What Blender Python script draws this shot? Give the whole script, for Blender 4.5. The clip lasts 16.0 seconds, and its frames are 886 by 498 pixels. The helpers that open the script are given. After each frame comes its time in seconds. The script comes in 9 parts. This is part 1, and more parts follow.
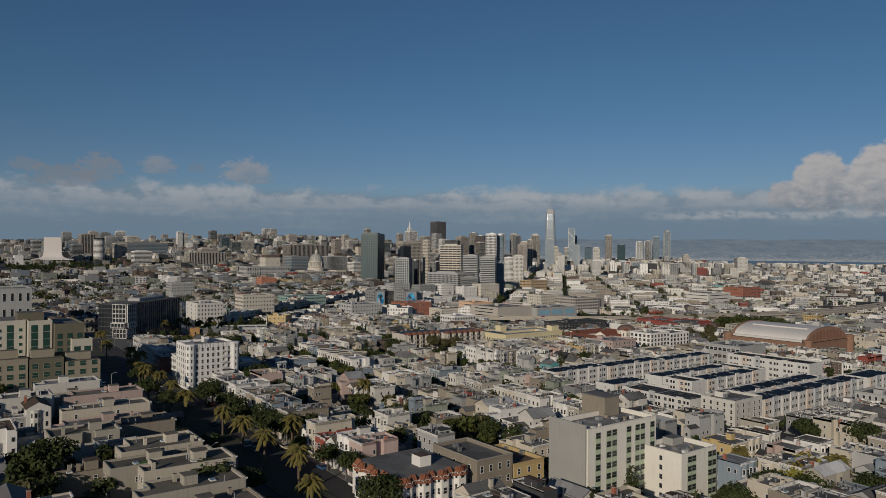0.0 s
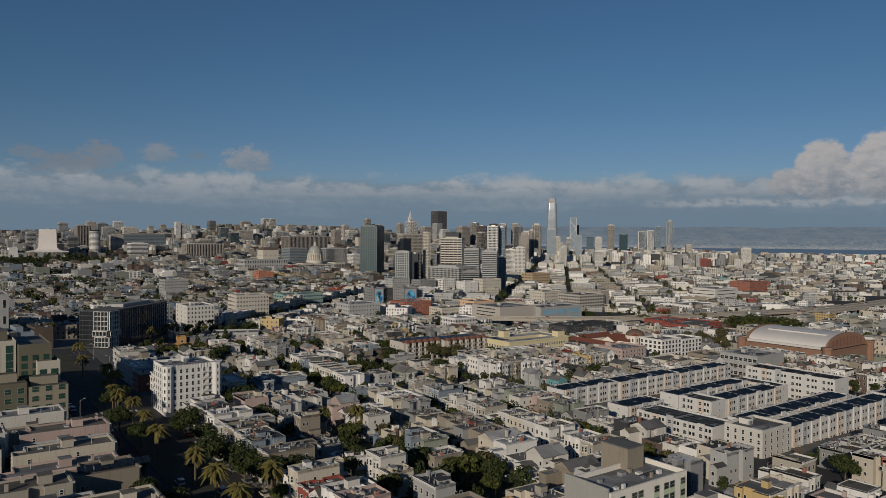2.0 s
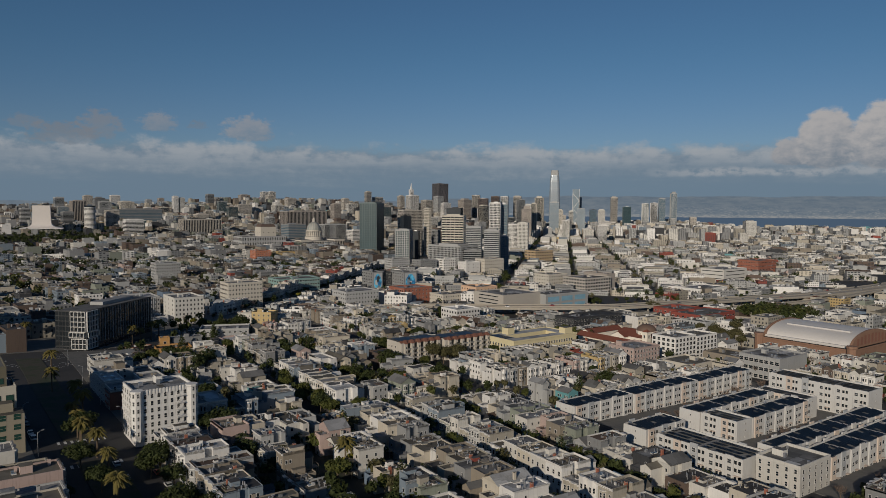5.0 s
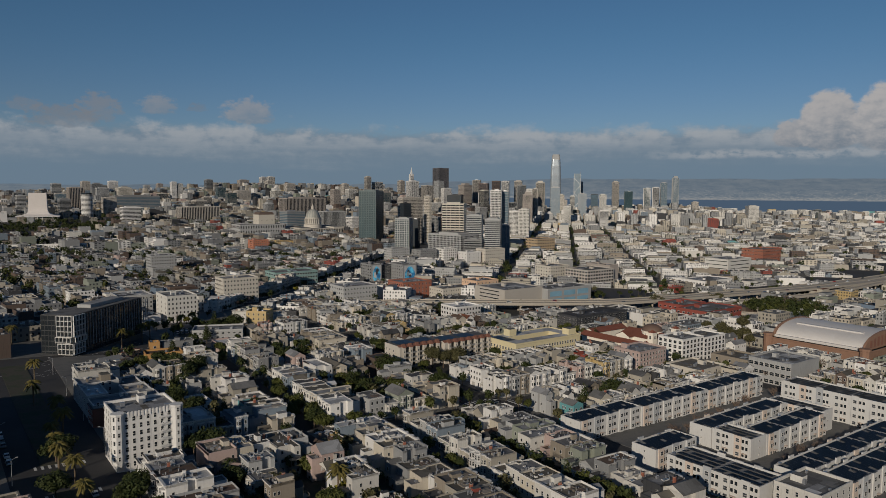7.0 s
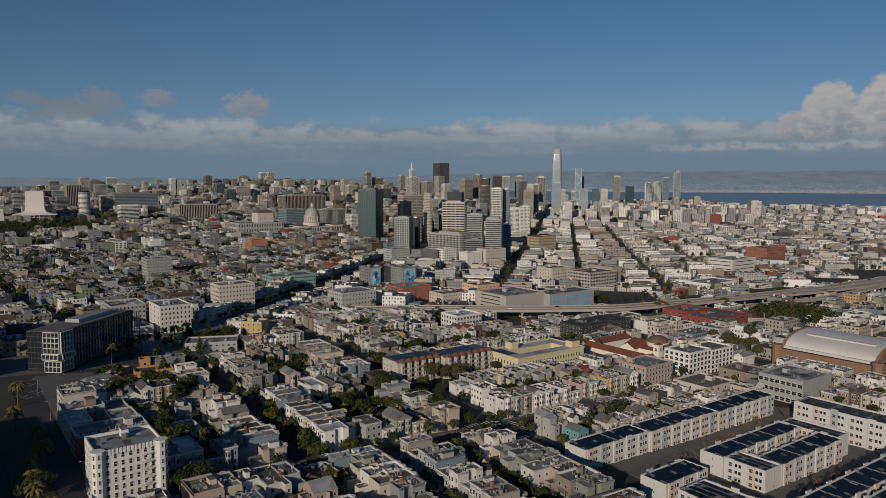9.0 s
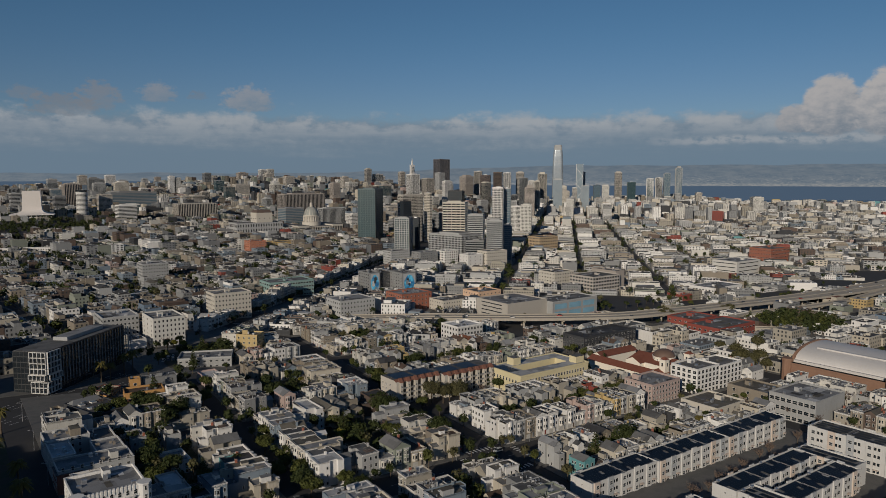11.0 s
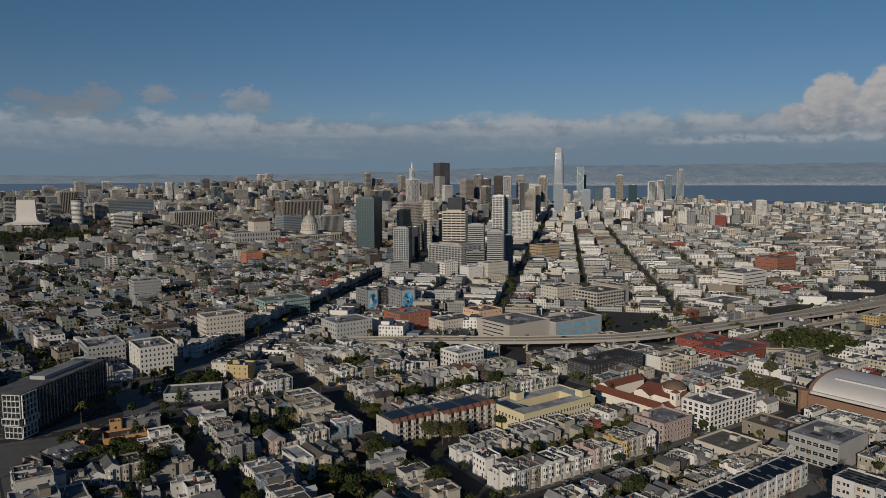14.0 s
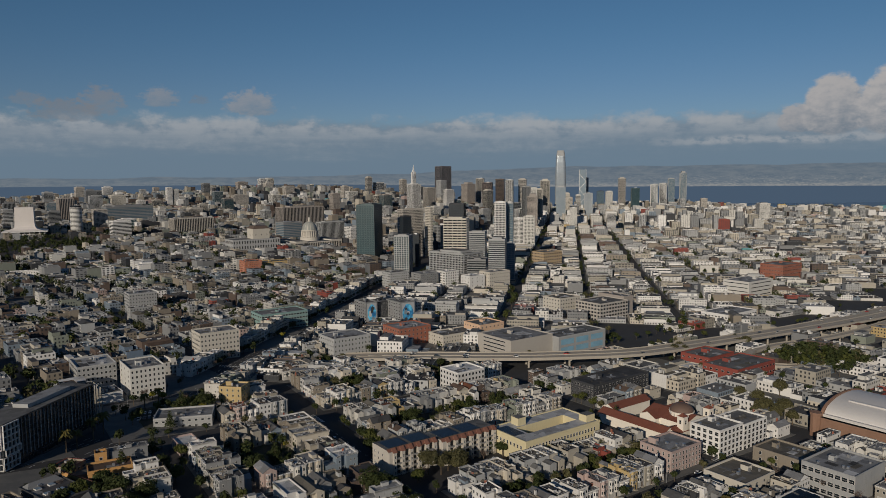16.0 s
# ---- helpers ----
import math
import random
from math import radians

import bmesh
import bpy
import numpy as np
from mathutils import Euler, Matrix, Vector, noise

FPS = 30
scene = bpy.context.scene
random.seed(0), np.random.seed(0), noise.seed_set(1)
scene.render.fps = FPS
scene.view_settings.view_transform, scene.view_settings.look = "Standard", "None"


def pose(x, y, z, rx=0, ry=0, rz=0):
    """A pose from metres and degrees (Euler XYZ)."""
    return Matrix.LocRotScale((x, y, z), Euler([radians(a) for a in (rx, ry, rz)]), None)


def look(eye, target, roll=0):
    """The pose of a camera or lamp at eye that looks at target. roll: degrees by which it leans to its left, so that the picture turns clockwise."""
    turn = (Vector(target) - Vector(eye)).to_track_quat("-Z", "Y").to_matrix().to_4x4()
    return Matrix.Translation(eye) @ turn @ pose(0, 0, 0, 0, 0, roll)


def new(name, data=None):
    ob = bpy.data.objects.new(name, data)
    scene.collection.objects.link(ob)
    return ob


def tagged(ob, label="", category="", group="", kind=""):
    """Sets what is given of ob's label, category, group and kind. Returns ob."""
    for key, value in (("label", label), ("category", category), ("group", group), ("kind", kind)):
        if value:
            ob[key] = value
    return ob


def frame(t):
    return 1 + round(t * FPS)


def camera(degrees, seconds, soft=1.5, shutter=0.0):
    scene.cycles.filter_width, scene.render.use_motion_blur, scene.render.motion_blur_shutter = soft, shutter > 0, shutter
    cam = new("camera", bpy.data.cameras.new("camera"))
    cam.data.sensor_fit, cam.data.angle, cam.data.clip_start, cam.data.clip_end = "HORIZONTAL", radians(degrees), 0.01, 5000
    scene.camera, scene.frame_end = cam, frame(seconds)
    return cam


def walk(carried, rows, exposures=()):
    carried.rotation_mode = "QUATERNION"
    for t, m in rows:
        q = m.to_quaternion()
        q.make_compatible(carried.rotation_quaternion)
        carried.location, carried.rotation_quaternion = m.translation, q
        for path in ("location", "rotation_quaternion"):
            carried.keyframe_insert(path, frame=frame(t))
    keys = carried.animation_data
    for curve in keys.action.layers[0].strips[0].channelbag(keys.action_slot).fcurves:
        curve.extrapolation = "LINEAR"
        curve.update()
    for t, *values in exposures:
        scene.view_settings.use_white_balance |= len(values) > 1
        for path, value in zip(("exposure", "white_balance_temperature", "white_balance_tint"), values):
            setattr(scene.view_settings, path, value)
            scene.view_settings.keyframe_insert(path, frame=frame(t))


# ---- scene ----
cam = camera(63.4, 16.0, soft=0.85)
walk(cam, [
    (0, look((-720.71, -550.85, 100.92), (-126.71, 253.61, 101.99), 0.422)),
    (0.5, look((-716.33, -545.13, 103.51), (-122.45, 259.42, 103.42), 0.421)),
    (1, look((-712.11, -539.60, 106.12), (-118.47, 265.11, 101.58), 0.418)),
    (1.5, look((-708.08, -534.28, 108.72), (-114.73, 270.61, 99.04), 0.414)),
    (2, look((-704.22, -529.18, 111.28), (-111.22, 275.87, 95.27), 0.408)),
    (2.5, look((-700.54, -524.31, 113.81), (-107.95, 280.81, 89.40), 0.400)),
    (3, look((-697.03, -519.69, 116.30), (-104.84, 285.49, 84.98), 0.391)),
    (3.5, look((-693.69, -515.31, 118.75), (-101.88, 289.90, 81.42), 0.379)),
    (4, look((-690.50, -511.16, 121.17), (-99.05, 294.05, 78.54), 0.367)),
    (4.5, look((-687.46, -507.23, 123.57), (-96.43, 297.82, 72.75), 0.352)),
    (5, look((-684.55, -503.50, 125.96), (-93.94, 301.36, 67.87), 0.336)),
    (5.5, look((-681.76, -499.96, 128.36), (-91.57, 304.66, 63.13), 0.317)),
    (6, look((-679.08, -496.59, 130.77), (-89.31, 307.78, 58.99), 0.298)),
    (6.5, look((-676.50, -493.35, 133.20), (-87.16, 310.74, 54.99), 0.276)),
    (7, look((-674.00, -490.24, 135.67), (-85.00, 313.73, 53.79), 0.253)),
    (7.5, look((-671.57, -487.21, 138.17), (-82.87, 316.69, 53.43), 0.228)),
    (8, look((-669.18, -484.25, 140.70), (-80.80, 319.63, 53.58), 0.201)),
    (8.5, look((-666.84, -481.33, 143.27), (-78.79, 322.52, 53.63), 0.173)),
    (9, look((-664.51, -478.43, 145.87), (-76.80, 325.44, 54.32), 0.143)),
    (9.5, look((-662.19, -475.53, 148.50), (-74.83, 328.36, 54.92), 0.111)),
    (10, look((-659.87, -472.61, 151.13), (-72.86, 331.29, 55.42), 0.077)),
    (10.5, look((-657.53, -469.66, 153.77), (-70.92, 334.20, 55.27), 0.042)),
    (11, look((-655.16, -466.66, 156.40), (-68.82, 337.26, 56.84), 0.005)),
    (11.5, look((-652.76, -463.61, 159.01), (-66.63, 340.40, 58.90), -0.034)),
    (12, look((-650.31, -460.52, 161.58), (-64.32, 343.62, 61.67), -0.075)),
    (12.5, look((-647.81, -457.38, 164.10), (-61.91, 346.84, 64.33), -0.117)),
    (13, look((-645.25, -454.21, 166.56), (-59.42, 350.08, 66.93), -0.161)),
    (13.5, look((-642.63, -451.03, 168.96), (-56.83, 353.34, 69.87), -0.206)),
    (14, look((-639.96, -447.88, 171.29), (-54.24, 356.59, 72.48), -0.254)),
    (14.5, look((-637.23, -444.78, 173.58), (-51.69, 359.84, 75.00), -0.303)),
    (15, look((-634.45, -441.80, 175.83), (-49.27, 363.16, 77.80), -0.354)),
    (15.5, look((-631.64, -438.97, 178.07), (-47.13, 366.56, 80.72), -0.406)),
    (16, look((-628.79, -436.38, 180.35), (-45.46, 370.11, 83.91), -0.461)),
], exposures=[(0, -0.55), (16, -0.55)])

# ---------------------------------------------------------------- sky, clouds and sun
SUN_AZ, SUN_EL = 239.0, 18.0          # compass bearing the light comes from, height in degrees


def nd(nt, kind, **inputs):
    """A node; inputs by name or by i<number>: a value or a socket."""
    n = nt.nodes.new(kind)
    for key, v in inputs.items():
        sock = n.inputs[int(key[1:])] if key[0] == "i" and key[1:].isdigit() else n.inputs[key]
        if isinstance(v, bpy.types.NodeSocket):
            nt.links.new(v, sock)
        else:
            sock.default_value = v
    return n


def mth(nt, op, *args, clamp=False):
    n = nt.nodes.new("ShaderNodeMath")
    n.operation, n.use_clamp = op, clamp
    for i, v in enumerate(args):
        if isinstance(v, bpy.types.NodeSocket):
            nt.links.new(v, n.inputs[i])
        else:
            n.inputs[i].default_value = v
    return n.outputs[0]


def ramp01(nt, x, lo, hi):
    """0 below lo, 1 above hi, smooth between."""
    n = nt.nodes.new("ShaderNodeMapRange")
    n.interpolation_type = "SMOOTHSTEP"
    nt.links.new(x, n.inputs[0])
    for i, v in ((1, lo), (2, hi), (3, 0.0), (4, 1.0)):
        if isinstance(v, bpy.types.NodeSocket):
            nt.links.new(v, n.inputs[i])
        else:
            n.inputs[i].default_value = v
    return n.outputs[0]


def mixc(nt, fac, a, b, blend="MIX"):
    n = nt.nodes.new("ShaderNodeMix")
    n.data_type, n.blend_type = "RGBA", blend
    for sock, v in ((n.inputs[0], fac), (n.inputs[6], a), (n.inputs[7], b)):
        if isinstance(v, bpy.types.NodeSocket):
            nt.links.new(v, sock)
        elif isinstance(v, (int, float)):
            sock.default_value = v
        else:
            sock.default_value = (*v[:3], 1)
    return n.outputs[2]


def build_world():
    world = bpy.data.worlds.new("sky")
    scene.world = world
    world.use_nodes = True
    nt = world.node_tree
    nt.nodes.clear()
    sky = nt.nodes.new("ShaderNodeTexSky")
    sky.sky_type, sky.sun_disc = "NISHITA", False
    sky.sun_elevation, sky.sun_rotation = radians(SUN_EL), radians(SUN_AZ)
    sky.air_density, sky.dust_density, sky.ozone_density, sky.altitude = 1.0, 0.15, 3.0, 100.0
    way = nt.nodes.new("ShaderNodeTexCoord").outputs["Generated"]
    sep = nd(nt, "ShaderNodeSeparateXYZ", i0=way)
    x, y, z = sep.outputs
    az = mth(nt, "MULTIPLY", mth(nt, "ARCTAN2", x, y), 57.2958)      # compass bearing
    el = mth(nt, "MULTIPLY", mth(nt, "ARCSINE", z), 57.2958)         # height above the horizon
    # clouds live in (bearing, height) space, stretched along the horizon
    vec = nd(nt, "ShaderNodeCombineXYZ", i0=mth(nt, "MULTIPLY", az, 0.62), i1=mth(nt, "MULTIPLY", el, 1.0), i2=0.0).outputs[0]
    puff = nd(nt, "ShaderNodeTexNoise", Vector=vec, Scale=0.55, Detail=7.0, Roughness=0.58).outputs[0]
    fine = nd(nt, "ShaderNodeTexNoise", Vector=vec, Scale=1.7, Detail=6.0, Roughness=0.6).outputs[0]
    band = nd(nt, "ShaderNodeTexNoise", Vector=nd(nt, "ShaderNodeCombineXYZ", i0=mth(nt, "MULTIPLY", az, 0.09), i1=mth(nt, "MULTIPLY", el, 0.8), i2=3.0).outputs[0], Scale=0.9, Detail=5.0, Roughness=0.6).outputs[0]

    blue = mixc(nt, 1.0, sky.outputs[0], (0.71, 0.98, 1.17), "MULTIPLY")
    col = mixc(nt, ramp01(nt, el, 13.0, 4.0), blue, mixc(nt, 1.0, blue, (1.14, 0.965, 1.04), "MULTIPLY"))
    wisp = nd(nt, "ShaderNodeTexNoise", Vector=vec, Scale=4.2, Detail=7.0, Roughness=0.62).outputs[0]
    # the long grey bank over the horizon: lumpy and bright along its top, smooth slate blue below
    top = mth(nt, "ADD", 4.85, mth(nt, "MULTIPLY", mth(nt, "SUBTRACT", puff, 0.5), 2.4))
    top = mth(nt, "ADD", top, mth(nt, "MULTIPLY", mth(nt, "SUBTRACT", fine, 0.5), 1.1))
    under = mth(nt, "SUBTRACT", top, el)
    bank = ramp01(nt, under, -0.3, 0.8)
    rim = mth(nt, "MULTIPLY", ramp01(nt, under, 2.2, 0.6), ramp01(nt, puff, 0.34, 0.62))
    tone = mth(nt, "ADD", mth(nt, "MULTIPLY", fine, 0.42), mth(nt, "MULTIPLY", band, 0.58))
    tone = mth(nt, "ADD", mth(nt, "MULTIPLY", rim, 0.42), tone)
    grey = mixc(nt, ramp01(nt, tone, 0.38, 0.98), BANK_DARK, BANK_LIGHT)
    low = mixc(nt, ramp01(nt, mth(nt, "ADD", el, mth(nt, "MULTIPLY", mth(nt, "SUBTRACT", band, 0.5), 2.2)), 2.9, 1.2), grey, LOW_HAZE)
    col = mixc(nt, mth(nt, "MULTIPLY", bank, 0.94), col, low)
    # a thin bright shelf of cloud to the east
    shelf = mth(nt, "ABSOLUTE", mth(nt, "SUBTRACT", el, mth(nt, "ADD", 2.75, mth(nt, "MULTIPLY", mth(nt, "SUBTRACT", puff, 0.5), 0.9))))
    shelf = mth(nt, "MULTIPLY", ramp01(nt, shelf, 0.42, 0.08), mth(nt, "MULTIPLY", ramp01(nt, az, 50.0, 57.0), ramp01(nt, fine, 0.34, 0.56)))
    col = mixc(nt, mth(nt, "MULTIPLY", shelf, 0.75), col, BANK_LIGHT)

    # cumulus heaps: bearing, height, half width, half height, cover, raggedness, brightness
    for ca, ce, wa, we, cover, rag, lum in ((62.3, 3.9, 1.7, 1.3, 0.9, 0.6, 0.86), (64.2, 4.5, 2.1, 2.7, 1.0, 0.42, 0.97), (68.3, 4.6, 2.9, 3.1, 1.0, 0.42, 1.0), (73.5, 4.8, 4.0, 2.6, 0.95, 0.9, 1.0),
                                            (21.2, 5.7, 2.2, 1.35, 0.68, 1.5, 0.72), (14.8, 6.0, 1.5, 1.0, 0.6, 1.6, 0.66), (10.8, 5.5, 1.8, 1.4, 0.62, 1.7, 0.52), (8.6, 4.9, 2.6, 1.1, 0.62, 1.8, 0.48), (6.2, 5.7, 1.2, 0.7, 0.45, 2.0, 0.5), (17.5, 6.0, 0.9, 0.45, 0.4, 2.2, 0.45),
                                            (-18.0, 6.0, 6.0, 3.0, 0.9, 1.0, 0.9), (104.0, 5.5, 7.0, 3.0, 0.9, 1.0, 0.9), (150.0, 7.0, 9.0, 3.0, 0.8, 1.0, 0.9), (-75.0, 6.0, 8.0, 3.0, 0.8, 1.0, 0.9)):
        da = mth(nt, "DIVIDE", mth(nt, "SUBTRACT", az, ca), wa)
        de = mth(nt, "DIVIDE", mth(nt, "SUBTRACT", el, ce), we)
        flat = mth(nt, "MULTIPLY", ramp01(nt, de, -0.35, -0.85), 1.1)      # flat undersides
        d = mth(nt, "ADD", mth(nt, "ADD", mth(nt, "MULTIPLY", da, da), mth(nt, "MULTIPLY", de, de)), flat)
        d = mth(nt, "ADD", d, mth(nt, "MULTIPLY", mth(nt, "SUBTRACT", 0.5, fine), 1.7 * rag))
        d = mth(nt, "ADD", d, mth(nt, "MULTIPLY", mth(nt, "SUBTRACT", 0.5, wisp), 0.5 * rag))
        mask = ramp01(nt, d, 1.04, 0.70 if rag < 1.2 else 0.25)
        swell = mth(nt, "ADD", mth(nt, "MULTIPLY", fine, 0.75), mth(nt, "MULTIPLY", wisp, 0.25))
        lit = ramp01(nt, mth(nt, "ADD", mth(nt, "SUBTRACT", mth(nt, "MULTIPLY", de, 0.8), mth(nt, "MULTIPLY", da, 0.2)), mth(nt, "MULTIPLY", mth(nt, "SUBTRACT", swell, 0.5), 2.6)), -1.0, 0.8)
        shade = tuple(a + (b - a) * (lum - 0.4) / 0.6 for a, b in zip(BANK_DARK, CLOUD_SHADE))
        heap = mixc(nt, lit, shade, tuple(c * lum * (1 + (0, 0.04, 0.12)[i] * (1 - lum) * 2) for i, c in enumerate(CLOUD_LIT)))
        col = mixc(nt, mth(nt, "MULTIPLY", mask, cover), col, heap)

    # the far shore, painted into the sky colour: ridges tinted with haze, a pale strip of port and houses, and the
    # bay's farthest water
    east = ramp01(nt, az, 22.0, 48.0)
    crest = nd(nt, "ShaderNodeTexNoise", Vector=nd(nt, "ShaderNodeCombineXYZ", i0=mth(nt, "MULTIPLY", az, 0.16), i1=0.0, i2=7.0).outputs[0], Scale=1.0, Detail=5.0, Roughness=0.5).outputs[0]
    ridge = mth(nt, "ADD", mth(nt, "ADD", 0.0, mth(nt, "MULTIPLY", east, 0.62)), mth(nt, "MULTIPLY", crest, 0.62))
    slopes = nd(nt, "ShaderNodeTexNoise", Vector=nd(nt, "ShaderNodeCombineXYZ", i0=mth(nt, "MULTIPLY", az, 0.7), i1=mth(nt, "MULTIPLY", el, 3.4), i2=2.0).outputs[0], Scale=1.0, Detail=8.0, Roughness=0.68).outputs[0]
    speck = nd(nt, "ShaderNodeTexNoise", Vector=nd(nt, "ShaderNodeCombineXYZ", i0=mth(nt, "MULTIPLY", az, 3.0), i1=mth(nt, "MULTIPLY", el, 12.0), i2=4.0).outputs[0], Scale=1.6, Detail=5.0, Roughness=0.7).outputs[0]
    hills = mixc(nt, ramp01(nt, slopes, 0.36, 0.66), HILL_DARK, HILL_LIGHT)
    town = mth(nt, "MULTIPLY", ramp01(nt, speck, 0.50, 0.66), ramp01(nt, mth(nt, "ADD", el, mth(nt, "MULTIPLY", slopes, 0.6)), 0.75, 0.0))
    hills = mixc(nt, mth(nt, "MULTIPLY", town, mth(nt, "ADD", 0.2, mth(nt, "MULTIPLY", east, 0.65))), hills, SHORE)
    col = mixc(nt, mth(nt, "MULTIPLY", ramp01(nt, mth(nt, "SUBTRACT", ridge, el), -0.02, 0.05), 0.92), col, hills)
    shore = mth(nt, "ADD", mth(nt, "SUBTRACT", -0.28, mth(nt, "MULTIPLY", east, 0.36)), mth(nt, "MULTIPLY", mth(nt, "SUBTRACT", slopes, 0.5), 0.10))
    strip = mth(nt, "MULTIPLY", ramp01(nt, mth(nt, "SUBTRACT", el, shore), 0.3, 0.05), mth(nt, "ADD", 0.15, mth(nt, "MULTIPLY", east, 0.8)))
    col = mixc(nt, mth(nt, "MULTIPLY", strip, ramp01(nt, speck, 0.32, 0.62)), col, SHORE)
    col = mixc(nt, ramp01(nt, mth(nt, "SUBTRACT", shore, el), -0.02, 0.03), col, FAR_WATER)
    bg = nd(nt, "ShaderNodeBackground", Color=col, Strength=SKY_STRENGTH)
    out = nt.nodes.new("ShaderNodeOutputWorld")
    nt.links.new(bg.outputs[0], out.inputs[0])

    sun = new("sun", bpy.data.lights.new("sun", "SUN"))
    sun.data.energy, sun.data.angle, sun.data.color = SUN_POWER, radians(0.6), (1.0, 0.88, 0.72)
    a, e = radians(SUN_AZ), radians(SUN_EL)
    way = Vector((math.sin(a) * math.cos(e), math.cos(a) * math.cos(e), math.sin(e)))
    sun.matrix_world = look(way * 3000, (0, 0, 0))


SKY_STRENGTH, SUN_POWER = 0.0555, 4.8
BANK_DARK, BANK_LIGHT = (3.9, 5.3, 6.9), (8.3, 8.9, 9.6)
CLOUD_SHADE, CLOUD_LIT = (4.2, 5.2, 6.4), (10.2, 9.9, 9.9)
# distance haze is mixed into these low bank and hill colours
LOW_HAZE = (3.5, 5.1, 6.9)
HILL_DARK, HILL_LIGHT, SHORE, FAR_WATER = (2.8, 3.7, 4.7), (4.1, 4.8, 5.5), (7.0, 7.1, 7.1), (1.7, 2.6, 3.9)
build_world()

# ---------------------------------------------------------------- materials
MATS = {}


def mat(name, col, rough=0.8, metal=0.0, var=0.16, scale=0.35, streak=0.0, bump=0.0, spread=0.0, spec=0.4, second=None, patch=0.0):
    """A surface with stains at two scales, optional rain streaks, fine relief, and tone that differs from object to object."""
    if name in MATS:
        return MATS[name]
    m = bpy.data.materials.new(name)
    m.use_nodes = True
    nt = m.node_tree
    bsdf = nt.nodes["Principled BSDF"]
    pos = nt.nodes.new("ShaderNodeNewGeometry").outputs["Position"]
    big = nd(nt, "ShaderNodeTexNoise", Vector=pos, Scale=scale * 0.35, Detail=4.0, Roughness=0.6).outputs[0]
    small = nd(nt, "ShaderNodeTexNoise", Vector=pos, Scale=scale * 6.0, Detail=5.0, Roughness=0.65).outputs[0]
    f = mth(nt, "ADD", mth(nt, "MULTIPLY", mth(nt, "SUBTRACT", big, 0.5), 2.2 * var), mth(nt, "MULTIPLY", mth(nt, "SUBTRACT", small, 0.5), 1.6 * var))
    if streak:
        sv = nd(nt, "ShaderNodeMapping", i0=pos, Scale=(2.2, 2.2, 0.12)).outputs[0]
        st = nd(nt, "ShaderNodeTexNoise", Vector=sv, Scale=1.0, Detail=4.0, Roughness=0.7).outputs[0]
        f = mth(nt, "SUBTRACT", f, mth(nt, "MULTIPLY", ramp01(nt, st, 0.52, 0.75), streak))
    if spread:
        rnd = nt.nodes.new("ShaderNodeObjectInfo").outputs["Random"]
        isl = nt.nodes.new("ShaderNodeNewGeometry").outputs["Random Per Island"]
        rnd = mth(nt, "FRACT", mth(nt, "ADD", rnd, isl))
        f = mth(nt, "ADD", f, mth(nt, "MULTIPLY", mth(nt, "SUBTRACT", rnd, 0.5), spread))
    if patch:
        cell = nt.nodes.new("ShaderNodeTexVoronoi")
        cell.distance = "CHEBYCHEV"
        nt.links.new(pos, cell.inputs["Vector"])
        cell.inputs["Scale"].default_value = 0.21
        tone = nd(nt, "ShaderNodeSeparateXYZ", i0=cell.outputs["Color"]).outputs[0]
        f = mth(nt, "ADD", f, mth(nt, "MULTIPLY", mth(nt, "SUBTRACT", tone, 0.5), patch))
    base = col
    if second:
        base = mixc(nt, ramp01(nt, big, 0.42, 0.62), col, second)
    k = mth(nt, "ADD", 1.0, f)
    vec = nd(nt, "ShaderNodeCombineXYZ", i0=k, i1=k, i2=k).outputs[0]
    nt.links.new(mixc(nt, 1.0, base, vec, "MULTIPLY"), bsdf.inputs["Base Color"])
    bsdf.inputs["Roughness"].default_value = rough
    bsdf.inputs["Metallic"].default_value = metal
    bsdf.inputs["Specular IOR Level"].default_value = spec
    if bump:
        b = nd(nt, "ShaderNodeBump", Strength=bump, Distance=0.05, Height=small)
        nt.links.new(b.outputs[0], bsdf.inputs["Normal"])
    MATS[name] = m
    return m


PAINT = [mat("paint_" + n, c, 0.75, var=0.12, scale=0.25, streak=0.28, bump=0.15, spread=0.24) for n, c in (
    ("white", (0.585, 0.576, 0.558)), ("offwhite", (0.477, 0.464, 0.432)), ("cream", (0.414, 0.378, 0.315)), ("beige", (0.29, 0.269, 0.228)),
    ("pale_grey", (0.315, 0.32, 0.32)), ("grey", (0.198, 0.203, 0.207)), ("blue_grey", (0.171, 0.211, 0.252)), ("sage", (0.198, 0.216, 0.18)),
    ("pink", (0.37, 0.285, 0.26)), ("tan", (0.215, 0.187, 0.15)), ("yellow", (0.396, 0.297, 0.144)), ("brown", (0.099, 0.072, 0.0585)),
    ("charcoal", (0.0405, 0.0423, 0.0468)), ("teal", (0.108, 0.27, 0.288)), ("red", (0.216, 0.054, 0.0405)), ("blue", (0.13, 0.175, 0.235)))]
PW = [22, 20, 14, 13, 15, 8, 5, 3.5, 2.6, 8, 1.4, 2.5, 2, 0.45, 0.8, 0.4]
PAINT_MIX = [PW]
ROOF = [mat("roof_" + n, c, 0.9, var=0.3, scale=0.24, bump=0.2, spread=0.4, patch=0.55) for n, c in (
    ("grey", (0.102, 0.102, 0.102)), ("silver", (0.175, 0.178, 0.184)), ("white", (0.36, 0.364, 0.368)), ("tar", (0.043, 0.043, 0.0456)),
    ("gravel", (0.10, 0.091, 0.075)), ("brown", (0.0774, 0.0516, 0.0387)), ("tile", (0.172, 0.0645, 0.0344)))]
RW = [32, 26, 6, 15, 18, 4, 1]
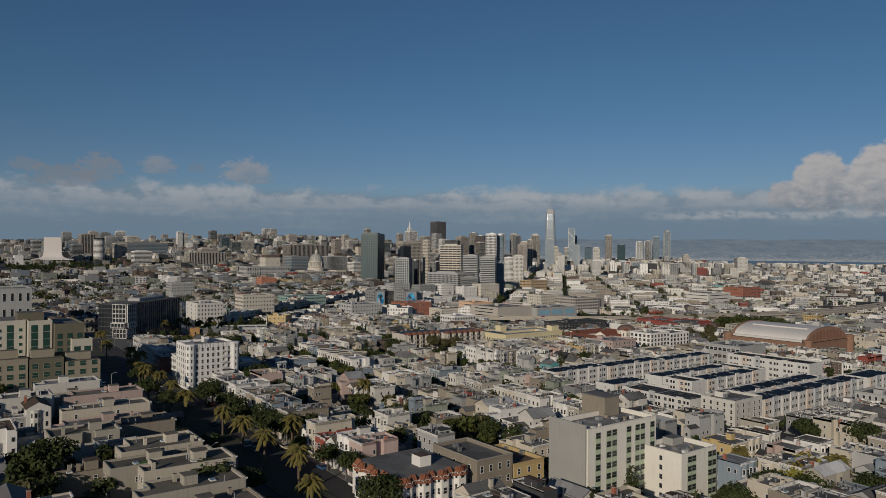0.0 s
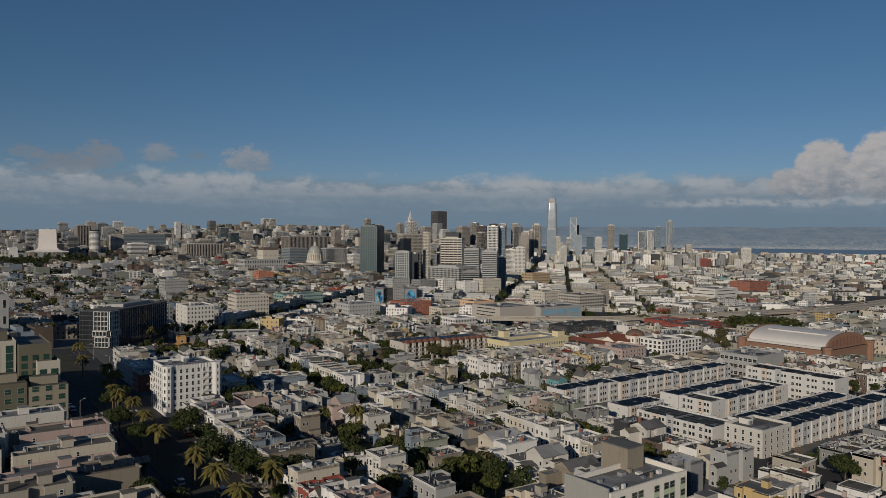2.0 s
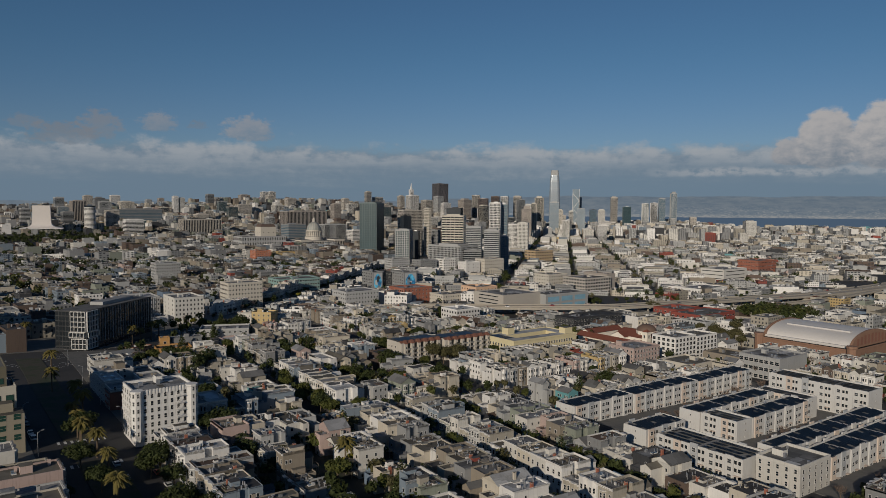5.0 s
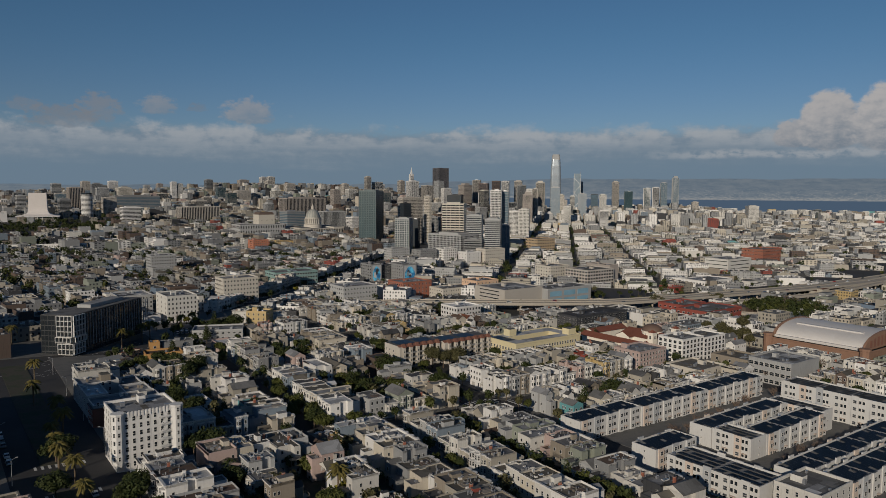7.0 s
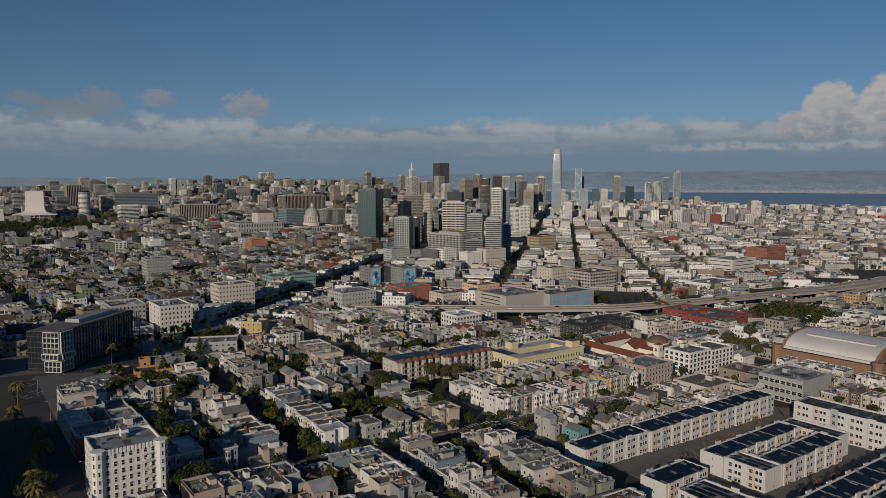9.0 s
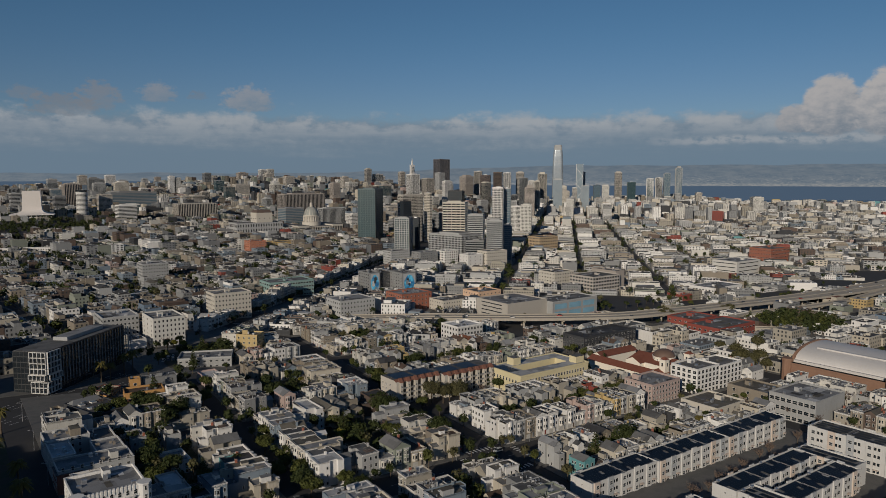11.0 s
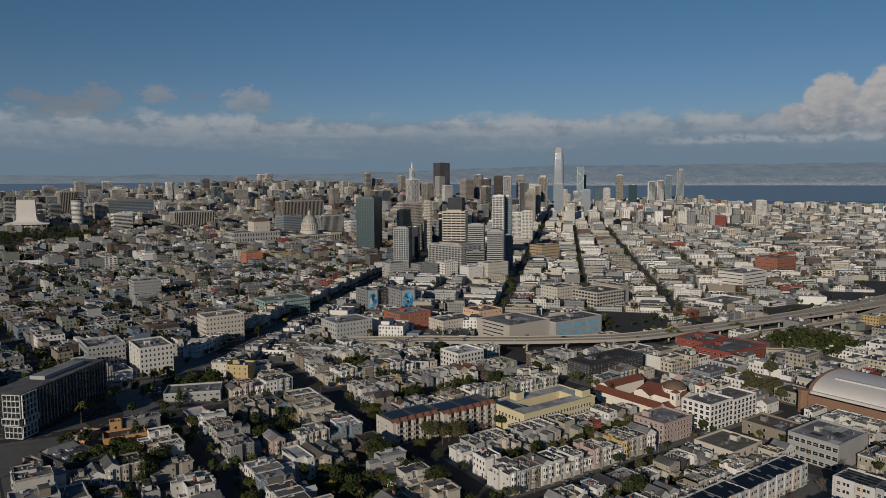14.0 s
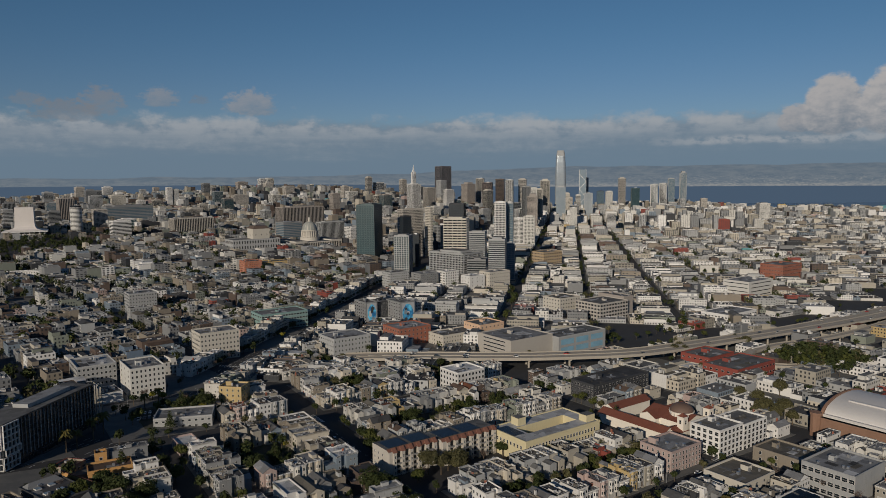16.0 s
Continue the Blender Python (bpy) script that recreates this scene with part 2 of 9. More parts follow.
ROOF_MIX = [RW]
GLASS = mat("window_glass", (0.018, 0.022, 0.026), 0.08, var=0.3, scale=1.5, spec=0.6)
GLASS_FAR = mat("distant_windows", (0.026, 0.029, 0.033), 0.3, var=0.6, scale=0.6, spec=0.5)
GLASS_BLUE = mat("glass_blue", (0.085, 0.13, 0.165), 0.12, var=0.3, scale=0.3, spec=0.8)
GLASS_TEAL = mat("glass_teal", (0.010, 0.036, 0.046), 0.32, var=0.35, scale=0.25, spec=0.35)
GLASS_DARK = mat("glass_dark", (0.012, 0.02, 0.028), 0.3, var=0.4, scale=0.3, spec=0.4)
GLASS_PALE = mat("glass_pale", (0.20, 0.25, 0.29), 0.12, var=0.2, scale=0.2, spec=0.8)
FRAME = mat("window_frame", (0.52, 0.51, 0.49), 0.6, var=0.1)
ASPHALT = mat("asphalt", (0.034, 0.034, 0.036), 0.92, var=0.35, scale=0.25, bump=0.3)
WALKWAY = mat("pavement_concrete", (0.13, 0.127, 0.12), 0.9, var=0.25, scale=0.4, second=(0.095, 0.095, 0.092))
SOIL = mat("yard", (0.05, 0.046, 0.034), 0.95, var=0.4, scale=0.4, second=(0.026, 0.036, 0.018))
CONCRETE = mat("concrete", (0.33, 0.30, 0.255), 0.85, var=0.16, streak=0.18, bump=0.2)
STEEL = mat("galvanised_steel", (0.45, 0.46, 0.48), 0.45, 0.8, var=0.15)
SOLAR = mat("solar_panel", (0.019, 0.033, 0.058), 0.45, var=0.3, scale=1.0, spec=0.2)
BARK = mat("bark", (0.10, 0.075, 0.05), 0.9, var=0.3, scale=2.0)
TWIG = mat("bare_twigs", (0.13, 0.095, 0.075), 0.9, var=0.3, scale=2.0)
LEAF = [mat("leaves_" + n, c, 0.75, var=0.45, scale=1.2, spread=0.3, spec=0.25) for n, c in (
    ("dark", (0.030, 0.040, 0.010)), ("green", (0.056, 0.064, 0.014)), ("yellow_green", (0.17, 0.155, 0.022)), ("palm", (0.105, 0.088, 0.024)), ("olive", (0.07, 0.066, 0.028)))]
BRICK = mat("brick_red", (0.27, 0.10, 0.065), 0.85, var=0.2, scale=0.6, streak=0.1)
BRICK_BROWN = mat("brick_brown", (0.215, 0.125, 0.085), 0.85, var=0.2, scale=0.6, streak=0.1)
LINE_WHITE = mat("road_paint_white", (0.55, 0.55, 0.53), 0.8, var=0.3)
TRIM = mat("trim_white", (0.52, 0.51, 0.49), 0.7, var=0.12)
TERRA = mat("terracotta_trim", (0.19, 0.085, 0.058), 0.8, var=0.2)
GARAGE = mat("garage_door", (0.40, 0.39, 0.37), 0.7, var=0.15)


def pick_paint(r):
    return r.choices(PAINT, PAINT_MIX[0])[0]


def pick_roof(r):
    return r.choices(ROOF, ROOF_MIX[0])[0]

# ---------------------------------------------------------------- mesh helpers and the lie of the land
class Geo:
    """A growing mesh: corners, faces and the material of each face."""

    def __init__(self):
        self.v, self.f, self.m, self.mats = [], [], [], []

    def slot(self, material):
        if material not in self.mats:
            self.mats.append(material)
        return self.mats.index(material)

    def add(self, verts, faces, material):
        n, s = len(self.v), self.slot(material)
        self.v.extend(verts)
        self.f.extend(tuple(i + n for i in f) for f in faces)
        self.m.extend([s] * len(faces))
        return self

    def box(self, x0, x1, y0, y1, z0, z1, material, top=None, bottom=False):
        v = [(x0, y0, z0), (x1, y0, z0), (x1, y1, z0), (x0, y1, z0), (x0, y0, z1), (x1, y0, z1), (x1, y1, z1), (x0, y1, z1)]
        f = [(0, 1, 5, 4), (1, 2, 6, 5), (2, 3, 7, 6), (3, 0, 4, 7)]
        if bottom:
            f.append((3, 2, 1, 0))
        if top is None or top is material:
            f.append((4, 5, 6, 7))
            return self.add(v, f, material)
        self.add(v, f, material)
        return self.add(v[4:], [(0, 1, 2, 3)], top)

    def prism(self, poly, z0, z1, material, top=None, bottom=False):
        """An upright prism on a counter-clockwise outline."""
        n = len(poly)
        v = [(x, y, z0) for x, y in poly] + [(x, y, z1) for x, y in poly]
        self.add(v, [(i, (i + 1) % n, n + (i + 1) % n, n + i) for i in range(n)], material)
        self.add(v[n:], [tuple(range(n))], top or material)
        if bottom:
            self.add(v[:n], [tuple(reversed(range(n)))], material)
        return self

    def turn(self, rings, material, cap=True):
        """Joins rings of equally many corners, from below to above."""
        n, k = len(rings[0]), len(rings)
        v = [p for ring in rings for p in ring]
        f = [(r * n + i, r * n + (i + 1) % n, (r + 1) * n + (i + 1) % n, (r + 1) * n + i) for r in range(k - 1) for i in range(n)]
        if cap:
            f.append(tuple((k - 1) * n + i for i in range(n)))
        return self.add(v, f, material)

    def ring(self, x0, x1, y0, y1, t, z0, z1, material):
        """A closed low wall of thickness t round a rectangle."""
        v = [(x, y, z) for z in (z0, z1) for e in (0, t) for x, y in ((x0 + e, y0 + e), (x1 - e, y0 + e), (x1 - e, y1 - e), (x0 + e, y1 - e))]
        f = []
        for i in range(4):
            j = (i + 1) % 4
            f += [(i, j, 8 + j, 8 + i), (4 + j, 4 + i, 12 + i, 12 + j), (8 + i, 8 + j, 12 + j, 12 + i), (4 + i, 4 + j, j, i)]
        return self.add(v, f, material)

    def moved(self, x, y, z, angle=0.0):
        c, s = math.cos(angle), math.sin(angle)
        self.v = [(x + c * p[0] - s * p[1], y + s * p[0] + c * p[1], z + p[2]) for p in self.v]
        return self

    def join(self, other, x=0.0, y=0.0, z=0.0, angle=0.0):
        c, s = math.cos(angle), math.sin(angle)
        n = len(self.v)
        self.v.extend((x + c * p[0] - s * p[1], y + s * p[0] + c * p[1], z + p[2]) for p in other.v)
        self.f.extend(tuple(i + n for i in f) for f in other.f)
        slots = [self.slot(m) for m in other.mats]
        self.m.extend(slots[i] for i in other.m)
        return self

    def mesh(self, name, smooth=False):
        me = bpy.data.meshes.new(name)
        me.from_pydata(self.v, [], self.f)
        for m in self.mats:
            me.materials.append(m)
        me.polygons.foreach_set("material_index", self.m)
        if smooth:
            me.polygons.foreach_set("use_smooth", [True] * len(self.f))
        me.update()
        return me


def circle(r, n, z=0.0, x=0.0, y=0.0, a0=0.0):
    return [(x + r * math.cos(a0 + 2 * math.pi * i / n), y + r * math.sin(a0 + 2 * math.pi * i / n), z) for i in range(n)]


def part(name, geo, parent, label="", m=None, smooth=False):
    """Links a Geo or a mesh as one mesh object under a thing or a part."""
    ob = new(name, geo.mesh(name, smooth) if isinstance(geo, Geo) else geo)
    ob.parent = parent
    if m is not None:
        ob.matrix_basis = m
    return tagged(ob, label) if label else ob


def thing(name, label, category, m, group="", kind=""):
    ob = new(name)
    ob.empty_display_size = 0.5
    ob.matrix_basis = m
    return tagged(ob, label, category, group, kind)


def solid(name, geo, label, category, m=None, group="", kind="", smooth=False):
    ob = new(name, geo.mesh(name, smooth))
    if m is not None:
        ob.matrix_basis = m
    return tagged(ob, label, category, group, kind)


def bump_at(x, y, cx, cy, amp, r):
    return amp * math.exp(-((x - cx) ** 2 + (y - cy) ** 2) / (2 * r * r))


SLOPE_X = [-2500, -1500, -1000, -720, -640, -560, -450, -350, -250, -150, 0, 150, 500, 1500, 2600, 6000]
SLOPE_Z = [80, 70, 52, 40, 36, 32, 28, 25.5, 23, 21, 18, 14, 9, 4, 3, 1]


def land(x, y):
    """Height of the ground above the sea."""
    z = float(np.interp(x + 0.0 * y, SLOPE_X, SLOPE_Z))
    if y > 250:
        k = min(1.0, (y - 250) / 500)
        z += k * (bump_at(x, y, 900, 2350, 70, 380) + bump_at(x, y, -250, 1750, 26, 520) + bump_at(x, y, 250, 2700, 72, 520) + bump_at(x, y, -700, 2700, 40, 700) + bump_at(x, y, 2430, 1760, 22, 160))
        z -= k * 0.3 * max(0.0, z - 18) * max(0.0, min(1.0, (200 - x) / 300)) * max(0.0, min(1.0, (1100 - y) / 500))
    z += bump_at(x, y, -640, -30, 5.0, 90) + bump_at(x, y, -636, -222, 1.7, 45)
    # down to the bay beyond the waterfront
    far = math.hypot(x + 675, y + 490)
    edge = 4120
    if far > edge:
        k = min(1.0, (far - edge) / 60)
        z = z * (1 - k) - 4.0 * k
    return z


# Market Street's line: M0 and the way along it and across it
M0, MU, MV = (-469.6, 93.4), (0.7165, 0.6976), (0.6976, -0.7165)


def market(s, q):
    """A place s metres along Market Street and q metres to its south-east side."""
    return M0[0] + s * MU[0] + q * MV[0], M0[1] + s * MU[1] + q * MV[1]


def market_of(x, y):
    dx, dy = x - M0[0], y - M0[1]
    return dx * MU[0] + dy * MU[1], dx * MV[0] + dy * MV[1]

# ---------------------------------------------------------------- ground and bay
def build_ground():
    xs = list(range(-2600, -900, 100)) + list(range(-900, 300, 15)) + list(range(300, 1200, 50)) + list(range(1200, 4300, 100))
    ys = list(range(-1400, -700, 100)) + list(range(-700, 450, 15)) + list(range(450, 1400, 50)) + list(range(1400, 4500, 100))
    v = [(x, y, land(x, y)) for y in ys for x in xs]
    n = len(xs)
    f = [(j * n + i, j * n + i + 1, (j + 1) * n + i + 1, (j + 1) * n + i) for j in range(len(ys) - 1) for i in range(n - 1)]
    solid("ground", Geo().add(v, f, ASPHALT), "grey asphalt ground of streets and lots across the city", "ground", kind="structure")


def ring_point(bearing, radius, z):
    a = radians(bearing)
    return (-675 + radius * math.sin(a), -490 + radius * math.cos(a), z)


def build_bay():
    water = mat("bay_water", (0.115, 0.185, 0.275), 0.6, var=0.25, scale=0.004, spec=0.5)
    g = Geo()
    rings = [(4060, -1.0), (4300, -1.0), (5200, -1.0), (8000, -1.0)]
    bs = [b * 2.0 - 50 for b in range(86)]
    v = [ring_point(b, r, z) for r, z in rings for b in bs]
    n = len(bs)
    f = [(k * n + i + 1, k * n + i, (k + 1) * n + i, (k + 1) * n + i + 1) for k in range(len(rings) - 1) for i in range(n - 1)]
    solid("water", g.add(v, f, water), "dark blue water of the bay behind the city", "bay", kind="structure")


def drape(x0, x1, y0, y1, lift, step, material, T=None, skirt=0.6):
    """A raised slab that follows the ground, with an edge all round."""
    nx, ny = max(1, int(abs(x1 - x0) / step)), max(1, int(abs(y1 - y0) / step))
    v, f = [], []
    for j in range(ny + 1):
        for i in range(nx + 1):
            x, y = x0 + (x1 - x0) * i / nx, y0 + (y1 - y0) * j / ny
            if T:
                x, y = T(x, y)
            v.append((x, y, land(x, y) + lift))
    n = nx + 1
    for j in range(ny):
        for i in range(nx):
            f.append((j * n + i, j * n + i + 1, (j + 1) * n + i + 1, (j + 1) * n + i))
    rim = [i for i in range(nx)] + [j * n + nx for j in range(ny)] + [ny * n + i for i in range(nx, 0, -1)] + [j * n for j in range(ny, 0, -1)]
    base = len(v)
    v += [(v[i][0], v[i][1], v[i][2] - skirt) for i in rim]
    k = len(rim)
    f += [(base + i, base + (i + 1) % k, rim[(i + 1) % k], rim[i]) for i in range(k)]
    return Geo().add(v, f, material)


build_ground()
build_bay()

# ---------------------------------------------------------------- houses
YARD_TREES = []
SHRUBS = []
KEEP_OUT = []          # footprints of buildings that stand on their own: x, y, half width, half depth, angle


def keep_out(x, y, w, d, angle=0.0, pad=2.0):
    KEEP_OUT.append((x, y, w / 2 + pad, d / 2 + pad, math.cos(angle), math.sin(angle)))


def is_free(x, y, r=4.0):
    for cx, cy, hw, hd, c, s in KEEP_OUT:
        dx, dy = x - cx, y - cy
        if abs(c * dx + s * dy) < hw + r and abs(-s * dx + c * dy) < hd + r:
            return False
    return True


WINDOWS = {}


def window_geo(w, h, glass=None, sash=None):
    """A framed sash window that looks along -y, centred on x, from z = 0 up."""
    glass, sash = glass or GLASS, sash or FRAME
    g, t, o = Geo(), 0.11, w / 2
    for x0, x1, z0, z1 in ((-o, o, 0, t), (-o, o, h - t, h), (-o, -o + t, t, h - t), (o - t, o, t, h - t), (-o + t, o - t, h / 2 - 0.04, h / 2 + 0.04)):
        g.box(x0, x1, -0.08, 0.02, z0, z1, sash, bottom=True)
    g.add([(-o, -0.03, 0), (o, -0.03, 0), (o, -0.03, h), (-o, -0.03, h)], [(0, 1, 2, 3)], glass)
    return g


def window_mesh(w, h, glass=None, sash=None):
    key = (round(w, 1), round(h, 1), glass, sash)
    if key not in WINDOWS:
        WINDOWS[key] = window_geo(key[0], key[1], glass, sash).mesh("window")
    return WINDOWS[key]


def put_window(geo, x, y, z, angle, w, h, sash=None):
    """A simple window, joined into geo: a frame plate with a pane before it."""
    c, s = math.cos(angle), math.sin(angle)
    o = w / 2
    for k, (e, m) in enumerate(((0.0, sash or FRAME), (0.12, GLASS))):
        dy = -0.04 - 0.03 * k
        p = [(-o + e, dy, e), (o - e, dy, e), (o - e, dy, h - e), (-o + e, dy, h - e)]
        geo.add([(x + c * a - s * b, y + s * a + c * b, z + d) for a, b, d in p], [(0, 1, 2, 3)], m)


def bay_geo(w, d, z0, z1, wall, roof):
    """A bay with slanted cheeks, standing out along -y from y = 0."""
    c = min(w * 0.28, d)
    poly = [(-w / 2, 0.05), (-w / 2 + c, -d), (w / 2 - c, -d), (w / 2, 0.05)]
    level = lambda line, z: [(x, y, z) for x, y in line]
    g = Geo().turn([level(poly, z0), level(poly, z1)], wall)
    lip = [(x * (1 + 0.16 / w), y - (0.14 if y < 0 else 0)) for x, y in poly]
    g.turn([level(lip, z1 - 0.22), level(lip, z1 + 0.02)], TRIM)
    band = [(x * (1 + 0.1 / w), y - (0.08 if y < 0 else 0)) for x, y in poly]
    for k in range(min(2, int((z1 - z0) / 3.15))):
        g.turn([level(band, z0 + 0.55 + k * 3.15), level(band, z0 + 0.75 + k * 3.15)], TRIM)
    return g


class House:
    """One house as named pieces, in its own space: the front looks along -y at y = 0."""

    def __init__(self, r, w, d, storeys, paint=None, roof=None, gable=None, plain=False, trim=None):
        sh, self.w, self.d = 3.15, w, d
        H = self.h = storeys * sh + 0.7
        wall, rf = paint or pick_paint(r), roof or pick_roof(r)
        self.wallmat, self.roofmat = wall, rf
        gable = r.random() < 0.16 if gable is None else gable
        pieces = self.pieces = []
        wins = self.wins = []
        g = Geo()
        # a lower, narrower wing behind the main body
        full, wing = d, storeys > 1 and d > 11 and r.random() < 0.85
        if wing:
            d -= d * r.uniform(0.22, 0.34)
            wide, low = r.uniform(0.48, 0.72) * w, H - sh * r.choice((0.5, 1.0, 1.0))
            xa = r.choice((0.0, w - wide))
            xr = (wide + w) / 2 if xa == 0.0 else (w - wide) / 2
        par = 0.0 if gable else r.choice((0.25, 0.5, 0.8))
        # body with a light well or a stepped rear
        notch = r.random()
        if wing and d <= 9:
            poly = [(0, 0), (w, 0), (w, d), (0, d)]
        elif notch < 0.55 and d > 13 or wing:
            a, nd_, nw = r.uniform(0.35, 0.55) * d, r.uniform(2.2, 3.8), r.uniform(1.1, 2.0)
            side = r.random()
            if side < 0.3:
                poly = [(0, 0), (w, 0), (w, a), (w - nw, a), (w - nw, a + nd_), (w, a + nd_), (w, d), (0, d), (0, a + nd_), (nw, a + nd_), (nw, a), (0, a)]
            elif side < 0.65:
                poly = [(0, 0), (w, 0), (w, a), (w - nw, a), (w - nw, a + nd_), (w, a + nd_), (w, d), (0, d)]
            else:
                poly = [(0, 0), (w, 0), (w, d), (0, d), (0, a + nd_), (nw, a + nd_), (nw, a), (0, a)]
        else:
            k = r.uniform(0.3, 0.5) * w
            poly = [(0, 0), (w, 0), (w, d - 3), (k, d - 3), (k, d), (0, d)]
        n = len(poly)
        z0 = -4.0
        v = [(x, y, z0) for x, y in poly] + [(x, y, H + par) for x, y in poly]
        g.add(v, [(i, (i + 1) % n, n + (i + 1) % n, n + i) for i in range(n)], wall)
        pieces.append(("wall", g))
        rg = Geo()
        if gable:
            rise = r.uniform(1.6, 2.6)
            o = 0.35
            v = [(-o, 0.3, H - 0.1), (w / 2, 0.3, H + rise), (w + o, 0.3, H - 0.1), (-o, d + o, H - 0.1), (w / 2, d + o, H + rise), (w + o, d + o, H - 0.1)]
            rg.add(v, [(0, 1, 4, 3), (1, 2, 5, 4)], rf)
            rg.add([(x, y, z - 0.18) for x, y, z in v], [(3, 4, 1, 0), (4, 5, 2, 1)], rf)
            rg.add([(0, 0.32, H - 0.12), (w, 0.32, H - 0.12), (w / 2, 0.32, H + rise - 0.15), (0, d, H - 0.12), (w, d, H - 0.12), (w / 2, d, H + rise - 0.15)], [(0, 1, 2), (4, 3, 5)], wall)
        else:
            rg.add([(x, y, H) for x, y in poly], [tuple(range(n))], rf)
            # parapet coping
            t = 0.26
            cope = TRIM if r.random() < 0.3 else wall
            for i in range(n):
                (xa, ya), (xb, yb) = poly[i], poly[(i + 1) % n]
                x0, x1, y0, y1 = min(xa, xb), max(xa, xb), min(ya, yb), max(ya, yb)
                if x1 - x0 > 1.0 and y0 < 0.01 or y1 - y0 > 1.0 and (x0 < 0.01 or x1 > w - 0.01):
                    if x1 - x0 > y1 - y0:
                        rg.box(x0, x1, y0, y0 + t, H - 0.05, H + par + 0.06, cope if trim is None else trim)
                    elif x0 < 0.01:
                        rg.box(0, t, y0, y1, H - 0.05, H + par + 0.05, cope)
                    else:
                        rg.box(w - t, w, y0, y1, H - 0.05, H + par + 0.05, cope)
        pieces.append(("roof", rg))
        if wing:
            wg = Geo().box(xa + 0.01, xa + wide - 0.01, d - 0.05, full, -4, low, wall, pick_roof(r))
            if r.random() < 0.45:
                o, e, top = 0.25, r.uniform(0.9, 1.6), pick_roof(r)
                v = [(xa - o, d, low), (xa + wide / 2, d, low + e), (xa + wide + o, d, low), (xa - o, full + o, low), (xa + wide / 2, full + o, low + e), (xa + wide + o, full + o, low)]
                wg.add(v, [(0, 1, 4, 3), (1, 2, 5, 4)], top)
                wg.add([(xa, full, low - 0.02), (xa + wide, full, low - 0.02), (xa + wide / 2, full, low + e - 0.1)], [(1, 0, 2)], wall)
            else:
                wg.ring(xa, xa + wide, d, full + 0.02, 0.22, low, low + 0.35, wall)
                wg.box(xa + wide * 0.3, xa + wide * 0.3 + 0.9, d + 0.8, d + 1.7, low, low + 0.5, STEEL)
            pieces.append(("rear_wing", wg))
        if not plain:
            if not gable:
                # roof furniture: stair hatch, skylights, vents, chimney
                if r.random() < 0.38:
                    hx, hy, hh = r.uniform(1.2, 2.6), r.uniform(1.6, 5.0), r.uniform(0.9, 2.3)
                    x, y = r.uniform(0.6, w - hx - 0.6), r.uniform(d * 0.2, d * 0.55)
                    hg = Geo().box(x, x + hx, y, y + hy, H - 0.05, H + hh, wall if r.random() < 0.6 else pick_paint(r), rf)
                    hg.box(x - 0.12, x + hx + 0.12, y - 0.12, y + hy + 0.12, H + hh, H + hh + 0.12, rf, bottom=True)
                    pieces.append(("roof_hatch", hg))
                if r.random() < 0.35:
                    x, y = r.uniform(0.5, w * 0.4), r.uniform(d * 0.1, d * 0.5)
                    dg = Geo().box(x, x + w * 0.45, y, y + d * 0.25, H - 0.02, H + 0.25, PAINT[11] if r.random() < 0.5 else PAINT[9])
                    dg.ring(x, x + w * 0.45, y, y + d * 0.25, 0.06, H + 1.05, H + 1.15, PAINT[9])
                    pieces.append(("roof_deck", dg))
                for _ in range(r.randint(0, 2)):
                    x, y = r.uniform(0.8, w - 2), r.uniform(2, d - 3.4)
                    sg = Geo().box(x, x + 1.1, y, y + 1.6, H - 0.02, H + 0.28, TRIM, GLASS_PALE)
                    pieces.append(("skylight", sg))
                vg = Geo()
                for _ in range(r.randint(2, 5)):
                    x, y, q = r.uniform(0.5, w - 1.6), r.uniform(1.2, d - 4.0), r.uniform(0.5, 1.2)
                    vg.box(x, x + q, y, y + q * r.uniform(0.6, 1.4), H - 0.05, H + r.uniform(0.35, 0.95), r.choice((STEEL, TRIM, rf, ROOF[3], wall)), r.choice((TRIM, rf, ROOF[3])))
                if r.random() < 0.5:
                    x, y = r.uniform(0.4, w * 0.5), r.uniform(1.0, d * 0.5)
                    vg.box(x, x + r.uniform(1.5, w * 0.4), y, y + r.uniform(2.0, d * 0.3), H - 0.02, H + 0.05, r.choice((ROOF[1], ROOF[3], ROOF[4], ROOF[2])))
                for _ in range(r.randint(5, 9)):
                    x, y, q = r.uniform(0.6, w - 0.6), r.uniform(1.5, d - 3.2), r.uniform(0.12, 0.26)
                    vg.prism([p[:2] for p in circle(q, 6, 0, x, y)], H - 0.05, H + r.uniform(0.6, 1.3), STEEL)
                pieces.append(("vent_pipes", vg))
            if r.random() < 0.6:
                x, y = r.choice((0.35, w - 1.1)), r.uniform(d * 0.25, d * 0.75)
                cg = Geo().box(x, x + 0.75, y, y + 0.9, H - 1.0, H + (2.6 if gable else 1.7), BRICK if r.random() < 0.4 else wall, ROOF[3])
                cg.box(x - 0.08, x + 0.83, y - 0.08, y + 0.98, H + (2.4 if gable else 1.5), H + (2.5 if gable else 1.6), CONCRETE, bottom=True)
                pieces.append(("chimney", cg))
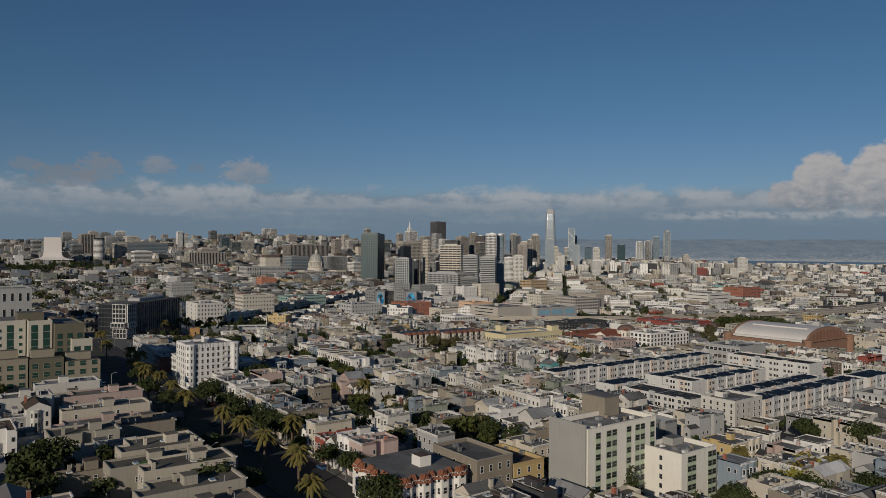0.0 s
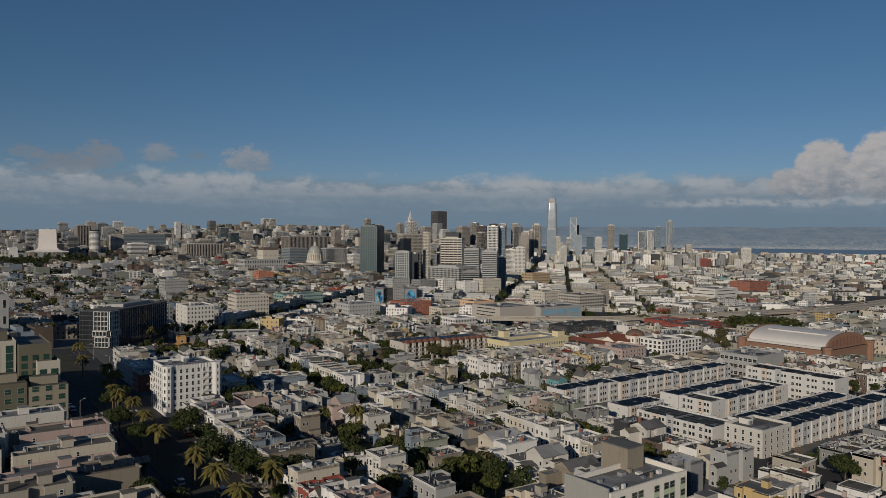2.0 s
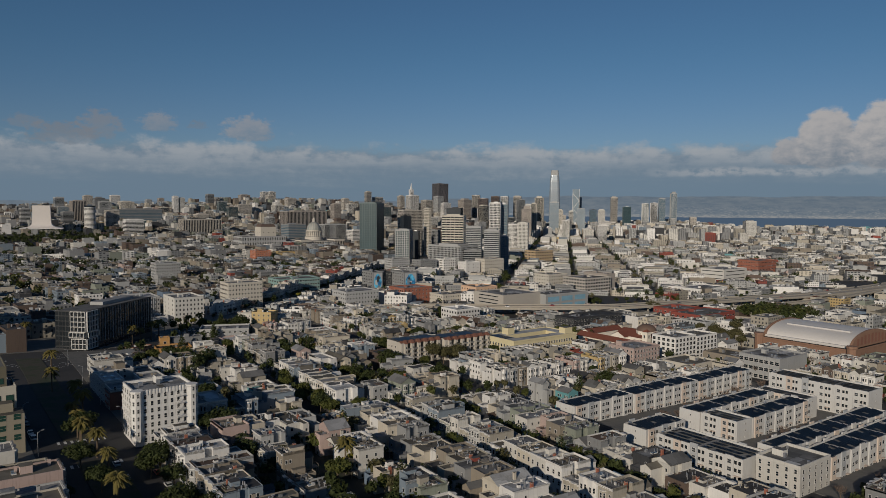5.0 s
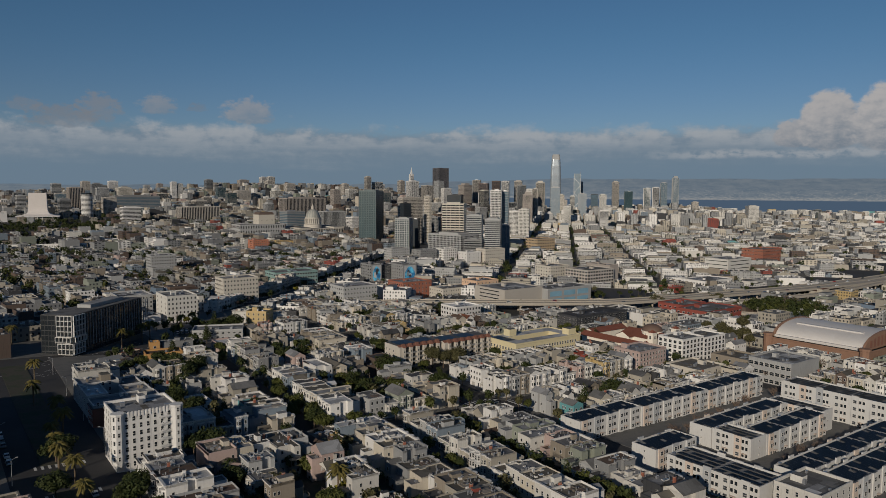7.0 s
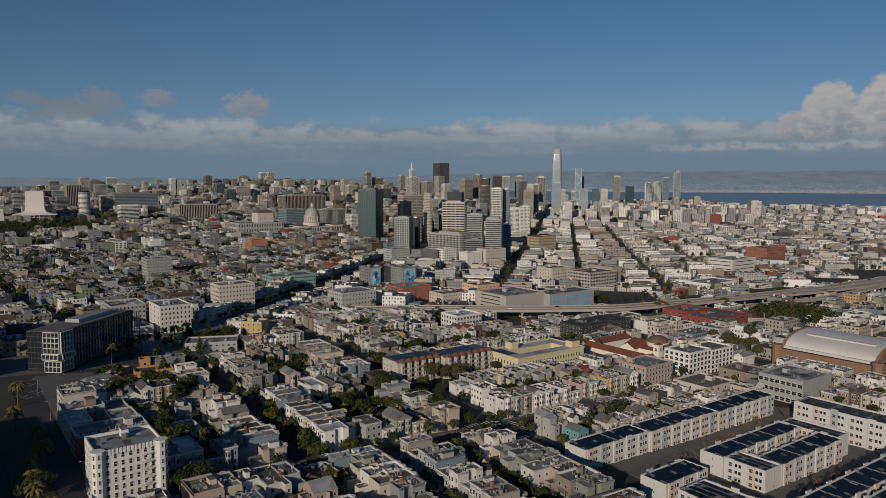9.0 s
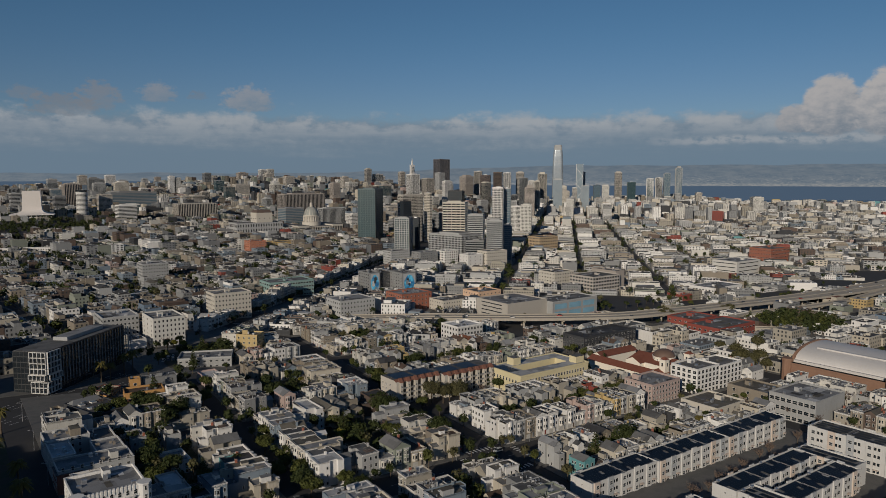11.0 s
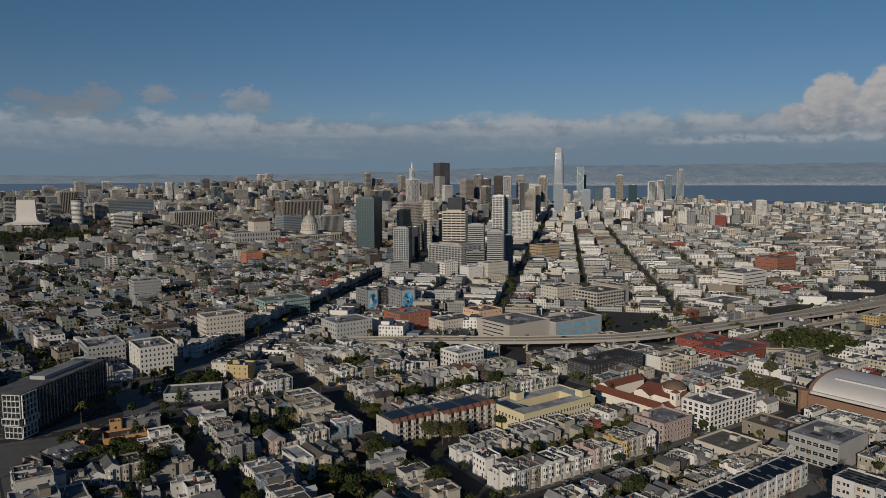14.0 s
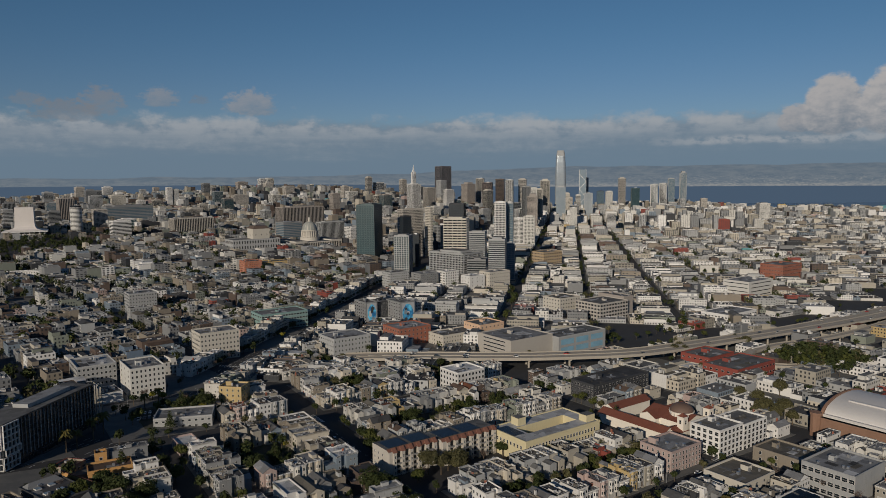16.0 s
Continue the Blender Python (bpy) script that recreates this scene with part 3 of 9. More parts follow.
        # front: cornice, bays, windows, door and garage
        if not gable:
            cg = Geo().box(-0.02, w + 0.02, -0.55, 0.0, H + par - 0.25, H + par + 0.1, TRIM if trim is None else trim, rf, bottom=True)
            cg.box(0.0, w, -0.3, 0.0, H + par - 0.75, H + par - 0.25, TRIM if trim is None else trim, bottom=True)
            for i in range(int(w / 0.9)):
                cg.box(0.3 + i * 0.9, 0.5 + i * 0.9, -0.48, 0.0, H + par - 0.6, H + par - 0.25, wall, bottom=True)
            pieces.append(("cornice", cg))
        two = w > 7.0
        ww, wh = 1.15, 1.75
        bayed, tall_bays = r.random() < 0.78, not gable and r.random() < 0.6
        spots = (w * 0.27, w * 0.73) if two else (w * 0.36,)
        first = 1
        if bayed:
            bw = min(3.0, w * 0.42)
            for x in spots:
                b = bay_geo(bw, 0.95, sh * first - 0.2, H + par + 0.12 if tall_bays else H - 0.65, wall, rf)
                pieces.append(("bay_window", b.moved(x, 0, 0)))
                for s in range(first, storeys):
                    z = s * sh + 0.75
                    wins.append((x, -0.96, z, 0.0, min(1.25, bw - 1.9 if bw > 2.8 else 1.0), wh))
                    c = min(bw * 0.28, 0.95)
                    for sgn in (-1, 1):
                        a = sgn * math.atan2(1.0, c)
                        wins.append((x + sgn * (bw / 2 - c / 2), -0.47, z, a, 0.75, wh))
            if not two:
                for s in range(first, storeys):
                    wins.append((w * 0.82, 0, s * sh + 0.75, 0.0, 0.95, wh))
        else:
            cols = max(2, int(w / 2.4))
            for s in range(first, storeys):
                for i in range(cols):
                    wins.append(((i + 0.5) * w / cols, 0, s * sh + 0.8, 0.0, ww, wh - 0.15))
        gx = w * 0.3
        gg = Geo().box(gx - 1.3, gx + 1.3, -0.06, 0.02, -0.1, 2.25, GARAGE)
        for i in range(4):
            gg.box(gx - 1.25, gx + 1.25, -0.09, -0.05, 0.08 + i * 0.54, 0.5 + i * 0.54, GARAGE, bottom=True)
        pieces.append(("garage_door", gg))
        dg = Geo().box(w * 0.76 - 0.5, w * 0.76 + 0.5, -0.05, 0.02, 0.4, 2.7, PAINT[r.choice((5, 11, 12, 14))])
        dg.box(w * 0.76 - 0.9, w * 0.76 + 0.9, -1.1, 0.0, -1.0, 0.2, CONCRETE)
        dg.box(w * 0.76 - 0.9, w * 0.76 + 0.9, -0.7, 0.0, 0.2, 0.4, CONCRETE)
        pieces.append(("entrance", dg))
        # rear deck with stairs
        if storeys > 1 and r.random() < 0.6:
            dk = Geo()
            da, db, dy = (xa + 0.2, xa + wide - 0.2, full) if wing else (w * 0.1, w * 0.6, d)
            for k in range(1, storeys - 1 if wing else storeys):
                z = k * sh
                dk.box(da, db, dy, dy + 2.2, z - 0.15, z, PAINT[9], bottom=True)
                for x in (da, db - 0.12):
                    dk.box(x, x + 0.12, dy + 2.05, dy + 2.17, z - sh, z + 1.0, PAINT[9])
                dk.box(da, db, dy + 2.08, dy + 2.14, z + 0.9, z + 1.0, PAINT[9], bottom=True)
            pieces.append(("rear_deck", dk))
        # sides and rear
        for s in range(storeys):
            z = s * sh + 0.95
            for y in (d * 0.14, d * 0.32, d * 0.68, d * 0.86):
                if r.random() < 0.55:
                    wins.append((0, y, z, -math.pi / 2, 0.9, 1.35))
                if r.random() < 0.55:
                    wins.append((w, y, z, math.pi / 2, 0.9, 1.35))
            if wing:
                wins.append((xr, d, z, math.pi, 0.9, 1.4))
                if z + 1.5 < low:
                    wins.append((xa + wide / 2, full, z, math.pi, 1.2, 1.4))
            elif notch < 0.55 and d > 13:
                wins.append((w * 0.3, d, z, math.pi, 1.1, 1.4))
                wins.append((w * 0.7, d, z, math.pi, 1.1, 1.4))
            else:
                wins.append((w * 0.15, d, z, math.pi, 1.0, 1.4))
                wins.append((w * 0.75, d - 3, z, math.pi, 1.1, 1.4))

    def as_thing(self, m, label, group):
        root = thing("house", label, "house", m, group)
        body = self.pieces[0][1]
        for name, g in self.pieces:
            if name in ("garage_door", "entrance"):
                body.join(g)
        for name, g in self.pieces:
            if g.f and name not in ("garage_door", "entrance"):
                ob = part(name, g, root)
                if name in ("vent_pipes", "rear_deck"):
                    tagged(ob, kind="stuff")
        rest = Geo()
        for x, y, z, a, w, h in self.wins:
            if y < 0.5:
                part("window", window_mesh(w, h), root, m=Matrix.Translation((x, y, z)) @ Matrix.Rotation(a, 4, "Z"))
            else:
                put_window(rest, x, y, z, a, w, h)
        if rest.f:
            tagged(part("side_windows", rest, root), kind="stuff")
        return root

    def as_plain_thing(self, m, label, group):
        """The same house with its small pieces joined, for houses farther off."""
        root = thing("house", label, "house", m, group)
        body, rest = Geo(), Geo()
        for name, g in self.pieces:
            if name in ("wall", "bay_window", "entrance", "garage_door", "rear_wing"):
                body.join(g)
            elif name in ("roof", "cornice", "chimney", "roof_hatch", "rear_deck", "roof_deck") and g.f:
                part(name, g, root)
        part("wall", body, root)
        for win in self.wins:
            put_window(rest, *win)
        tagged(part("windows", rest, root), kind="stuff")
        return root

    def joined(self):
        g = Geo()
        for _, q in self.pieces:
            g.join(q)
        for win in self.wins:
            put_window(g, *win)
        return g


PAINT_WORDS = dict(zip((m.name for m in PAINT), ("white", "off-white", "cream", "beige", "pale grey", "grey", "blue-grey", "sage green", "pink", "tan", "yellow", "brown", "charcoal", "teal", "red", "blue")))
ROOF_WORDS = dict(zip((m.name for m in ROOF), ("flat grey roof", "silver-coated roof", "white-coated roof", "black tar roof", "gravel roof", "brown shingle roof", "clay tile roof")))


def house_label(h, storeys):
    return "%s %s-storey row house with %s" % (PAINT_WORDS[h.wallmat.name], {1: "one", 2: "two", 3: "three", 4: "four", 5: "five"}[storeys], ROOF_WORDS[h.roofmat.name])


def far_house(geo, r, x, y, z, angle, w, d, h, rich=True, paint=None, roof=None):
    """A small building for the distance: walls, parapet, roof, roof box and windows on all sides."""
    wall, rf = paint or pick_paint(r), roof or pick_roof(r)
    g = Geo()
    par = r.choice((0.3, 0.5, 0.9))
    v = [(0, 0, -5), (w, 0, -5), (w, d, -5), (0, d, -5), (0, 0, h + par), (w, 0, h + par), (w, d, h + par), (0, d, h + par)]
    g.add(v, [(0, 1, 5, 4), (1, 2, 6, 5), (2, 3, 7, 6), (3, 0, 4, 7)], wall)
    t = 0.3
    g.add([(t, t, h), (w - t, t, h), (w - t, d - t, h), (t, d - t, h)], [(0, 1, 2, 3)], rf)
    g.add([(0, 0, h + par), (w, 0, h + par), (w, d, h + par), (0, d, h + par), (t, t, h + par), (w - t, t, h + par), (w - t, d - t, h + par), (t, d - t, h + par)],
          [(0, 1, 5, 4), (1, 2, 6, 5), (2, 3, 7, 6), (3, 0, 4, 7)], TRIM if r.random() < 0.45 else wall)
    g.add([(t, t, h), (w - t, t, h), (w - t, d - t, h), (t, d - t, h), (t, t, h + par), (w - t, t, h + par), (w - t, d - t, h + par), (t, d - t, h + par)],
          [(4, 5, 1, 0), (5, 6, 2, 1), (6, 7, 3, 2), (7, 4, 0, 3)], wall)
    for _ in range(r.randint(4, 8) if rich else r.randint(1, 3)):
        bx, by = r.uniform(0.06, 0.8) * w, r.uniform(0.1, 0.8) * d
        bw, bd = min(w * 0.3, r.uniform(0.6, 2.6)), min(d * 0.3, r.uniform(0.6, 3.4))
        g.box(bx, bx + bw, by, by + bd, h, h + r.uniform(0.6, 2.6), r.choice((wall, wall, ROOF[2], ROOF[3], TRIM)), r.choice((rf, ROOF[2])))
    if r.random() < 0.3 and w > 9:
        a = r.uniform(0.35, 0.6) * w
        g.box(0.4, a, d * 0.3, d - 0.4, h, h + 3.1, wall if r.random() < 0.7 else pick_paint(r), rf)
    elif r.random() < 0.1 and w < 13:
        e = h + par + 2.0
        g.add([(-0.3, 0.2, h + par), (w / 2, 0.2, e), (w + 0.3, 0.2, h + par), (-0.3, d, h + par), (w / 2, d, e), (w + 0.3, d, h + par)], [(0, 1, 4, 3), (1, 2, 5, 4), (0, 2, 1), (3, 4, 5)], rf)
    st = max(1, int(h / 3.2))
    pitch = 2.8 if rich else 5.2
    ww, wh = (r.uniform(1.0, 1.4), r.uniform(1.4, 1.8)) if rich else (r.uniform(1.6, 4.0), r.uniform(1.3, 1.9))
    for ang, L, ox, oy in ((0.0, w, 0, 0), (math.pi / 2, d, w, 0), (math.pi, w, w, d), (-math.pi / 2, d, 0, d)):
        if r.random() < (0.3 if rich else 0.38):
            continue
        away = math.cos(angle + ang - math.pi / 2 - 0.93) > 0.2
        if away and not rich:
            continue
        n = max(1, int(L / (pitch * (2.6 if away else 1.0))))
        c, s_ = math.cos(ang), math.sin(ang)
        vs, fs = [], []
        for k in range(st):
            z0 = k * (h / st) + 1.0
            for i in range(n):
                if r.random() < 0.1:
                    continue
                u = (i + 0.5) * L / n
                for a, b in ((u - ww / 2, z0), (u + ww / 2, z0), (u + ww / 2, z0 + wh), (u - ww / 2, z0 + wh)):
                    vs.append((ox + c * a + s_ * 0.05, oy + s_ * a - c * 0.05, b))
                j = len(vs)
                fs.append((j - 4, j - 3, j - 2, j - 1))
        if fs:
            g.add(vs, fs, GLASS_FAR)
    geo.join(g, x, y, z, angle)


NEAR_HOUSES = []          # houses that stay things of their own
FAR_ROWS = Geo()          # the rows past those that one could count


def row(r, p0, p1, depth, level, out=None, storeys=(2, 3, 3), wr=(6.8, 9.2), group="row houses", paints=None, spare=None, rich=True, odds=1.0):
    """A row of houses whose fronts run from p0 to p1; the lots lie to the left of that line."""
    L = math.hypot(p1[0] - p0[0], p1[1] - p0[1])
    ux, uy = (p1[0] - p0[0]) / L, (p1[1] - p0[1]) / L
    ang, s = math.atan2(uy, ux), 0.0
    while s < L - 4.5:
        w = min(r.uniform(*wr), L - s)
        if L - s - w < 4.5:
            w = L - s
        w = min(w, wr[1] * 1.5)
        set_back = r.choice((0.0, 0.0, 0.4, 0.9))
        x, y = p0[0] + ux * s - uy * set_back, p0[1] + uy * s + ux * set_back
        d = depth * r.uniform(0.72, 1.0) - set_back
        cx, cy = x + ux * w / 2 - uy * d / 2, y + uy * w / 2 + ux * d / 2
        if is_free(cx, cy) and r.random() < odds and (spare is None or spare(cx, cy)):
            z = min(land(x, y), land(x + ux * w, y + uy * w)) + 0.2
            st = r.choice(storeys)
            paint = r.choice(paints) if paints else None
            if level == "far":
                far_house(out, r, x, y, z, ang, w - 0.04, d, st * 3.2 + 0.4, rich, paint=paint)
            else:
                h = House(r, w - 0.04, d, st, paint)
                m = Matrix.Translation((x, y, z)) @ Matrix.Rotation(ang, 4, "Z")
                if level == "near":
                    h.as_thing(m, house_label(h, st), group)
                elif level == "half":
                    h.as_plain_thing(m, house_label(h, st), group)
                elif cx < -455 and len(NEAR_HOUSES) < 95:
                    NEAR_HOUSES.append(solid("house", h.joined(), house_label(h, st), "house", m, group))
                else:
                    FAR_ROWS.join(h.joined(), x, y, z, ang)
        s += w


def block(r, x0, x1, y0, y1, level, out=None, T=None, storeys=(2, 3, 3), depth=None, group="row houses", wr=(6.8, 9.2), ends=True, spare=None, pad=True, rich=True, yards=0):
    """A city block: pavement round it, houses along its sides, yards within."""
    T = T or (lambda x, y: (x, y))
    w, h = x1 - x0, y1 - y0
    e = 2.6
    if pad:
        solid("pavement", drape(x0, x1, y0, y1, 0.16, 18, WALKWAY, T), "worn concrete pavement round a block of houses", "pavement", kind="structure")
        if level != "far" and w > 40 and h > 40:
            dd = depth or 18
            solid("yard", drape(x0 + dd * 0.9, x1 - dd * 0.9, y0 + dd * 0.9, y1 - dd * 0.9, 0.3, 18, SOIL, T, 0.3), "dark soil and grass of the back yards", "yard", kind="structure")
    x0, x1, y0, y1 = x0 + e, x1 - e, y0 + e, y1 - e
    w, h = x1 - x0, y1 - y0
    if w >= h:
        d = min(depth or 24, h / 2 - 0.5)
        sides = [((x0, y0), (x1, y0)), ((x1, y1), (x0, y1))]
        if ends and h - 2 * d > 8:
            sides += [((x1, y0 + d), (x1, y1 - d)), ((x0, y1 - d), (x0, y0 + d))]
    else:
        d = min(depth or 24, w / 2 - 0.5)
        sides = [((x1, y0), (x1, y1)), ((x0, y1), (x0, y0))]
        if ends and w - 2 * d > 8:
            sides += [((x0 + d, y0), (x1 - d, y0)), ((x1 - d, y1), (x0 + d, y1))]
    for a, b in sides:
        row(r, T(*a), T(*b), d, level, out, storeys, wr, group, spare=spare, rich=rich)
    gap = (h if w >= h else w) - 2 * d
    if gap > 34 and level in ("near", "half", "mid"):
        # cottages and sheds behind the street houses
        k = gap / 2 - 4
        if w >= h:
            lines = [((x0 + d, y0 + d + 9), (x1 - d, y0 + d + 9)), ((x1 - d, y1 - d - 9), (x0 + d, y1 - d - 9))]
        else:
            lines = [((x1 - d - 9, y0 + d), (x1 - d - 9, y1 - d)), ((x0 + d + 9, y1 - d), (x0 + d + 9, y0 + d))]
        for a, b in lines:
            row(r, T(*a), T(*b), min(13, k - 4), level, out, (1, 2, 2, 3), (6, 10), group, spare=spare, odds=0.7)
    for _ in range(yards):
        u, v = r.uniform(x0 + d * 0.8, x1 - d * 0.8), r.uniform(y0 + d * 0.8, y1 - d * 0.8)
        if w < h:
            u = (x0 + x1) / 2 + r.uniform(-1, 1) * max(3, gap / 2 + 3)
        else:
            v = (y0 + y1) / 2 + r.uniform(-1, 1) * max(3, gap / 2 + 3)
        YARD_TREES.append(T(u, v))
    for _ in range(int(w * h / 190) if level != "far" else 0):
        k = r.uniform(-1, 1) * max(2.5, gap / 2 + 1.5)
        SHRUBS.append(T(r.uniform(x0 + 6, x1 - 6), (y0 + y1) / 2 + k) if w >= h else T((x0 + x1) / 2 + k, r.uniform(y0 + 6, y1 - 6)))

# ---------------------------------------------------------------- tall and large buildings
def facade(g, fr, x0, x1, y0, y1, z0, z1, kind, fh, bay, wall, glass):
    """Dresses the four sides of a box. g: body; fr: what stands proud of it."""
    n = max(1, int(round((z1 - z0) / fh)))
    fh = (z1 - z0) / n
    if kind in ("punch", "slots"):
        g.box(x0, x1, y0, y1, z0, z1, wall)
    else:
        g.box(x0, x1, y0, y1, z0, z1, glass)
    if kind in ("bands", "grid", "glass"):
        t, hgt = (0.35, fh * 0.45) if kind == "bands" else ((0.3, fh * 0.32) if kind == "grid" else (0.1, fh * 0.12))
        for k in range(n + 1):
            z = z0 + k * fh - (hgt if k == n else hgt / 2 if k else 0)
            fr.box(x0 - t, x1 + t, y0 - t, y1 + t, z, z + hgt, wall, bottom=True)
    if kind in ("ribs", "grid", "glass"):
        t, wd = (0.45, bay * 0.34) if kind == "ribs" else ((0.28, bay * 0.3) if kind == "grid" else (0.14, 0.16))
        for a0, a1, horiz in ((x0, x1, True), (y0, y1, False)):
            m = max(1, int(round((a1 - a0) / bay)))
            for i in range(m + 1):
                c = a0 + (a1 - a0) * i / m
                if horiz:
                    fr.box(c - wd / 2, c + wd / 2, y0 - t, y0, z0, z1, wall)
                    fr.box(c - wd / 2, c + wd / 2, y1, y1 + t, z0, z1, wall)
                else:
                    fr.box(x0 - t, x0, c - wd / 2, c + wd / 2, z0, z1, wall)
                    fr.box(x1, x1 + t, c - wd / 2, c + wd / 2, z0, z1, wall)
    if kind in ("punch", "slots"):
        for ang, L, ox, oy in ((0.0, x1 - x0, x0, y0), (math.pi / 2, y1 - y0, x1, y0), (math.pi, x1 - x0, x1, y1), (-math.pi / 2, y1 - y0, x0, y1)):
            c, s = math.cos(ang), math.sin(ang)
            m = max(1, int(round(L / bay)))
            vs, fs = [], []
            for k in range(n):
                for i in range(m):
                    u, z = (i + 0.5) * L / m, z0 + (k + 0.28) * fh
                    ww, wh = (bay * 0.27, fh * 0.52) if kind == "punch" else (bay * 0.42, fh * 0.5)
                    for a, b in ((u - ww, z), (u + ww, z), (u + ww, z + wh), (u - ww, z + wh)):
                        vs.append((ox + c * a + s * 0.06, oy + s * a - c * 0.06, b))
                    j = len(vs)
                    fs.append((j - 4, j - 3, j - 2, j - 1))
            fr.add(vs, fs, glass)


def office(name, label, x, y, w, d, angle, top, kind="punch", wall=None, glass=None, fh=3.6, bay=3.2, crown=0.0, roof=None, base=0.0, group="", category="building", parts=True):
    """A tall building: body, its dressing of piers, bands or windows, a roof with parapet and plant rooms."""
    wall, glass, roof = wall or CONCRETE, glass or GLASS, roof or ROOF[0]
    z = land(x, y)
    h = top - z
    r = random.Random(int(x * 7 + y * 13))
    body, dress, rf = Geo(), Geo(), Geo()
    hw, hd = w / 2, d / 2
    body.box(-hw, hw, -hd, hd, -6, 4.5, wall)
    facade(body, dress, -hw, hw, -hd, hd, 4.5, h - 1.2, kind, fh, bay, wall, glass)
    rf.box(-hw - 0.1, hw + 0.1, -hd - 0.1, hd + 0.1, h - 1.2, h - 0.4, wall, roof)
    rim = Geo().ring(-hw, hw, -hd, hd, 0.4, h - 0.4, h + 0.5, wall)
    pent = Geo()
    if crown:
        pent.box(-hw * 0.6, hw * 0.6, -hd * 0.6, hd * 0.6, h - 0.4, h + crown, wall, roof)
    else:
        pent.box(-hw * 0.5, hw * 0.1, -hd * 0.4, hd * 0.3, h - 0.4, h + 2.2, STEEL if r.random() < 0.5 else wall, roof)
    m = Matrix.Translation((x, y, z)) @ Matrix.Rotation(angle, 4, "Z")
    keep_out(x, y, w, d, angle)
    root = thing(name, label, category, m, group)
    part("wall", body, root)
    ob = part("facade", dress, root)
    tagged(ob, kind="stuff")
    part("roof", rf, root)
    part("parapet", rim, root)
    part("plant_room", pent, root)
    return root


W_WHITE, W_GREY, W_PALE = PAINT[0], PAINT[5], PAINT[4]
W_CREAM, W_TAN, W_BEIGE, W_OFF = [mat("precast_" + n, c, 0.8, var=0.08, scale=0.1, streak=0.08) for n, c in (("cream", (0.46, 0.43, 0.375)), ("tan", (0.29, 0.26, 0.235)), ("beige", (0.37, 0.345, 0.31)), ("bone", (0.50, 0.49, 0.46)))]
W_BROWN = PAINT[11]
W_STONE = mat("granite_brown", (0.125, 0.115, 0.12), 0.5, var=0.15, scale=0.05)
W_DARK = PAINT[12]
W_TEALFRAME = mat("teal_spandrel", (0.016, 0.05, 0.06), 0.4, var=0.2, scale=0.1, spec=0.6)
NG, SG = radians(5.0), math.atan2(MU[1], MU[0])      # street grids north and south of Market Street

def city_tower(n, lab, x, y, w, d, a, top, kind, wall, glass, fh, bay, crown):
    office(n, lab + (" in the city" if len(lab.split()) < 5 else ""), x, y, w, d, a, top, kind, wall, glass, fh, bay, crown, group="city towers")


# civic centre and mid-Market
city_tower("apartment_tower", "dark teal glass residential tower with gridded floors", 69, 770, 60, 34, SG, 134, "grid", W_TEALFRAME, GLASS_TEAL, 3.5, 4.6, 2.0)
city_tower("office_tower", "beige concrete slab tower with a gridded face", 206, 834, 53, 20, SG - 0.72, 119, "grid", W_BEIGE, GLASS, 3.3, 2.4, 0.0)
city_tower("office_tower", "narrow beige end slab of a concrete tower", 229, 800, 6, 20, SG - 0.72, 123, "punch", W_CREAM, GLASS, 3.4, 3.0, 0.0)
city_tower("office_tower", "dark glass slab before a beige tower", 148, 764, 20, 12, SG - 0.72, 108, "glass", W_DARK, GLASS_DARK, 3.6, 2.4, 0.0)
city_tower("office_building", "grey mid-rise block with narrow windows", 52, 624, 30, 26, SG, 84, "grid", W_PALE, GLASS_TEAL, 3.4, 4.4, 2.0)
city_tower("office_tower", "cream tower with rows of dark window slots", 159, 610, 40, 42, SG, 110, "slots", W_CREAM, GLASS, 4.6, 9.0, 3.0)
city_tower("apartment_tower", "grey tower with stacked pale floor edges", 146, 531, 27, 27, SG, 91, "bands", W_PALE, GLASS_DARK, 3.3, 3.0, 1.5)
city_tower("apartment_tower", "grey residential slab with pale balconies", 88, 410, 29, 25, SG, 89, "bands", W_PALE, GLASS_DARK, 3.2, 3.0, 2.5)
city_tower("apartment_tower", "narrow blue glass tower beside a grey slab", 136, 435, 10, 14, SG, 78, "glass", W_PALE, GLASS_BLUE, 3.4, 2.4, 0.0)
city_tower("apartment_tower", "white tower chequered with small dark windows", 283, 632, 25, 22, SG, 136, "grid", W_WHITE, GLASS, 3.3, 2.6, 0.0)
city_tower("apartment_tower", "blue-grey glass tower joined to a white one", 307, 633, 13, 16, SG, 134, "glass", W_PALE, GLASS_BLUE, 3.4, 2.2, 0.0)
city_tower("office_building", "wide grey block with rows of punched windows", 112, 548, 54, 78, 0.2, 57, "grid", W_PALE, GLASS, 4.0, 3.4, 3.0)
city_tower("office_building", "grey wing with long window bands", 96, 470, 30, 30, SG, 52, "bands", W_GREY, GLASS, 3.7, 3.0, 0.0)
city_tower("office_building", "brown ribbed government tower", 176, 1320, 120, 44, NG, 112, "ribs", W_TAN, GLASS, 3.8, 4.2, 3.0)
city_tower("office_building", "low blue glass government building", 89, 1195, 50, 40, NG, 81, "bands", W_GREY, GLASS_BLUE, 4.0, 3.4, 0.0)
city_tower("office_building", "pale grey ribbed government building", 169, 1134, 64, 26, NG, 81, "ribs", W_PALE, GLASS, 3.8, 3.2, 2.0)
city_tower("office_building", "long brown building with deep piers", -87, 1385, 100, 36, NG, 90, "ribs", W_BEIGE, GLASS, 4.0, 4.2, 2.0)
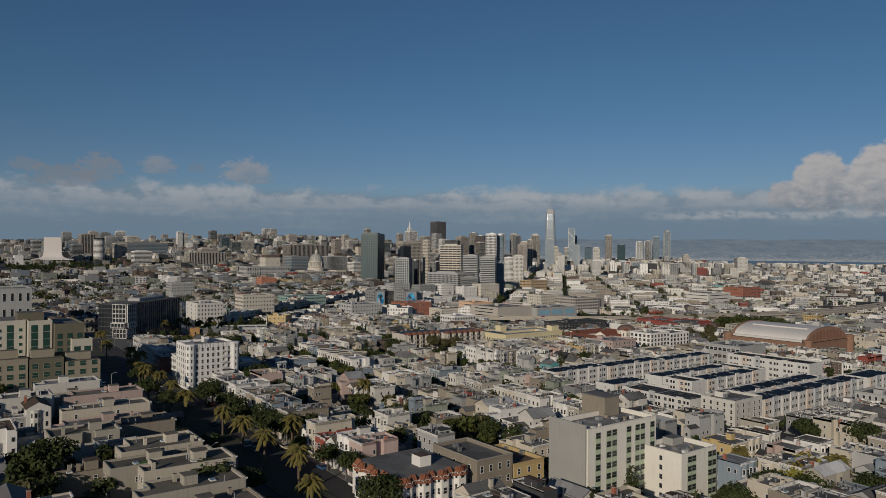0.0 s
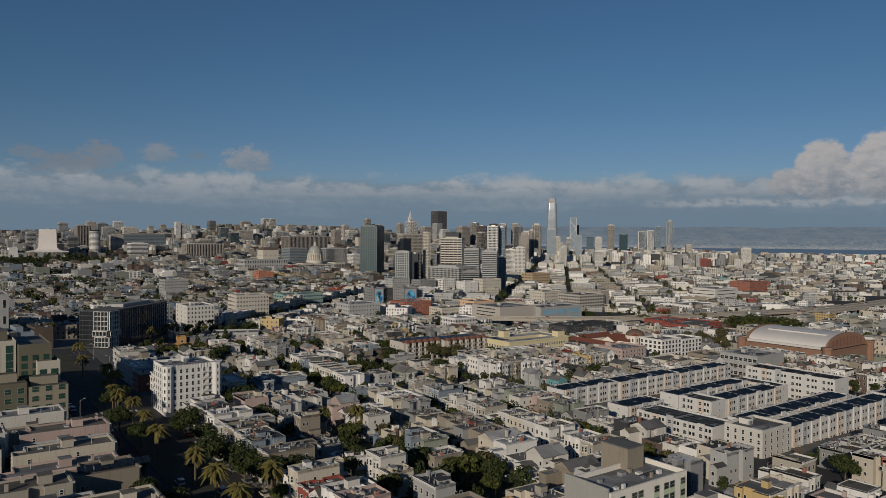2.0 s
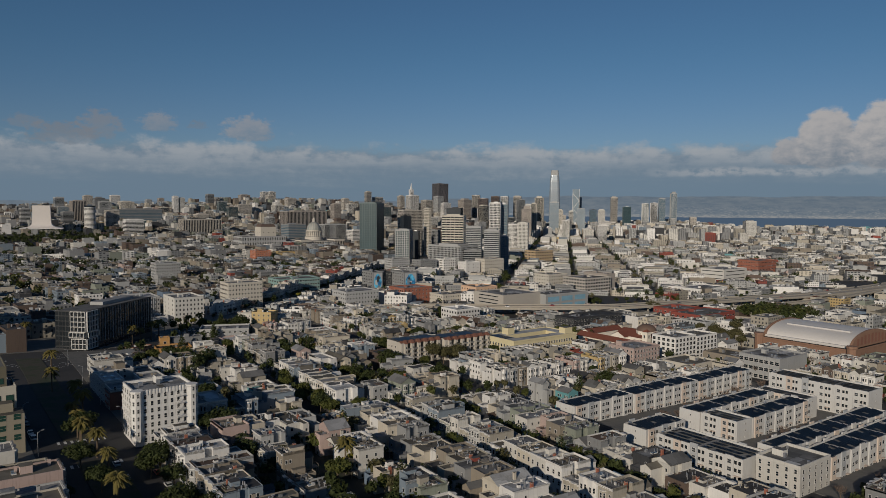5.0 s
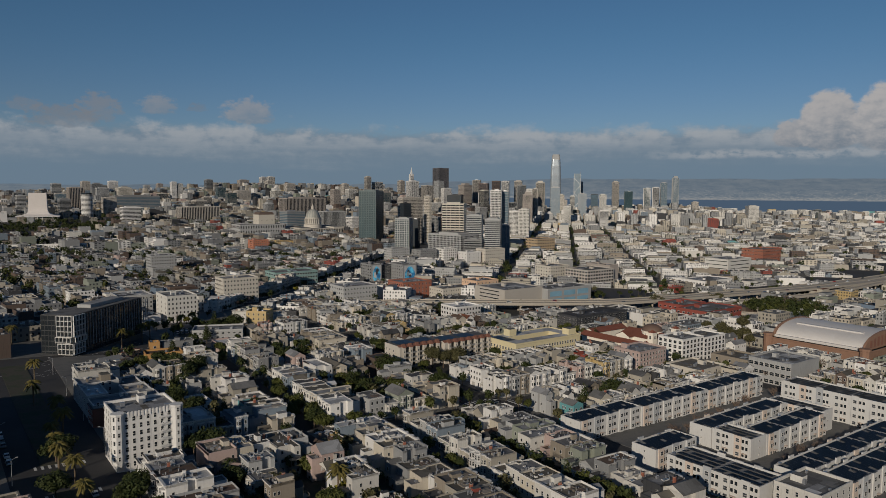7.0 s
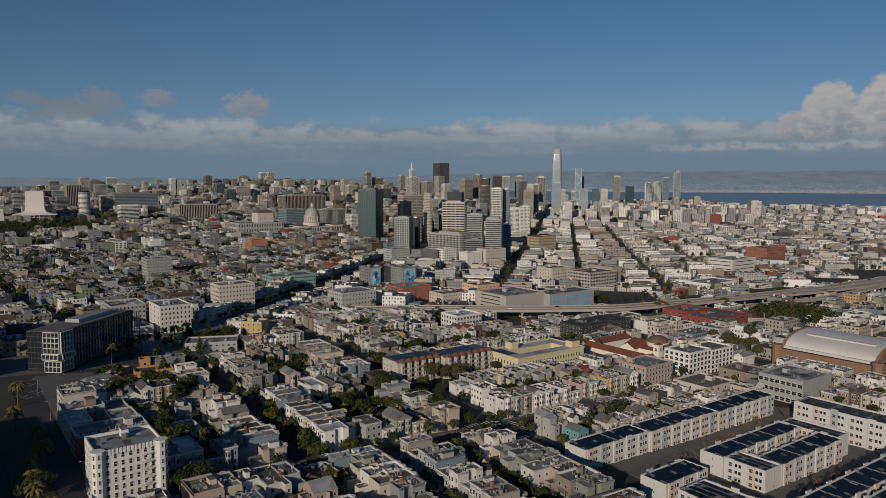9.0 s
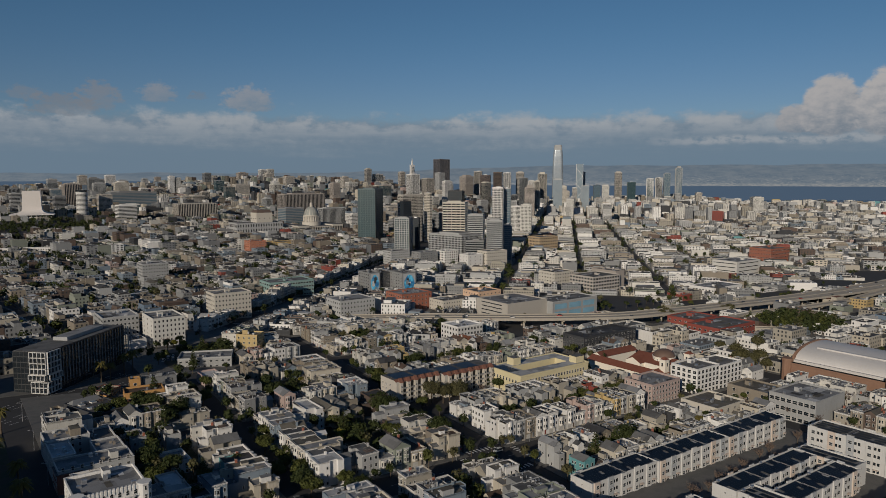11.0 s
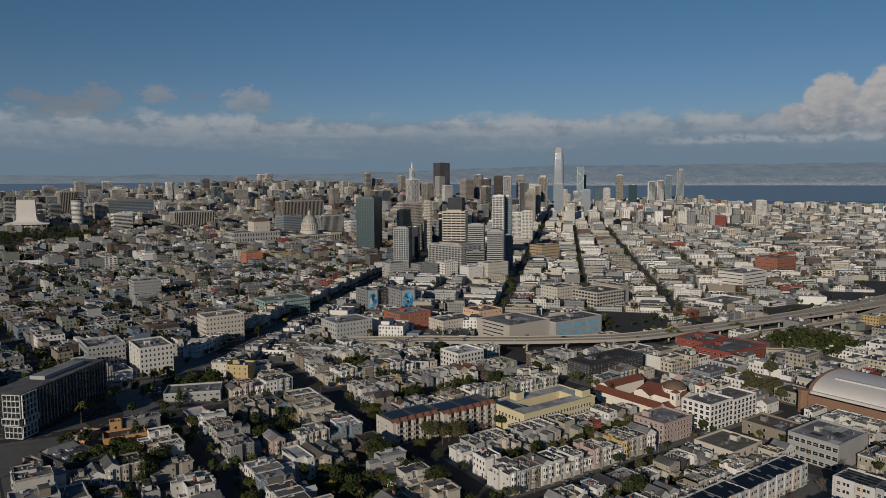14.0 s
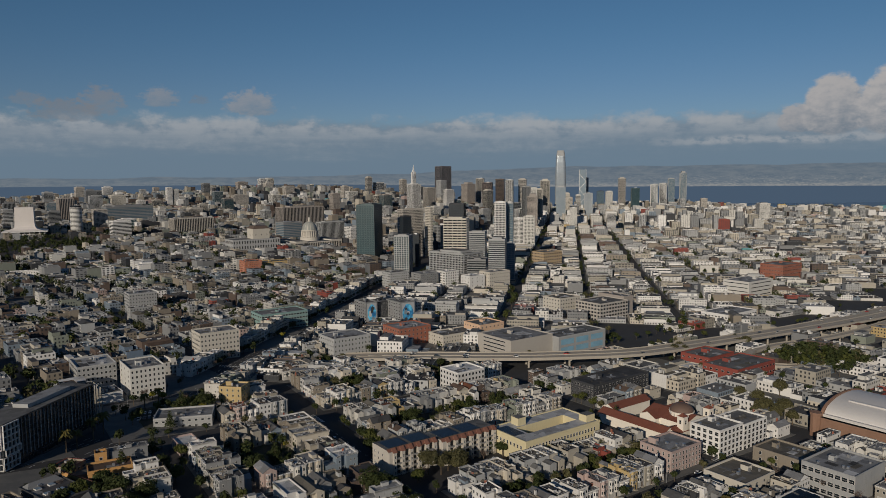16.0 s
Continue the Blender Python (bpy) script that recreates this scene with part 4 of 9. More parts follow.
city_tower("office_building", "pale stone building with ranks of windows", 614, 907, 38, 28, SG, 86, "punch", W_OFF, GLASS, 3.6, 3.4, 3.0)
city_tower("office_tower", "dark green glass block behind a cream tower", 384, 904, 44, 34, SG, 124, "glass", W_DARK, GLASS_DARK, 3.8, 2.6, 0.0)
city_tower("apartment_tower", "narrow white and grey slab tower", 614, 947, 26, 24, SG, 81, "grid", W_WHITE, GLASS, 3.4, 3.0, 0.0)
city_tower("apartment_building", "deep blue glass slab behind a grey block", 121, 687, 16, 14, SG, 78, "glass", W_DARK, GLASS_DARK, 3.6, 2.4, 0.0)
# financial district
city_tower("office_tower", "tall dark grey-brown granite tower", 1443, 2422, 62, 50, NG, 244, "ribs", W_STONE, GLASS, 3.9, 3.4, 0.0)
city_tower("hotel_tower", "white ribbed hotel tower", 716, 1588, 34, 30, NG, 166, "ribs", W_WHITE, GLASS, 3.4, 3.0, 3.0)
city_tower("hotel_tower", "beige ribbed tower", 873, 1723, 34, 30, NG, 152, "ribs", W_BEIGE, GLASS, 3.4, 3.0, 0.0)
city_tower("office_tower", "tan stepped stone tower", 1357, 2111, 50, 40, NG, 160, "punch", W_TAN, GLASS, 3.8, 3.2, 7.0)
city_tower("office_tower", "slim beige tower", 1492, 2195, 36, 36, SG, 184, "ribs", W_BEIGE, GLASS, 3.8, 3.0, 0.0)
city_tower("office_tower", "reddish-brown office tower", 1360, 1980, 50, 40, SG, 166, "ribs", mat("brown_precast", (0.155, 0.115, 0.10), 0.7), GLASS, 3.8, 3.0, 0.0)
city_tower("office_tower", "dark bronze office tower", 1597, 2173, 54, 40, SG, 180, "bands", W_BROWN, GLASS, 3.8, 3.0, 0.0)
city_tower("office_tower", "white slab tower", 1498, 1994, 30, 34, SG, 177, "ribs", W_WHITE, GLASS, 3.8, 3.0, 0.0)
city_tower("office_tower", "beige tower with a flat top", 1609, 2029, 40, 36, SG, 179, "bands", W_BEIGE, GLASS, 3.8, 3.0, 4.0)
city_tower("office_tower", "pale tower with window bands", 1511, 1848, 38, 36, SG, 140, "punch", W_OFF, GLASS, 3.8, 3.2, 4.0)
city_tower("office_tower", "cream tower with a stepped top", 1649, 1923, 54, 40, SG, 172, "ribs", W_CREAM, GLASS, 3.8, 3.2, 8.0)
city_tower("office_tower", "tan tower with a rounded crown", 1380, 1557, 40, 36, SG, 148, "glass", W_PALE, GLASS_PALE, 3.6, 2.6, 4.0)
city_tower("office_tower", "old stone tower with setbacks", 1029, 1340, 42, 34, SG, 122, "punch", W_TAN, GLASS, 3.6, 3.0, 9.0)
city_tower("office_tower", "dark glass tower", 2251, 2238, 28, 30, SG, 184, "glass", W_DARK, GLASS_BLUE, 4.0, 3.0, 0.0)
city_tower("office_tower", "blank pale grey slab tower", 1453, 1481, 32, 30, SG, 124, "ribs", W_PALE, GLASS_PALE, 3.8, 3.6, 0.0)
city_tower("office_tower", "dark blue glass tower", 2080, 1981, 34, 34, SG, 118, "glass", W_DARK, GLASS_BLUE, 4.0, 3.0, 0.0)
city_tower("office_tower", "pale stone tower", 2032, 1884, 36, 34, SG, 116, "punch", W_OFF, GLASS, 3.8, 3.2, 5.0)
city_tower("apartment_tower", "tall beige apartment tower", 2147, 1904, 34, 34, SG, 180, "bands", W_BEIGE, GLASS, 3.4, 3.0, 5.0)
city_tower("office_tower", "broad teal glass tower", 2110, 1792, 54, 36, SG, 133, "glass", W_TEALFRAME, GLASS_TEAL, 4.0, 3.2, 0.0)
city_tower("apartment_tower", "white and dark glass apartment tower", 2243, 1786, 32, 30, SG, 150, "ribs", W_WHITE, GLASS_TEAL, 3.4, 5.0, 0.0)
city_tower("apartment_tower", "white vertical-striped apartment tower", 2308, 1784, 34, 30, SG, 154, "ribs", W_WHITE, GLASS, 3.4, 5.0, 0.0)
city_tower("apartment_tower", "grey-green glass apartment tower", 2371, 1783, 28, 30, SG, 177, "glass", W_PALE, GLASS_BLUE, 3.4, 2.6, 2.0)
city_tower("apartment_tower", "slim tall hill-top tower with a pale crown", 2475, 1790, 30, 30, SG, 204, "ribs", W_PALE, GLASS_BLUE, 3.4, 4.6, 9.0)
city_tower("apartment_tower", "mid-rise beige tower", 2212, 1491, 28, 28, SG, 86, "punch", W_BEIGE, GLASS, 3.4, 3.0, 3.0)
city_tower("apartment_building", "broad white mid-rise near the bay", 2083, 1134, 60, 40, SG, 76, "punch", W_OFF, GLASS, 3.4, 3.2, 3.0)
city_tower("apartment_tower", "striped dark and white mid-rise", 1209, 1155, 28, 28, SG, 69, "bands", W_WHITE, GLASS, 3.6, 3.0, 0.0)
# hills in the north
city_tower("apartment_tower", "beige hill-top apartment tower", 707, 2060, 25, 25, NG, 158, "punch", W_BEIGE, GLASS, 3.2, 3.0, 3.0)
city_tower("apartment_tower", "tan apartment tower", 534, 1812, 28, 26, NG, 135, "punch", W_TAN, GLASS, 3.2, 3.0, 3.0)
city_tower("apartment_tower", "pale apartment tower", -467, 1557, 20, 22, NG, 118, "bands", W_PALE, GLASS, 3.2, 3.0, 0.0)
city_tower("apartment_tower", "tall brown and cream apartment tower", -319, 1721, 36, 30, NG, 138, "ribs", W_TAN, GLASS, 3.1, 4.0, 2.0)
city_tower("apartment_tower", "grey apartment tower", -358, 1647, 26, 26, NG, 108, "bands", W_GREY, GLASS, 3.2, 3.0, 2.0)
city_tower("apartment_tower", "beige twin apartment tower", -269, 1540, 32, 23, NG, 112, "punch", W_BEIGE, GLASS, 3.2, 3.0, 2.0)
city_tower("hospital", "long blue glass medical building", -176, 1663, 122, 46, NG, 115, "bands", W_GREY, GLASS_BLUE, 4.0, 3.6, 3.0)
city_tower("apartment_tower", "broad cream apartment tower on the hill", -121, 2050, 44, 34, NG, 138, "punch", W_CREAM, GLASS, 3.2, 3.0, 3.0)
city_tower("apartment_tower", "stepped beige hill-top tower", -154, 2526, 30, 28, NG, 162, "punch", W_BEIGE, GLASS, 3.2, 3.0, 3.0)
city_tower("apartment_tower", "slim white hill-top tower", 72, 2167, 18, 20, NG, 160, "punch", W_WHITE, GLASS, 3.2, 3.0, 2.0)
city_tower("apartment_tower", "slim off-white hill-top tower", 95, 2171, 18, 20, NG, 154, "punch", W_OFF, GLASS, 3.2, 3.0, 2.0)
city_tower("apartment_tower", "dark grey round-cornered hill-top tower", 277, 2408, 26, 26, NG, 173, "bands", W_GREY, GLASS, 3.2, 3.0, 2.0)
city_tower("apartment_tower", "broad tan hill-top tower", 516, 2659, 46, 28, NG, 176, "punch", W_TAN, GLASS, 3.2, 3.0, 3.0)
city_tower("apartment_tower", "white hill-top tower", 560, 2534, 26, 26, NG, 189, "ribs", W_WHITE, GLASS, 3.2, 3.4, 2.0)
city_tower("hotel_tower", "white slab hotel on the hill", 628, 2615, 28, 26, NG, 192, "ribs", W_OFF, GLASS, 3.2, 3.0, 2.0)
city_tower("hotel_tower", "beige hill-top hotel", 541, 2217, 38, 28, NG, 159, "punch", W_BEIGE, GLASS, 3.2, 3.0, 2.0)
city_tower("apartment_tower", "pale hill-top tower", 82, 2581, 22, 22, NG, 150, "punch", W_PALE, GLASS, 3.2, 3.0, 2.0)
city_tower("apartment_tower", "tan hill-top tower", 154, 2666, 22, 22, NG, 157, "punch", W_TAN, GLASS, 3.2, 3.0, 2.0)
city_tower("apartment_building", "wide beige apartment block on the hill", 301, 2099, 54, 30, NG, 131, "punch", W_BEIGE, GLASS, 3.2, 3.0, 2.0)
city_tower("apartment_building", "white mid-rise apartment block", -265, 1327, 40, 26, NG, 92, "bands", W_WHITE, GLASS, 3.2, 3.0, 2.0)

# the rest of the downtown: office blocks and hill-side flats of all heights
tw = random.Random(77)
SPOTS = []
for k in range(420):
    zone = k % 3
    if zone == 0:
        x, y = market(tw.uniform(1900, 3150), tw.uniform(-620, 330))
        h = tw.choice((45, 60, 75, 90, 110, 130)) * tw.uniform(0.8, 1.1)
    elif zone == 1:
        x, y = market(tw.uniform(1050, 1900), tw.uniform(-330, 60))
        h = tw.choice((24, 30, 38, 46, 60)) * tw.uniform(0.85, 1.15)
    else:
        x, y = tw.uniform(-450, 1100), tw.uniform(1500, 2900)
        h = tw.choice((22, 26, 32, 40, 52)) * tw.uniform(0.85, 1.15)
    w, d = tw.uniform(20, 42), tw.uniform(18, 34)
    s, q = market_of(x, y)
    if abs(q) < 36 or 182 < q < 214 or not is_free(x, y, 16) or math.hypot(x + 675, y + 490) > 3700 or len(SPOTS) >= 120:
        continue
    kind = tw.choice(("punch", "punch", "ribs", "bands", "grid", "glass"))
    wall = tw.choice((W_WHITE, W_OFF, W_CREAM, W_BEIGE, W_PALE, W_PALE, W_GREY, W_TAN, W_DARK if kind == "glass" else W_BEIGE))
    word = {"punch": "with ranks of windows", "ribs": "with upright ribs", "bands": "with window bands", "grid": "with a gridded face", "glass": "with a glass skin"}[kind]
    tone = {W_WHITE: "white", W_OFF: "off-white", W_CREAM: "cream", W_BEIGE: "beige", W_PALE: "pale grey", W_GREY: "grey", W_TAN: "tan", W_DARK: "dark"}[wall]
    SPOTS.append((x, y))
    office("office_building" if zone < 2 else "apartment_building", "%s %s %s" % (tone, "office block" if zone < 2 else "hillside apartment block", word), x, y, w, d, SG if q > -60 and zone < 2 else NG, land(x, y) + h, kind, wall, tw.choice((GLASS, GLASS, GLASS_BLUE, GLASS_TEAL)) if kind == "glass" else GLASS, 3.6, 3.2, tw.choice((0.0, 2.5, 4.0)), group="city blocks")

# ---------------------------------------------------------------- buildings that stand out
def mid_rise(name, label, category, x0, x1, y0, y1, top, wall, storeys, cols, win=(1.3, 1.6), roof=None, angle=0.0, singly=False, bands=None, sash=None, parapet=0.9, group="", ground=None, hatch=True, trim=None, skip=()):
    """A block of flats or offices on a rectangle. cols: windows across the south, east, north and west sides."""
    cx, cy, w, d = (x0 + x1) / 2, (y0 + y1) / 2, x1 - x0, y1 - y0
    z = min(land(x0, y0), land(x1, y0), land(x0, y1), land(x1, y1)) if ground is None else ground
    h = top - z
    roof, trim = roof or ROOF[0], trim or wall
    keep_out(cx, cy, w, d, angle)
    root = thing(name, label, category, Matrix.Translation((cx, cy, z)) @ Matrix.Rotation(angle, 4, "Z"), group)
    hw, hd = w / 2, d / 2
    body = Geo()
    body.box(-hw, hw, -hd, hd, -4, h - parapet, wall, roof)
    t = 0.35
    part("wall", body, root)
    part("parapet", Geo().ring(-hw, hw, -hd, hd, t, h - parapet, h, wall).ring(-hw - 0.12, hw + 0.12, -hd - 0.12, hd + 0.12, t + 0.12, h, h + 0.14, trim), root)
    r = random.Random(int(cx * 3 + cy * 5))
    if hatch:
        px, py, up = r.uniform(-0.7, 0.3) * hw, r.uniform(-0.4, 0.4) * hd, r.uniform(1.2, 2.2)
        p = Geo().box(px, px + min(w * 0.22, r.uniform(2.2, 4.5)), py, py + min(d * 0.26, r.uniform(2.4, 6.0)), h - parapet, h + up, wall, roof)
        p.box(px - 0.15, px + 1.2, py - 0.9, py - 0.02, h - parapet, h + up * 0.45, STEEL)
        part("stair_penthouse", p, root)
    felt = Geo()
    for _ in range(min(6, int(w * d / 90))):          # newer sheets of roofing felt
        px, py = r.uniform(-0.9, 0.4) * hw, r.uniform(-0.9, 0.4) * hd
        felt.box(px, min(px + r.uniform(2, w * 0.3), hw - 0.5), py, min(py + r.uniform(2, d * 0.3), hd - 0.5), h - parapet, h - parapet + r.uniform(0.03, 0.09), r.choice(ROOF[:5]))
    if felt.f:
        tagged(part("roof_felt", felt, root), kind="stuff")
    for _ in range(min(5, max(2, int(w * d / 130)))):
        px, py, s = r.uniform(-0.85, 0.75) * hw, r.uniform(-0.85, 0.75) * hd, r.uniform(0.8, 1.9)
        part("roof_unit", Geo().box(px, px + s, py, py + s * 0.8, h - parapet, h - parapet + r.uniform(0.7, 1.5), STEEL if r.random() < 0.6 else roof), root)
    sh = (h - parapet) / storeys
    wins = Geo()
    for side, (ang, L, ox, oy) in enumerate(((0.0, w, -hw, -hd), (math.pi / 2, d, hw, -hd), (math.pi, w, hw, hd), (-math.pi / 2, d, -hw, hd))):
        n = cols[side]
        c, s = math.cos(ang), math.sin(ang)
        for k in range(storeys):
            for i in range(n):
                if (side, i) in skip:
                    continue
                u = (i + 0.5) * L / n
                zz = k * sh + (sh - win[1]) * 0.55
                px, py = ox + c * u, oy + s * u
                ww = min(win[0], L / n * 0.9)
                if singly and side in (0, 3):
                    part("window", window_mesh(ww, win[1], None, sash), root, m=Matrix.Translation((px, py, zz)) @ Matrix.Rotation(ang, 4, "Z"))
                else:
                    put_window(wins, px, py, zz, ang, ww, win[1], sash)
    if wins.f:
        tagged(part("windows", wins, root), kind="stuff")
    if bands:
        for k in range(1, storeys):
            part("string_course", Geo().box(-hw - 0.1, hw + 0.1, -hd - 0.1, hd + 0.1, k * sh - 0.12, k * sh + 0.12, bands, bottom=True), root)
    return root, h


def turret(root, x, y, h, wall, roofm, storeys, r=2.2, face=-math.pi / 2):
    """An eight-sided corner bay with windows all the way up."""
    g = Geo()
    a0 = math.pi / 8
    g.turn([circle(r * 0.82, 8, 1.0, x, y, a0), circle(r, 8, 3.2, x, y, a0), circle(r, 8, h - 0.5, x, y, a0), circle(r * 1.1, 8, h - 0.3, x, y, a0), circle(r * 1.1, 8, h + 0.35, x, y, a0)], wall)
    bay = part("corner_bay", g, root)
    sh = h / storeys
    for k in range(1, storeys):
        for i in range(8):
            a = 2 * math.pi * i / 8
            if math.cos(a - face) > 0.3:
                ri = r * math.cos(math.pi / 8)
                part("window", window_mesh(0.8, 1.6), bay, m=Matrix.Translation((x + ri * math.cos(a), y + ri * math.sin(a), k * sh + 0.7)) @ Matrix.Rotation(a + math.pi / 2, 4, "Z"))


# white seven-storey apartment house with corner bays
def white_house():
    root, h = mid_rise("apartment_house", "white seven-storey apartment house with corner bays and fire escape", "apartment building", -622, -600.5, -228, -209, 57.6, W_WHITE, 7, (9, 3, 7, 6), (1.15, 1.75), ROOF[1], singly=True, ground=37.8)
    turret(root, -10, -8.8, h, W_WHITE, ROOF[1], 7, face=-2.4)
    turret(root, 10, -8.8, h, W_WHITE, ROOF[1], 7, face=-0.9)
    for i in range(14):        # merlons along the front parapet
        part("merlon", Geo().box(-8 + i * 1.2, -7.4 + i * 1.2, -9.75, -9.3, h - 1.6, h + 0.4, W_WHITE), root)
    esc = Geo()
    sh = (h - 0.9) / 7
    for k in range(1, 7):
        z = k * sh + 0.2
        esc.box(3.4, 7.0, -10.7, -9.52, z, z + 0.06, W_WHITE, bottom=True)
        for x in (3.4, 5.2, 6.95):
            esc.box(x, x + 0.05, -10.7, -10.65, z, z + 1.0, W_WHITE)
        esc.box(3.4, 7.0, -10.7, -10.65, z + 0.95, z + 1.0, W_WHITE, bottom=True)
        if k < 6:
            esc.add([(3.6, -10.5, z + 0.05), (4.1, -10.5, z + 0.05), (6.5, -10.5, z + sh), (6.0, -10.5, z + sh)], [(0, 1, 2, 3)], W_WHITE)
    part("fire_escape", esc, root, "white iron fire escape")


def cream_blocks():
    grey = mat("grey_plaster", (0.27, 0.27, 0.255), 0.85, var=0.12, streak=0.15)
    ivory = mat("ivory_plaster", (0.61, 0.585, 0.53), 0.8, var=0.08, streak=0.12)
    green = mat("pale_green_panel", (0.36, 0.42, 0.30), 0.7, var=0.1)
    dk = mat("dark_green_glass", (0.02, 0.03, 0.02), 0.1, var=0.2)
    for lab, x0, x1, y0, y1, top, st, n, band in (("ivory eight-storey block with green window strips and a grey side wall", -580, -552, -424, -411, 54.6, 8, 8, True), ("lower ivory apartment block beside a taller one", -557, -541, -436, -423, 47.2, 6, 5, False)):
        root, h = mid_rise("apartment_block", lab, "apartment building", x0, x1, y0, y1, top, ivory, st, (0, 2, 4, 1 if not band else 0), (1.1, 1.5), ROOF[1], ground=31.0, parapet=1.1, hatch=False)
        w, d = x1 - x0, y1 - y0
        sh = (h - 1.1) / st
        pos = (-0.36, -0.21, -0.13, 0.08, 0.21, 0.29, 0.44) if band else (-0.28, -0.16, 0.30, 0.42)
        for px in pos:
            x = px * w
            part("window_strip", Geo().box(x - 1.05, x + 1.05, -d / 2 - 0.05, -d / 2 + 0.02, 2.0, h - 2.2, green, bottom=True), root, "pale green panels between windows")
            for k in range(st):
                part("window", window_mesh(1.9, 1.6, dk, PAINT[5]), root, m=Matrix.Translation((x, -d / 2 - 0.05, k * sh + 1.0)))
        rr = random.Random(int(w))
        for _ in range(7):
            px, py, q = rr.uniform(-0.4, 0.36) * w, rr.uniform(-0.36, 0.3) * d, rr.uniform(0.6, 1.6)
            part("roof_unit", Geo().box(px, px + q, py, py + q * rr.uniform(0.6, 1.6), h - 1.1, h - 1.1 + rr.uniform(0.4, 1.3), rr.choice((STEEL, TRIM, PAINT[9]))), root)
        if band:
            part("side_wall", Geo().box(-w / 2 - 0.5, -w / 2 - 0.02, -d / 2 + 0.4, d / 2 + 0.6, -4, h + 1.1, grey), root, "tall blank grey side wall")
            part("lift_tower", Geo().box(w * 0.16, w * 0.38, d * 0.3, d / 2 + 6, -4, h + 4.2, PAINT[9]).box(w * 0.16 - 0.1, w * 0.38 + 0.1, d * 0.3 - 0.1, d / 2 + 6.1, h + 4.2, h + 4.5, ROOF[0]), root, "drab tan lift tower")
        else:
            part("plant_screen", Geo().box(w * 0.05, w * 0.35, d * 0.2, d / 2 - 0.5, h - 1.1, h + 0.9, grey, ROOF[1]), root, "grey plant room")


# garden flats with solar roofs
VG_WALL = mat("pale_stucco", (0.49, 0.487, 0.475), 0.8, var=0.1, scale=0.25, streak=0.2)
VG_GLASS = mat("flat_window_glass", (0.055, 0.062, 0.07), 0.15, var=0.5, scale=0.8, spec=0.5)
VG_GREY = mat("grey_stucco", (0.33, 0.345, 0.36), 0.8, var=0.1, streak=0.15)
VG_TINT = mat("peach_stucco", (0.50, 0.42, 0.36), 0.8, var=0.1, streak=0.1)


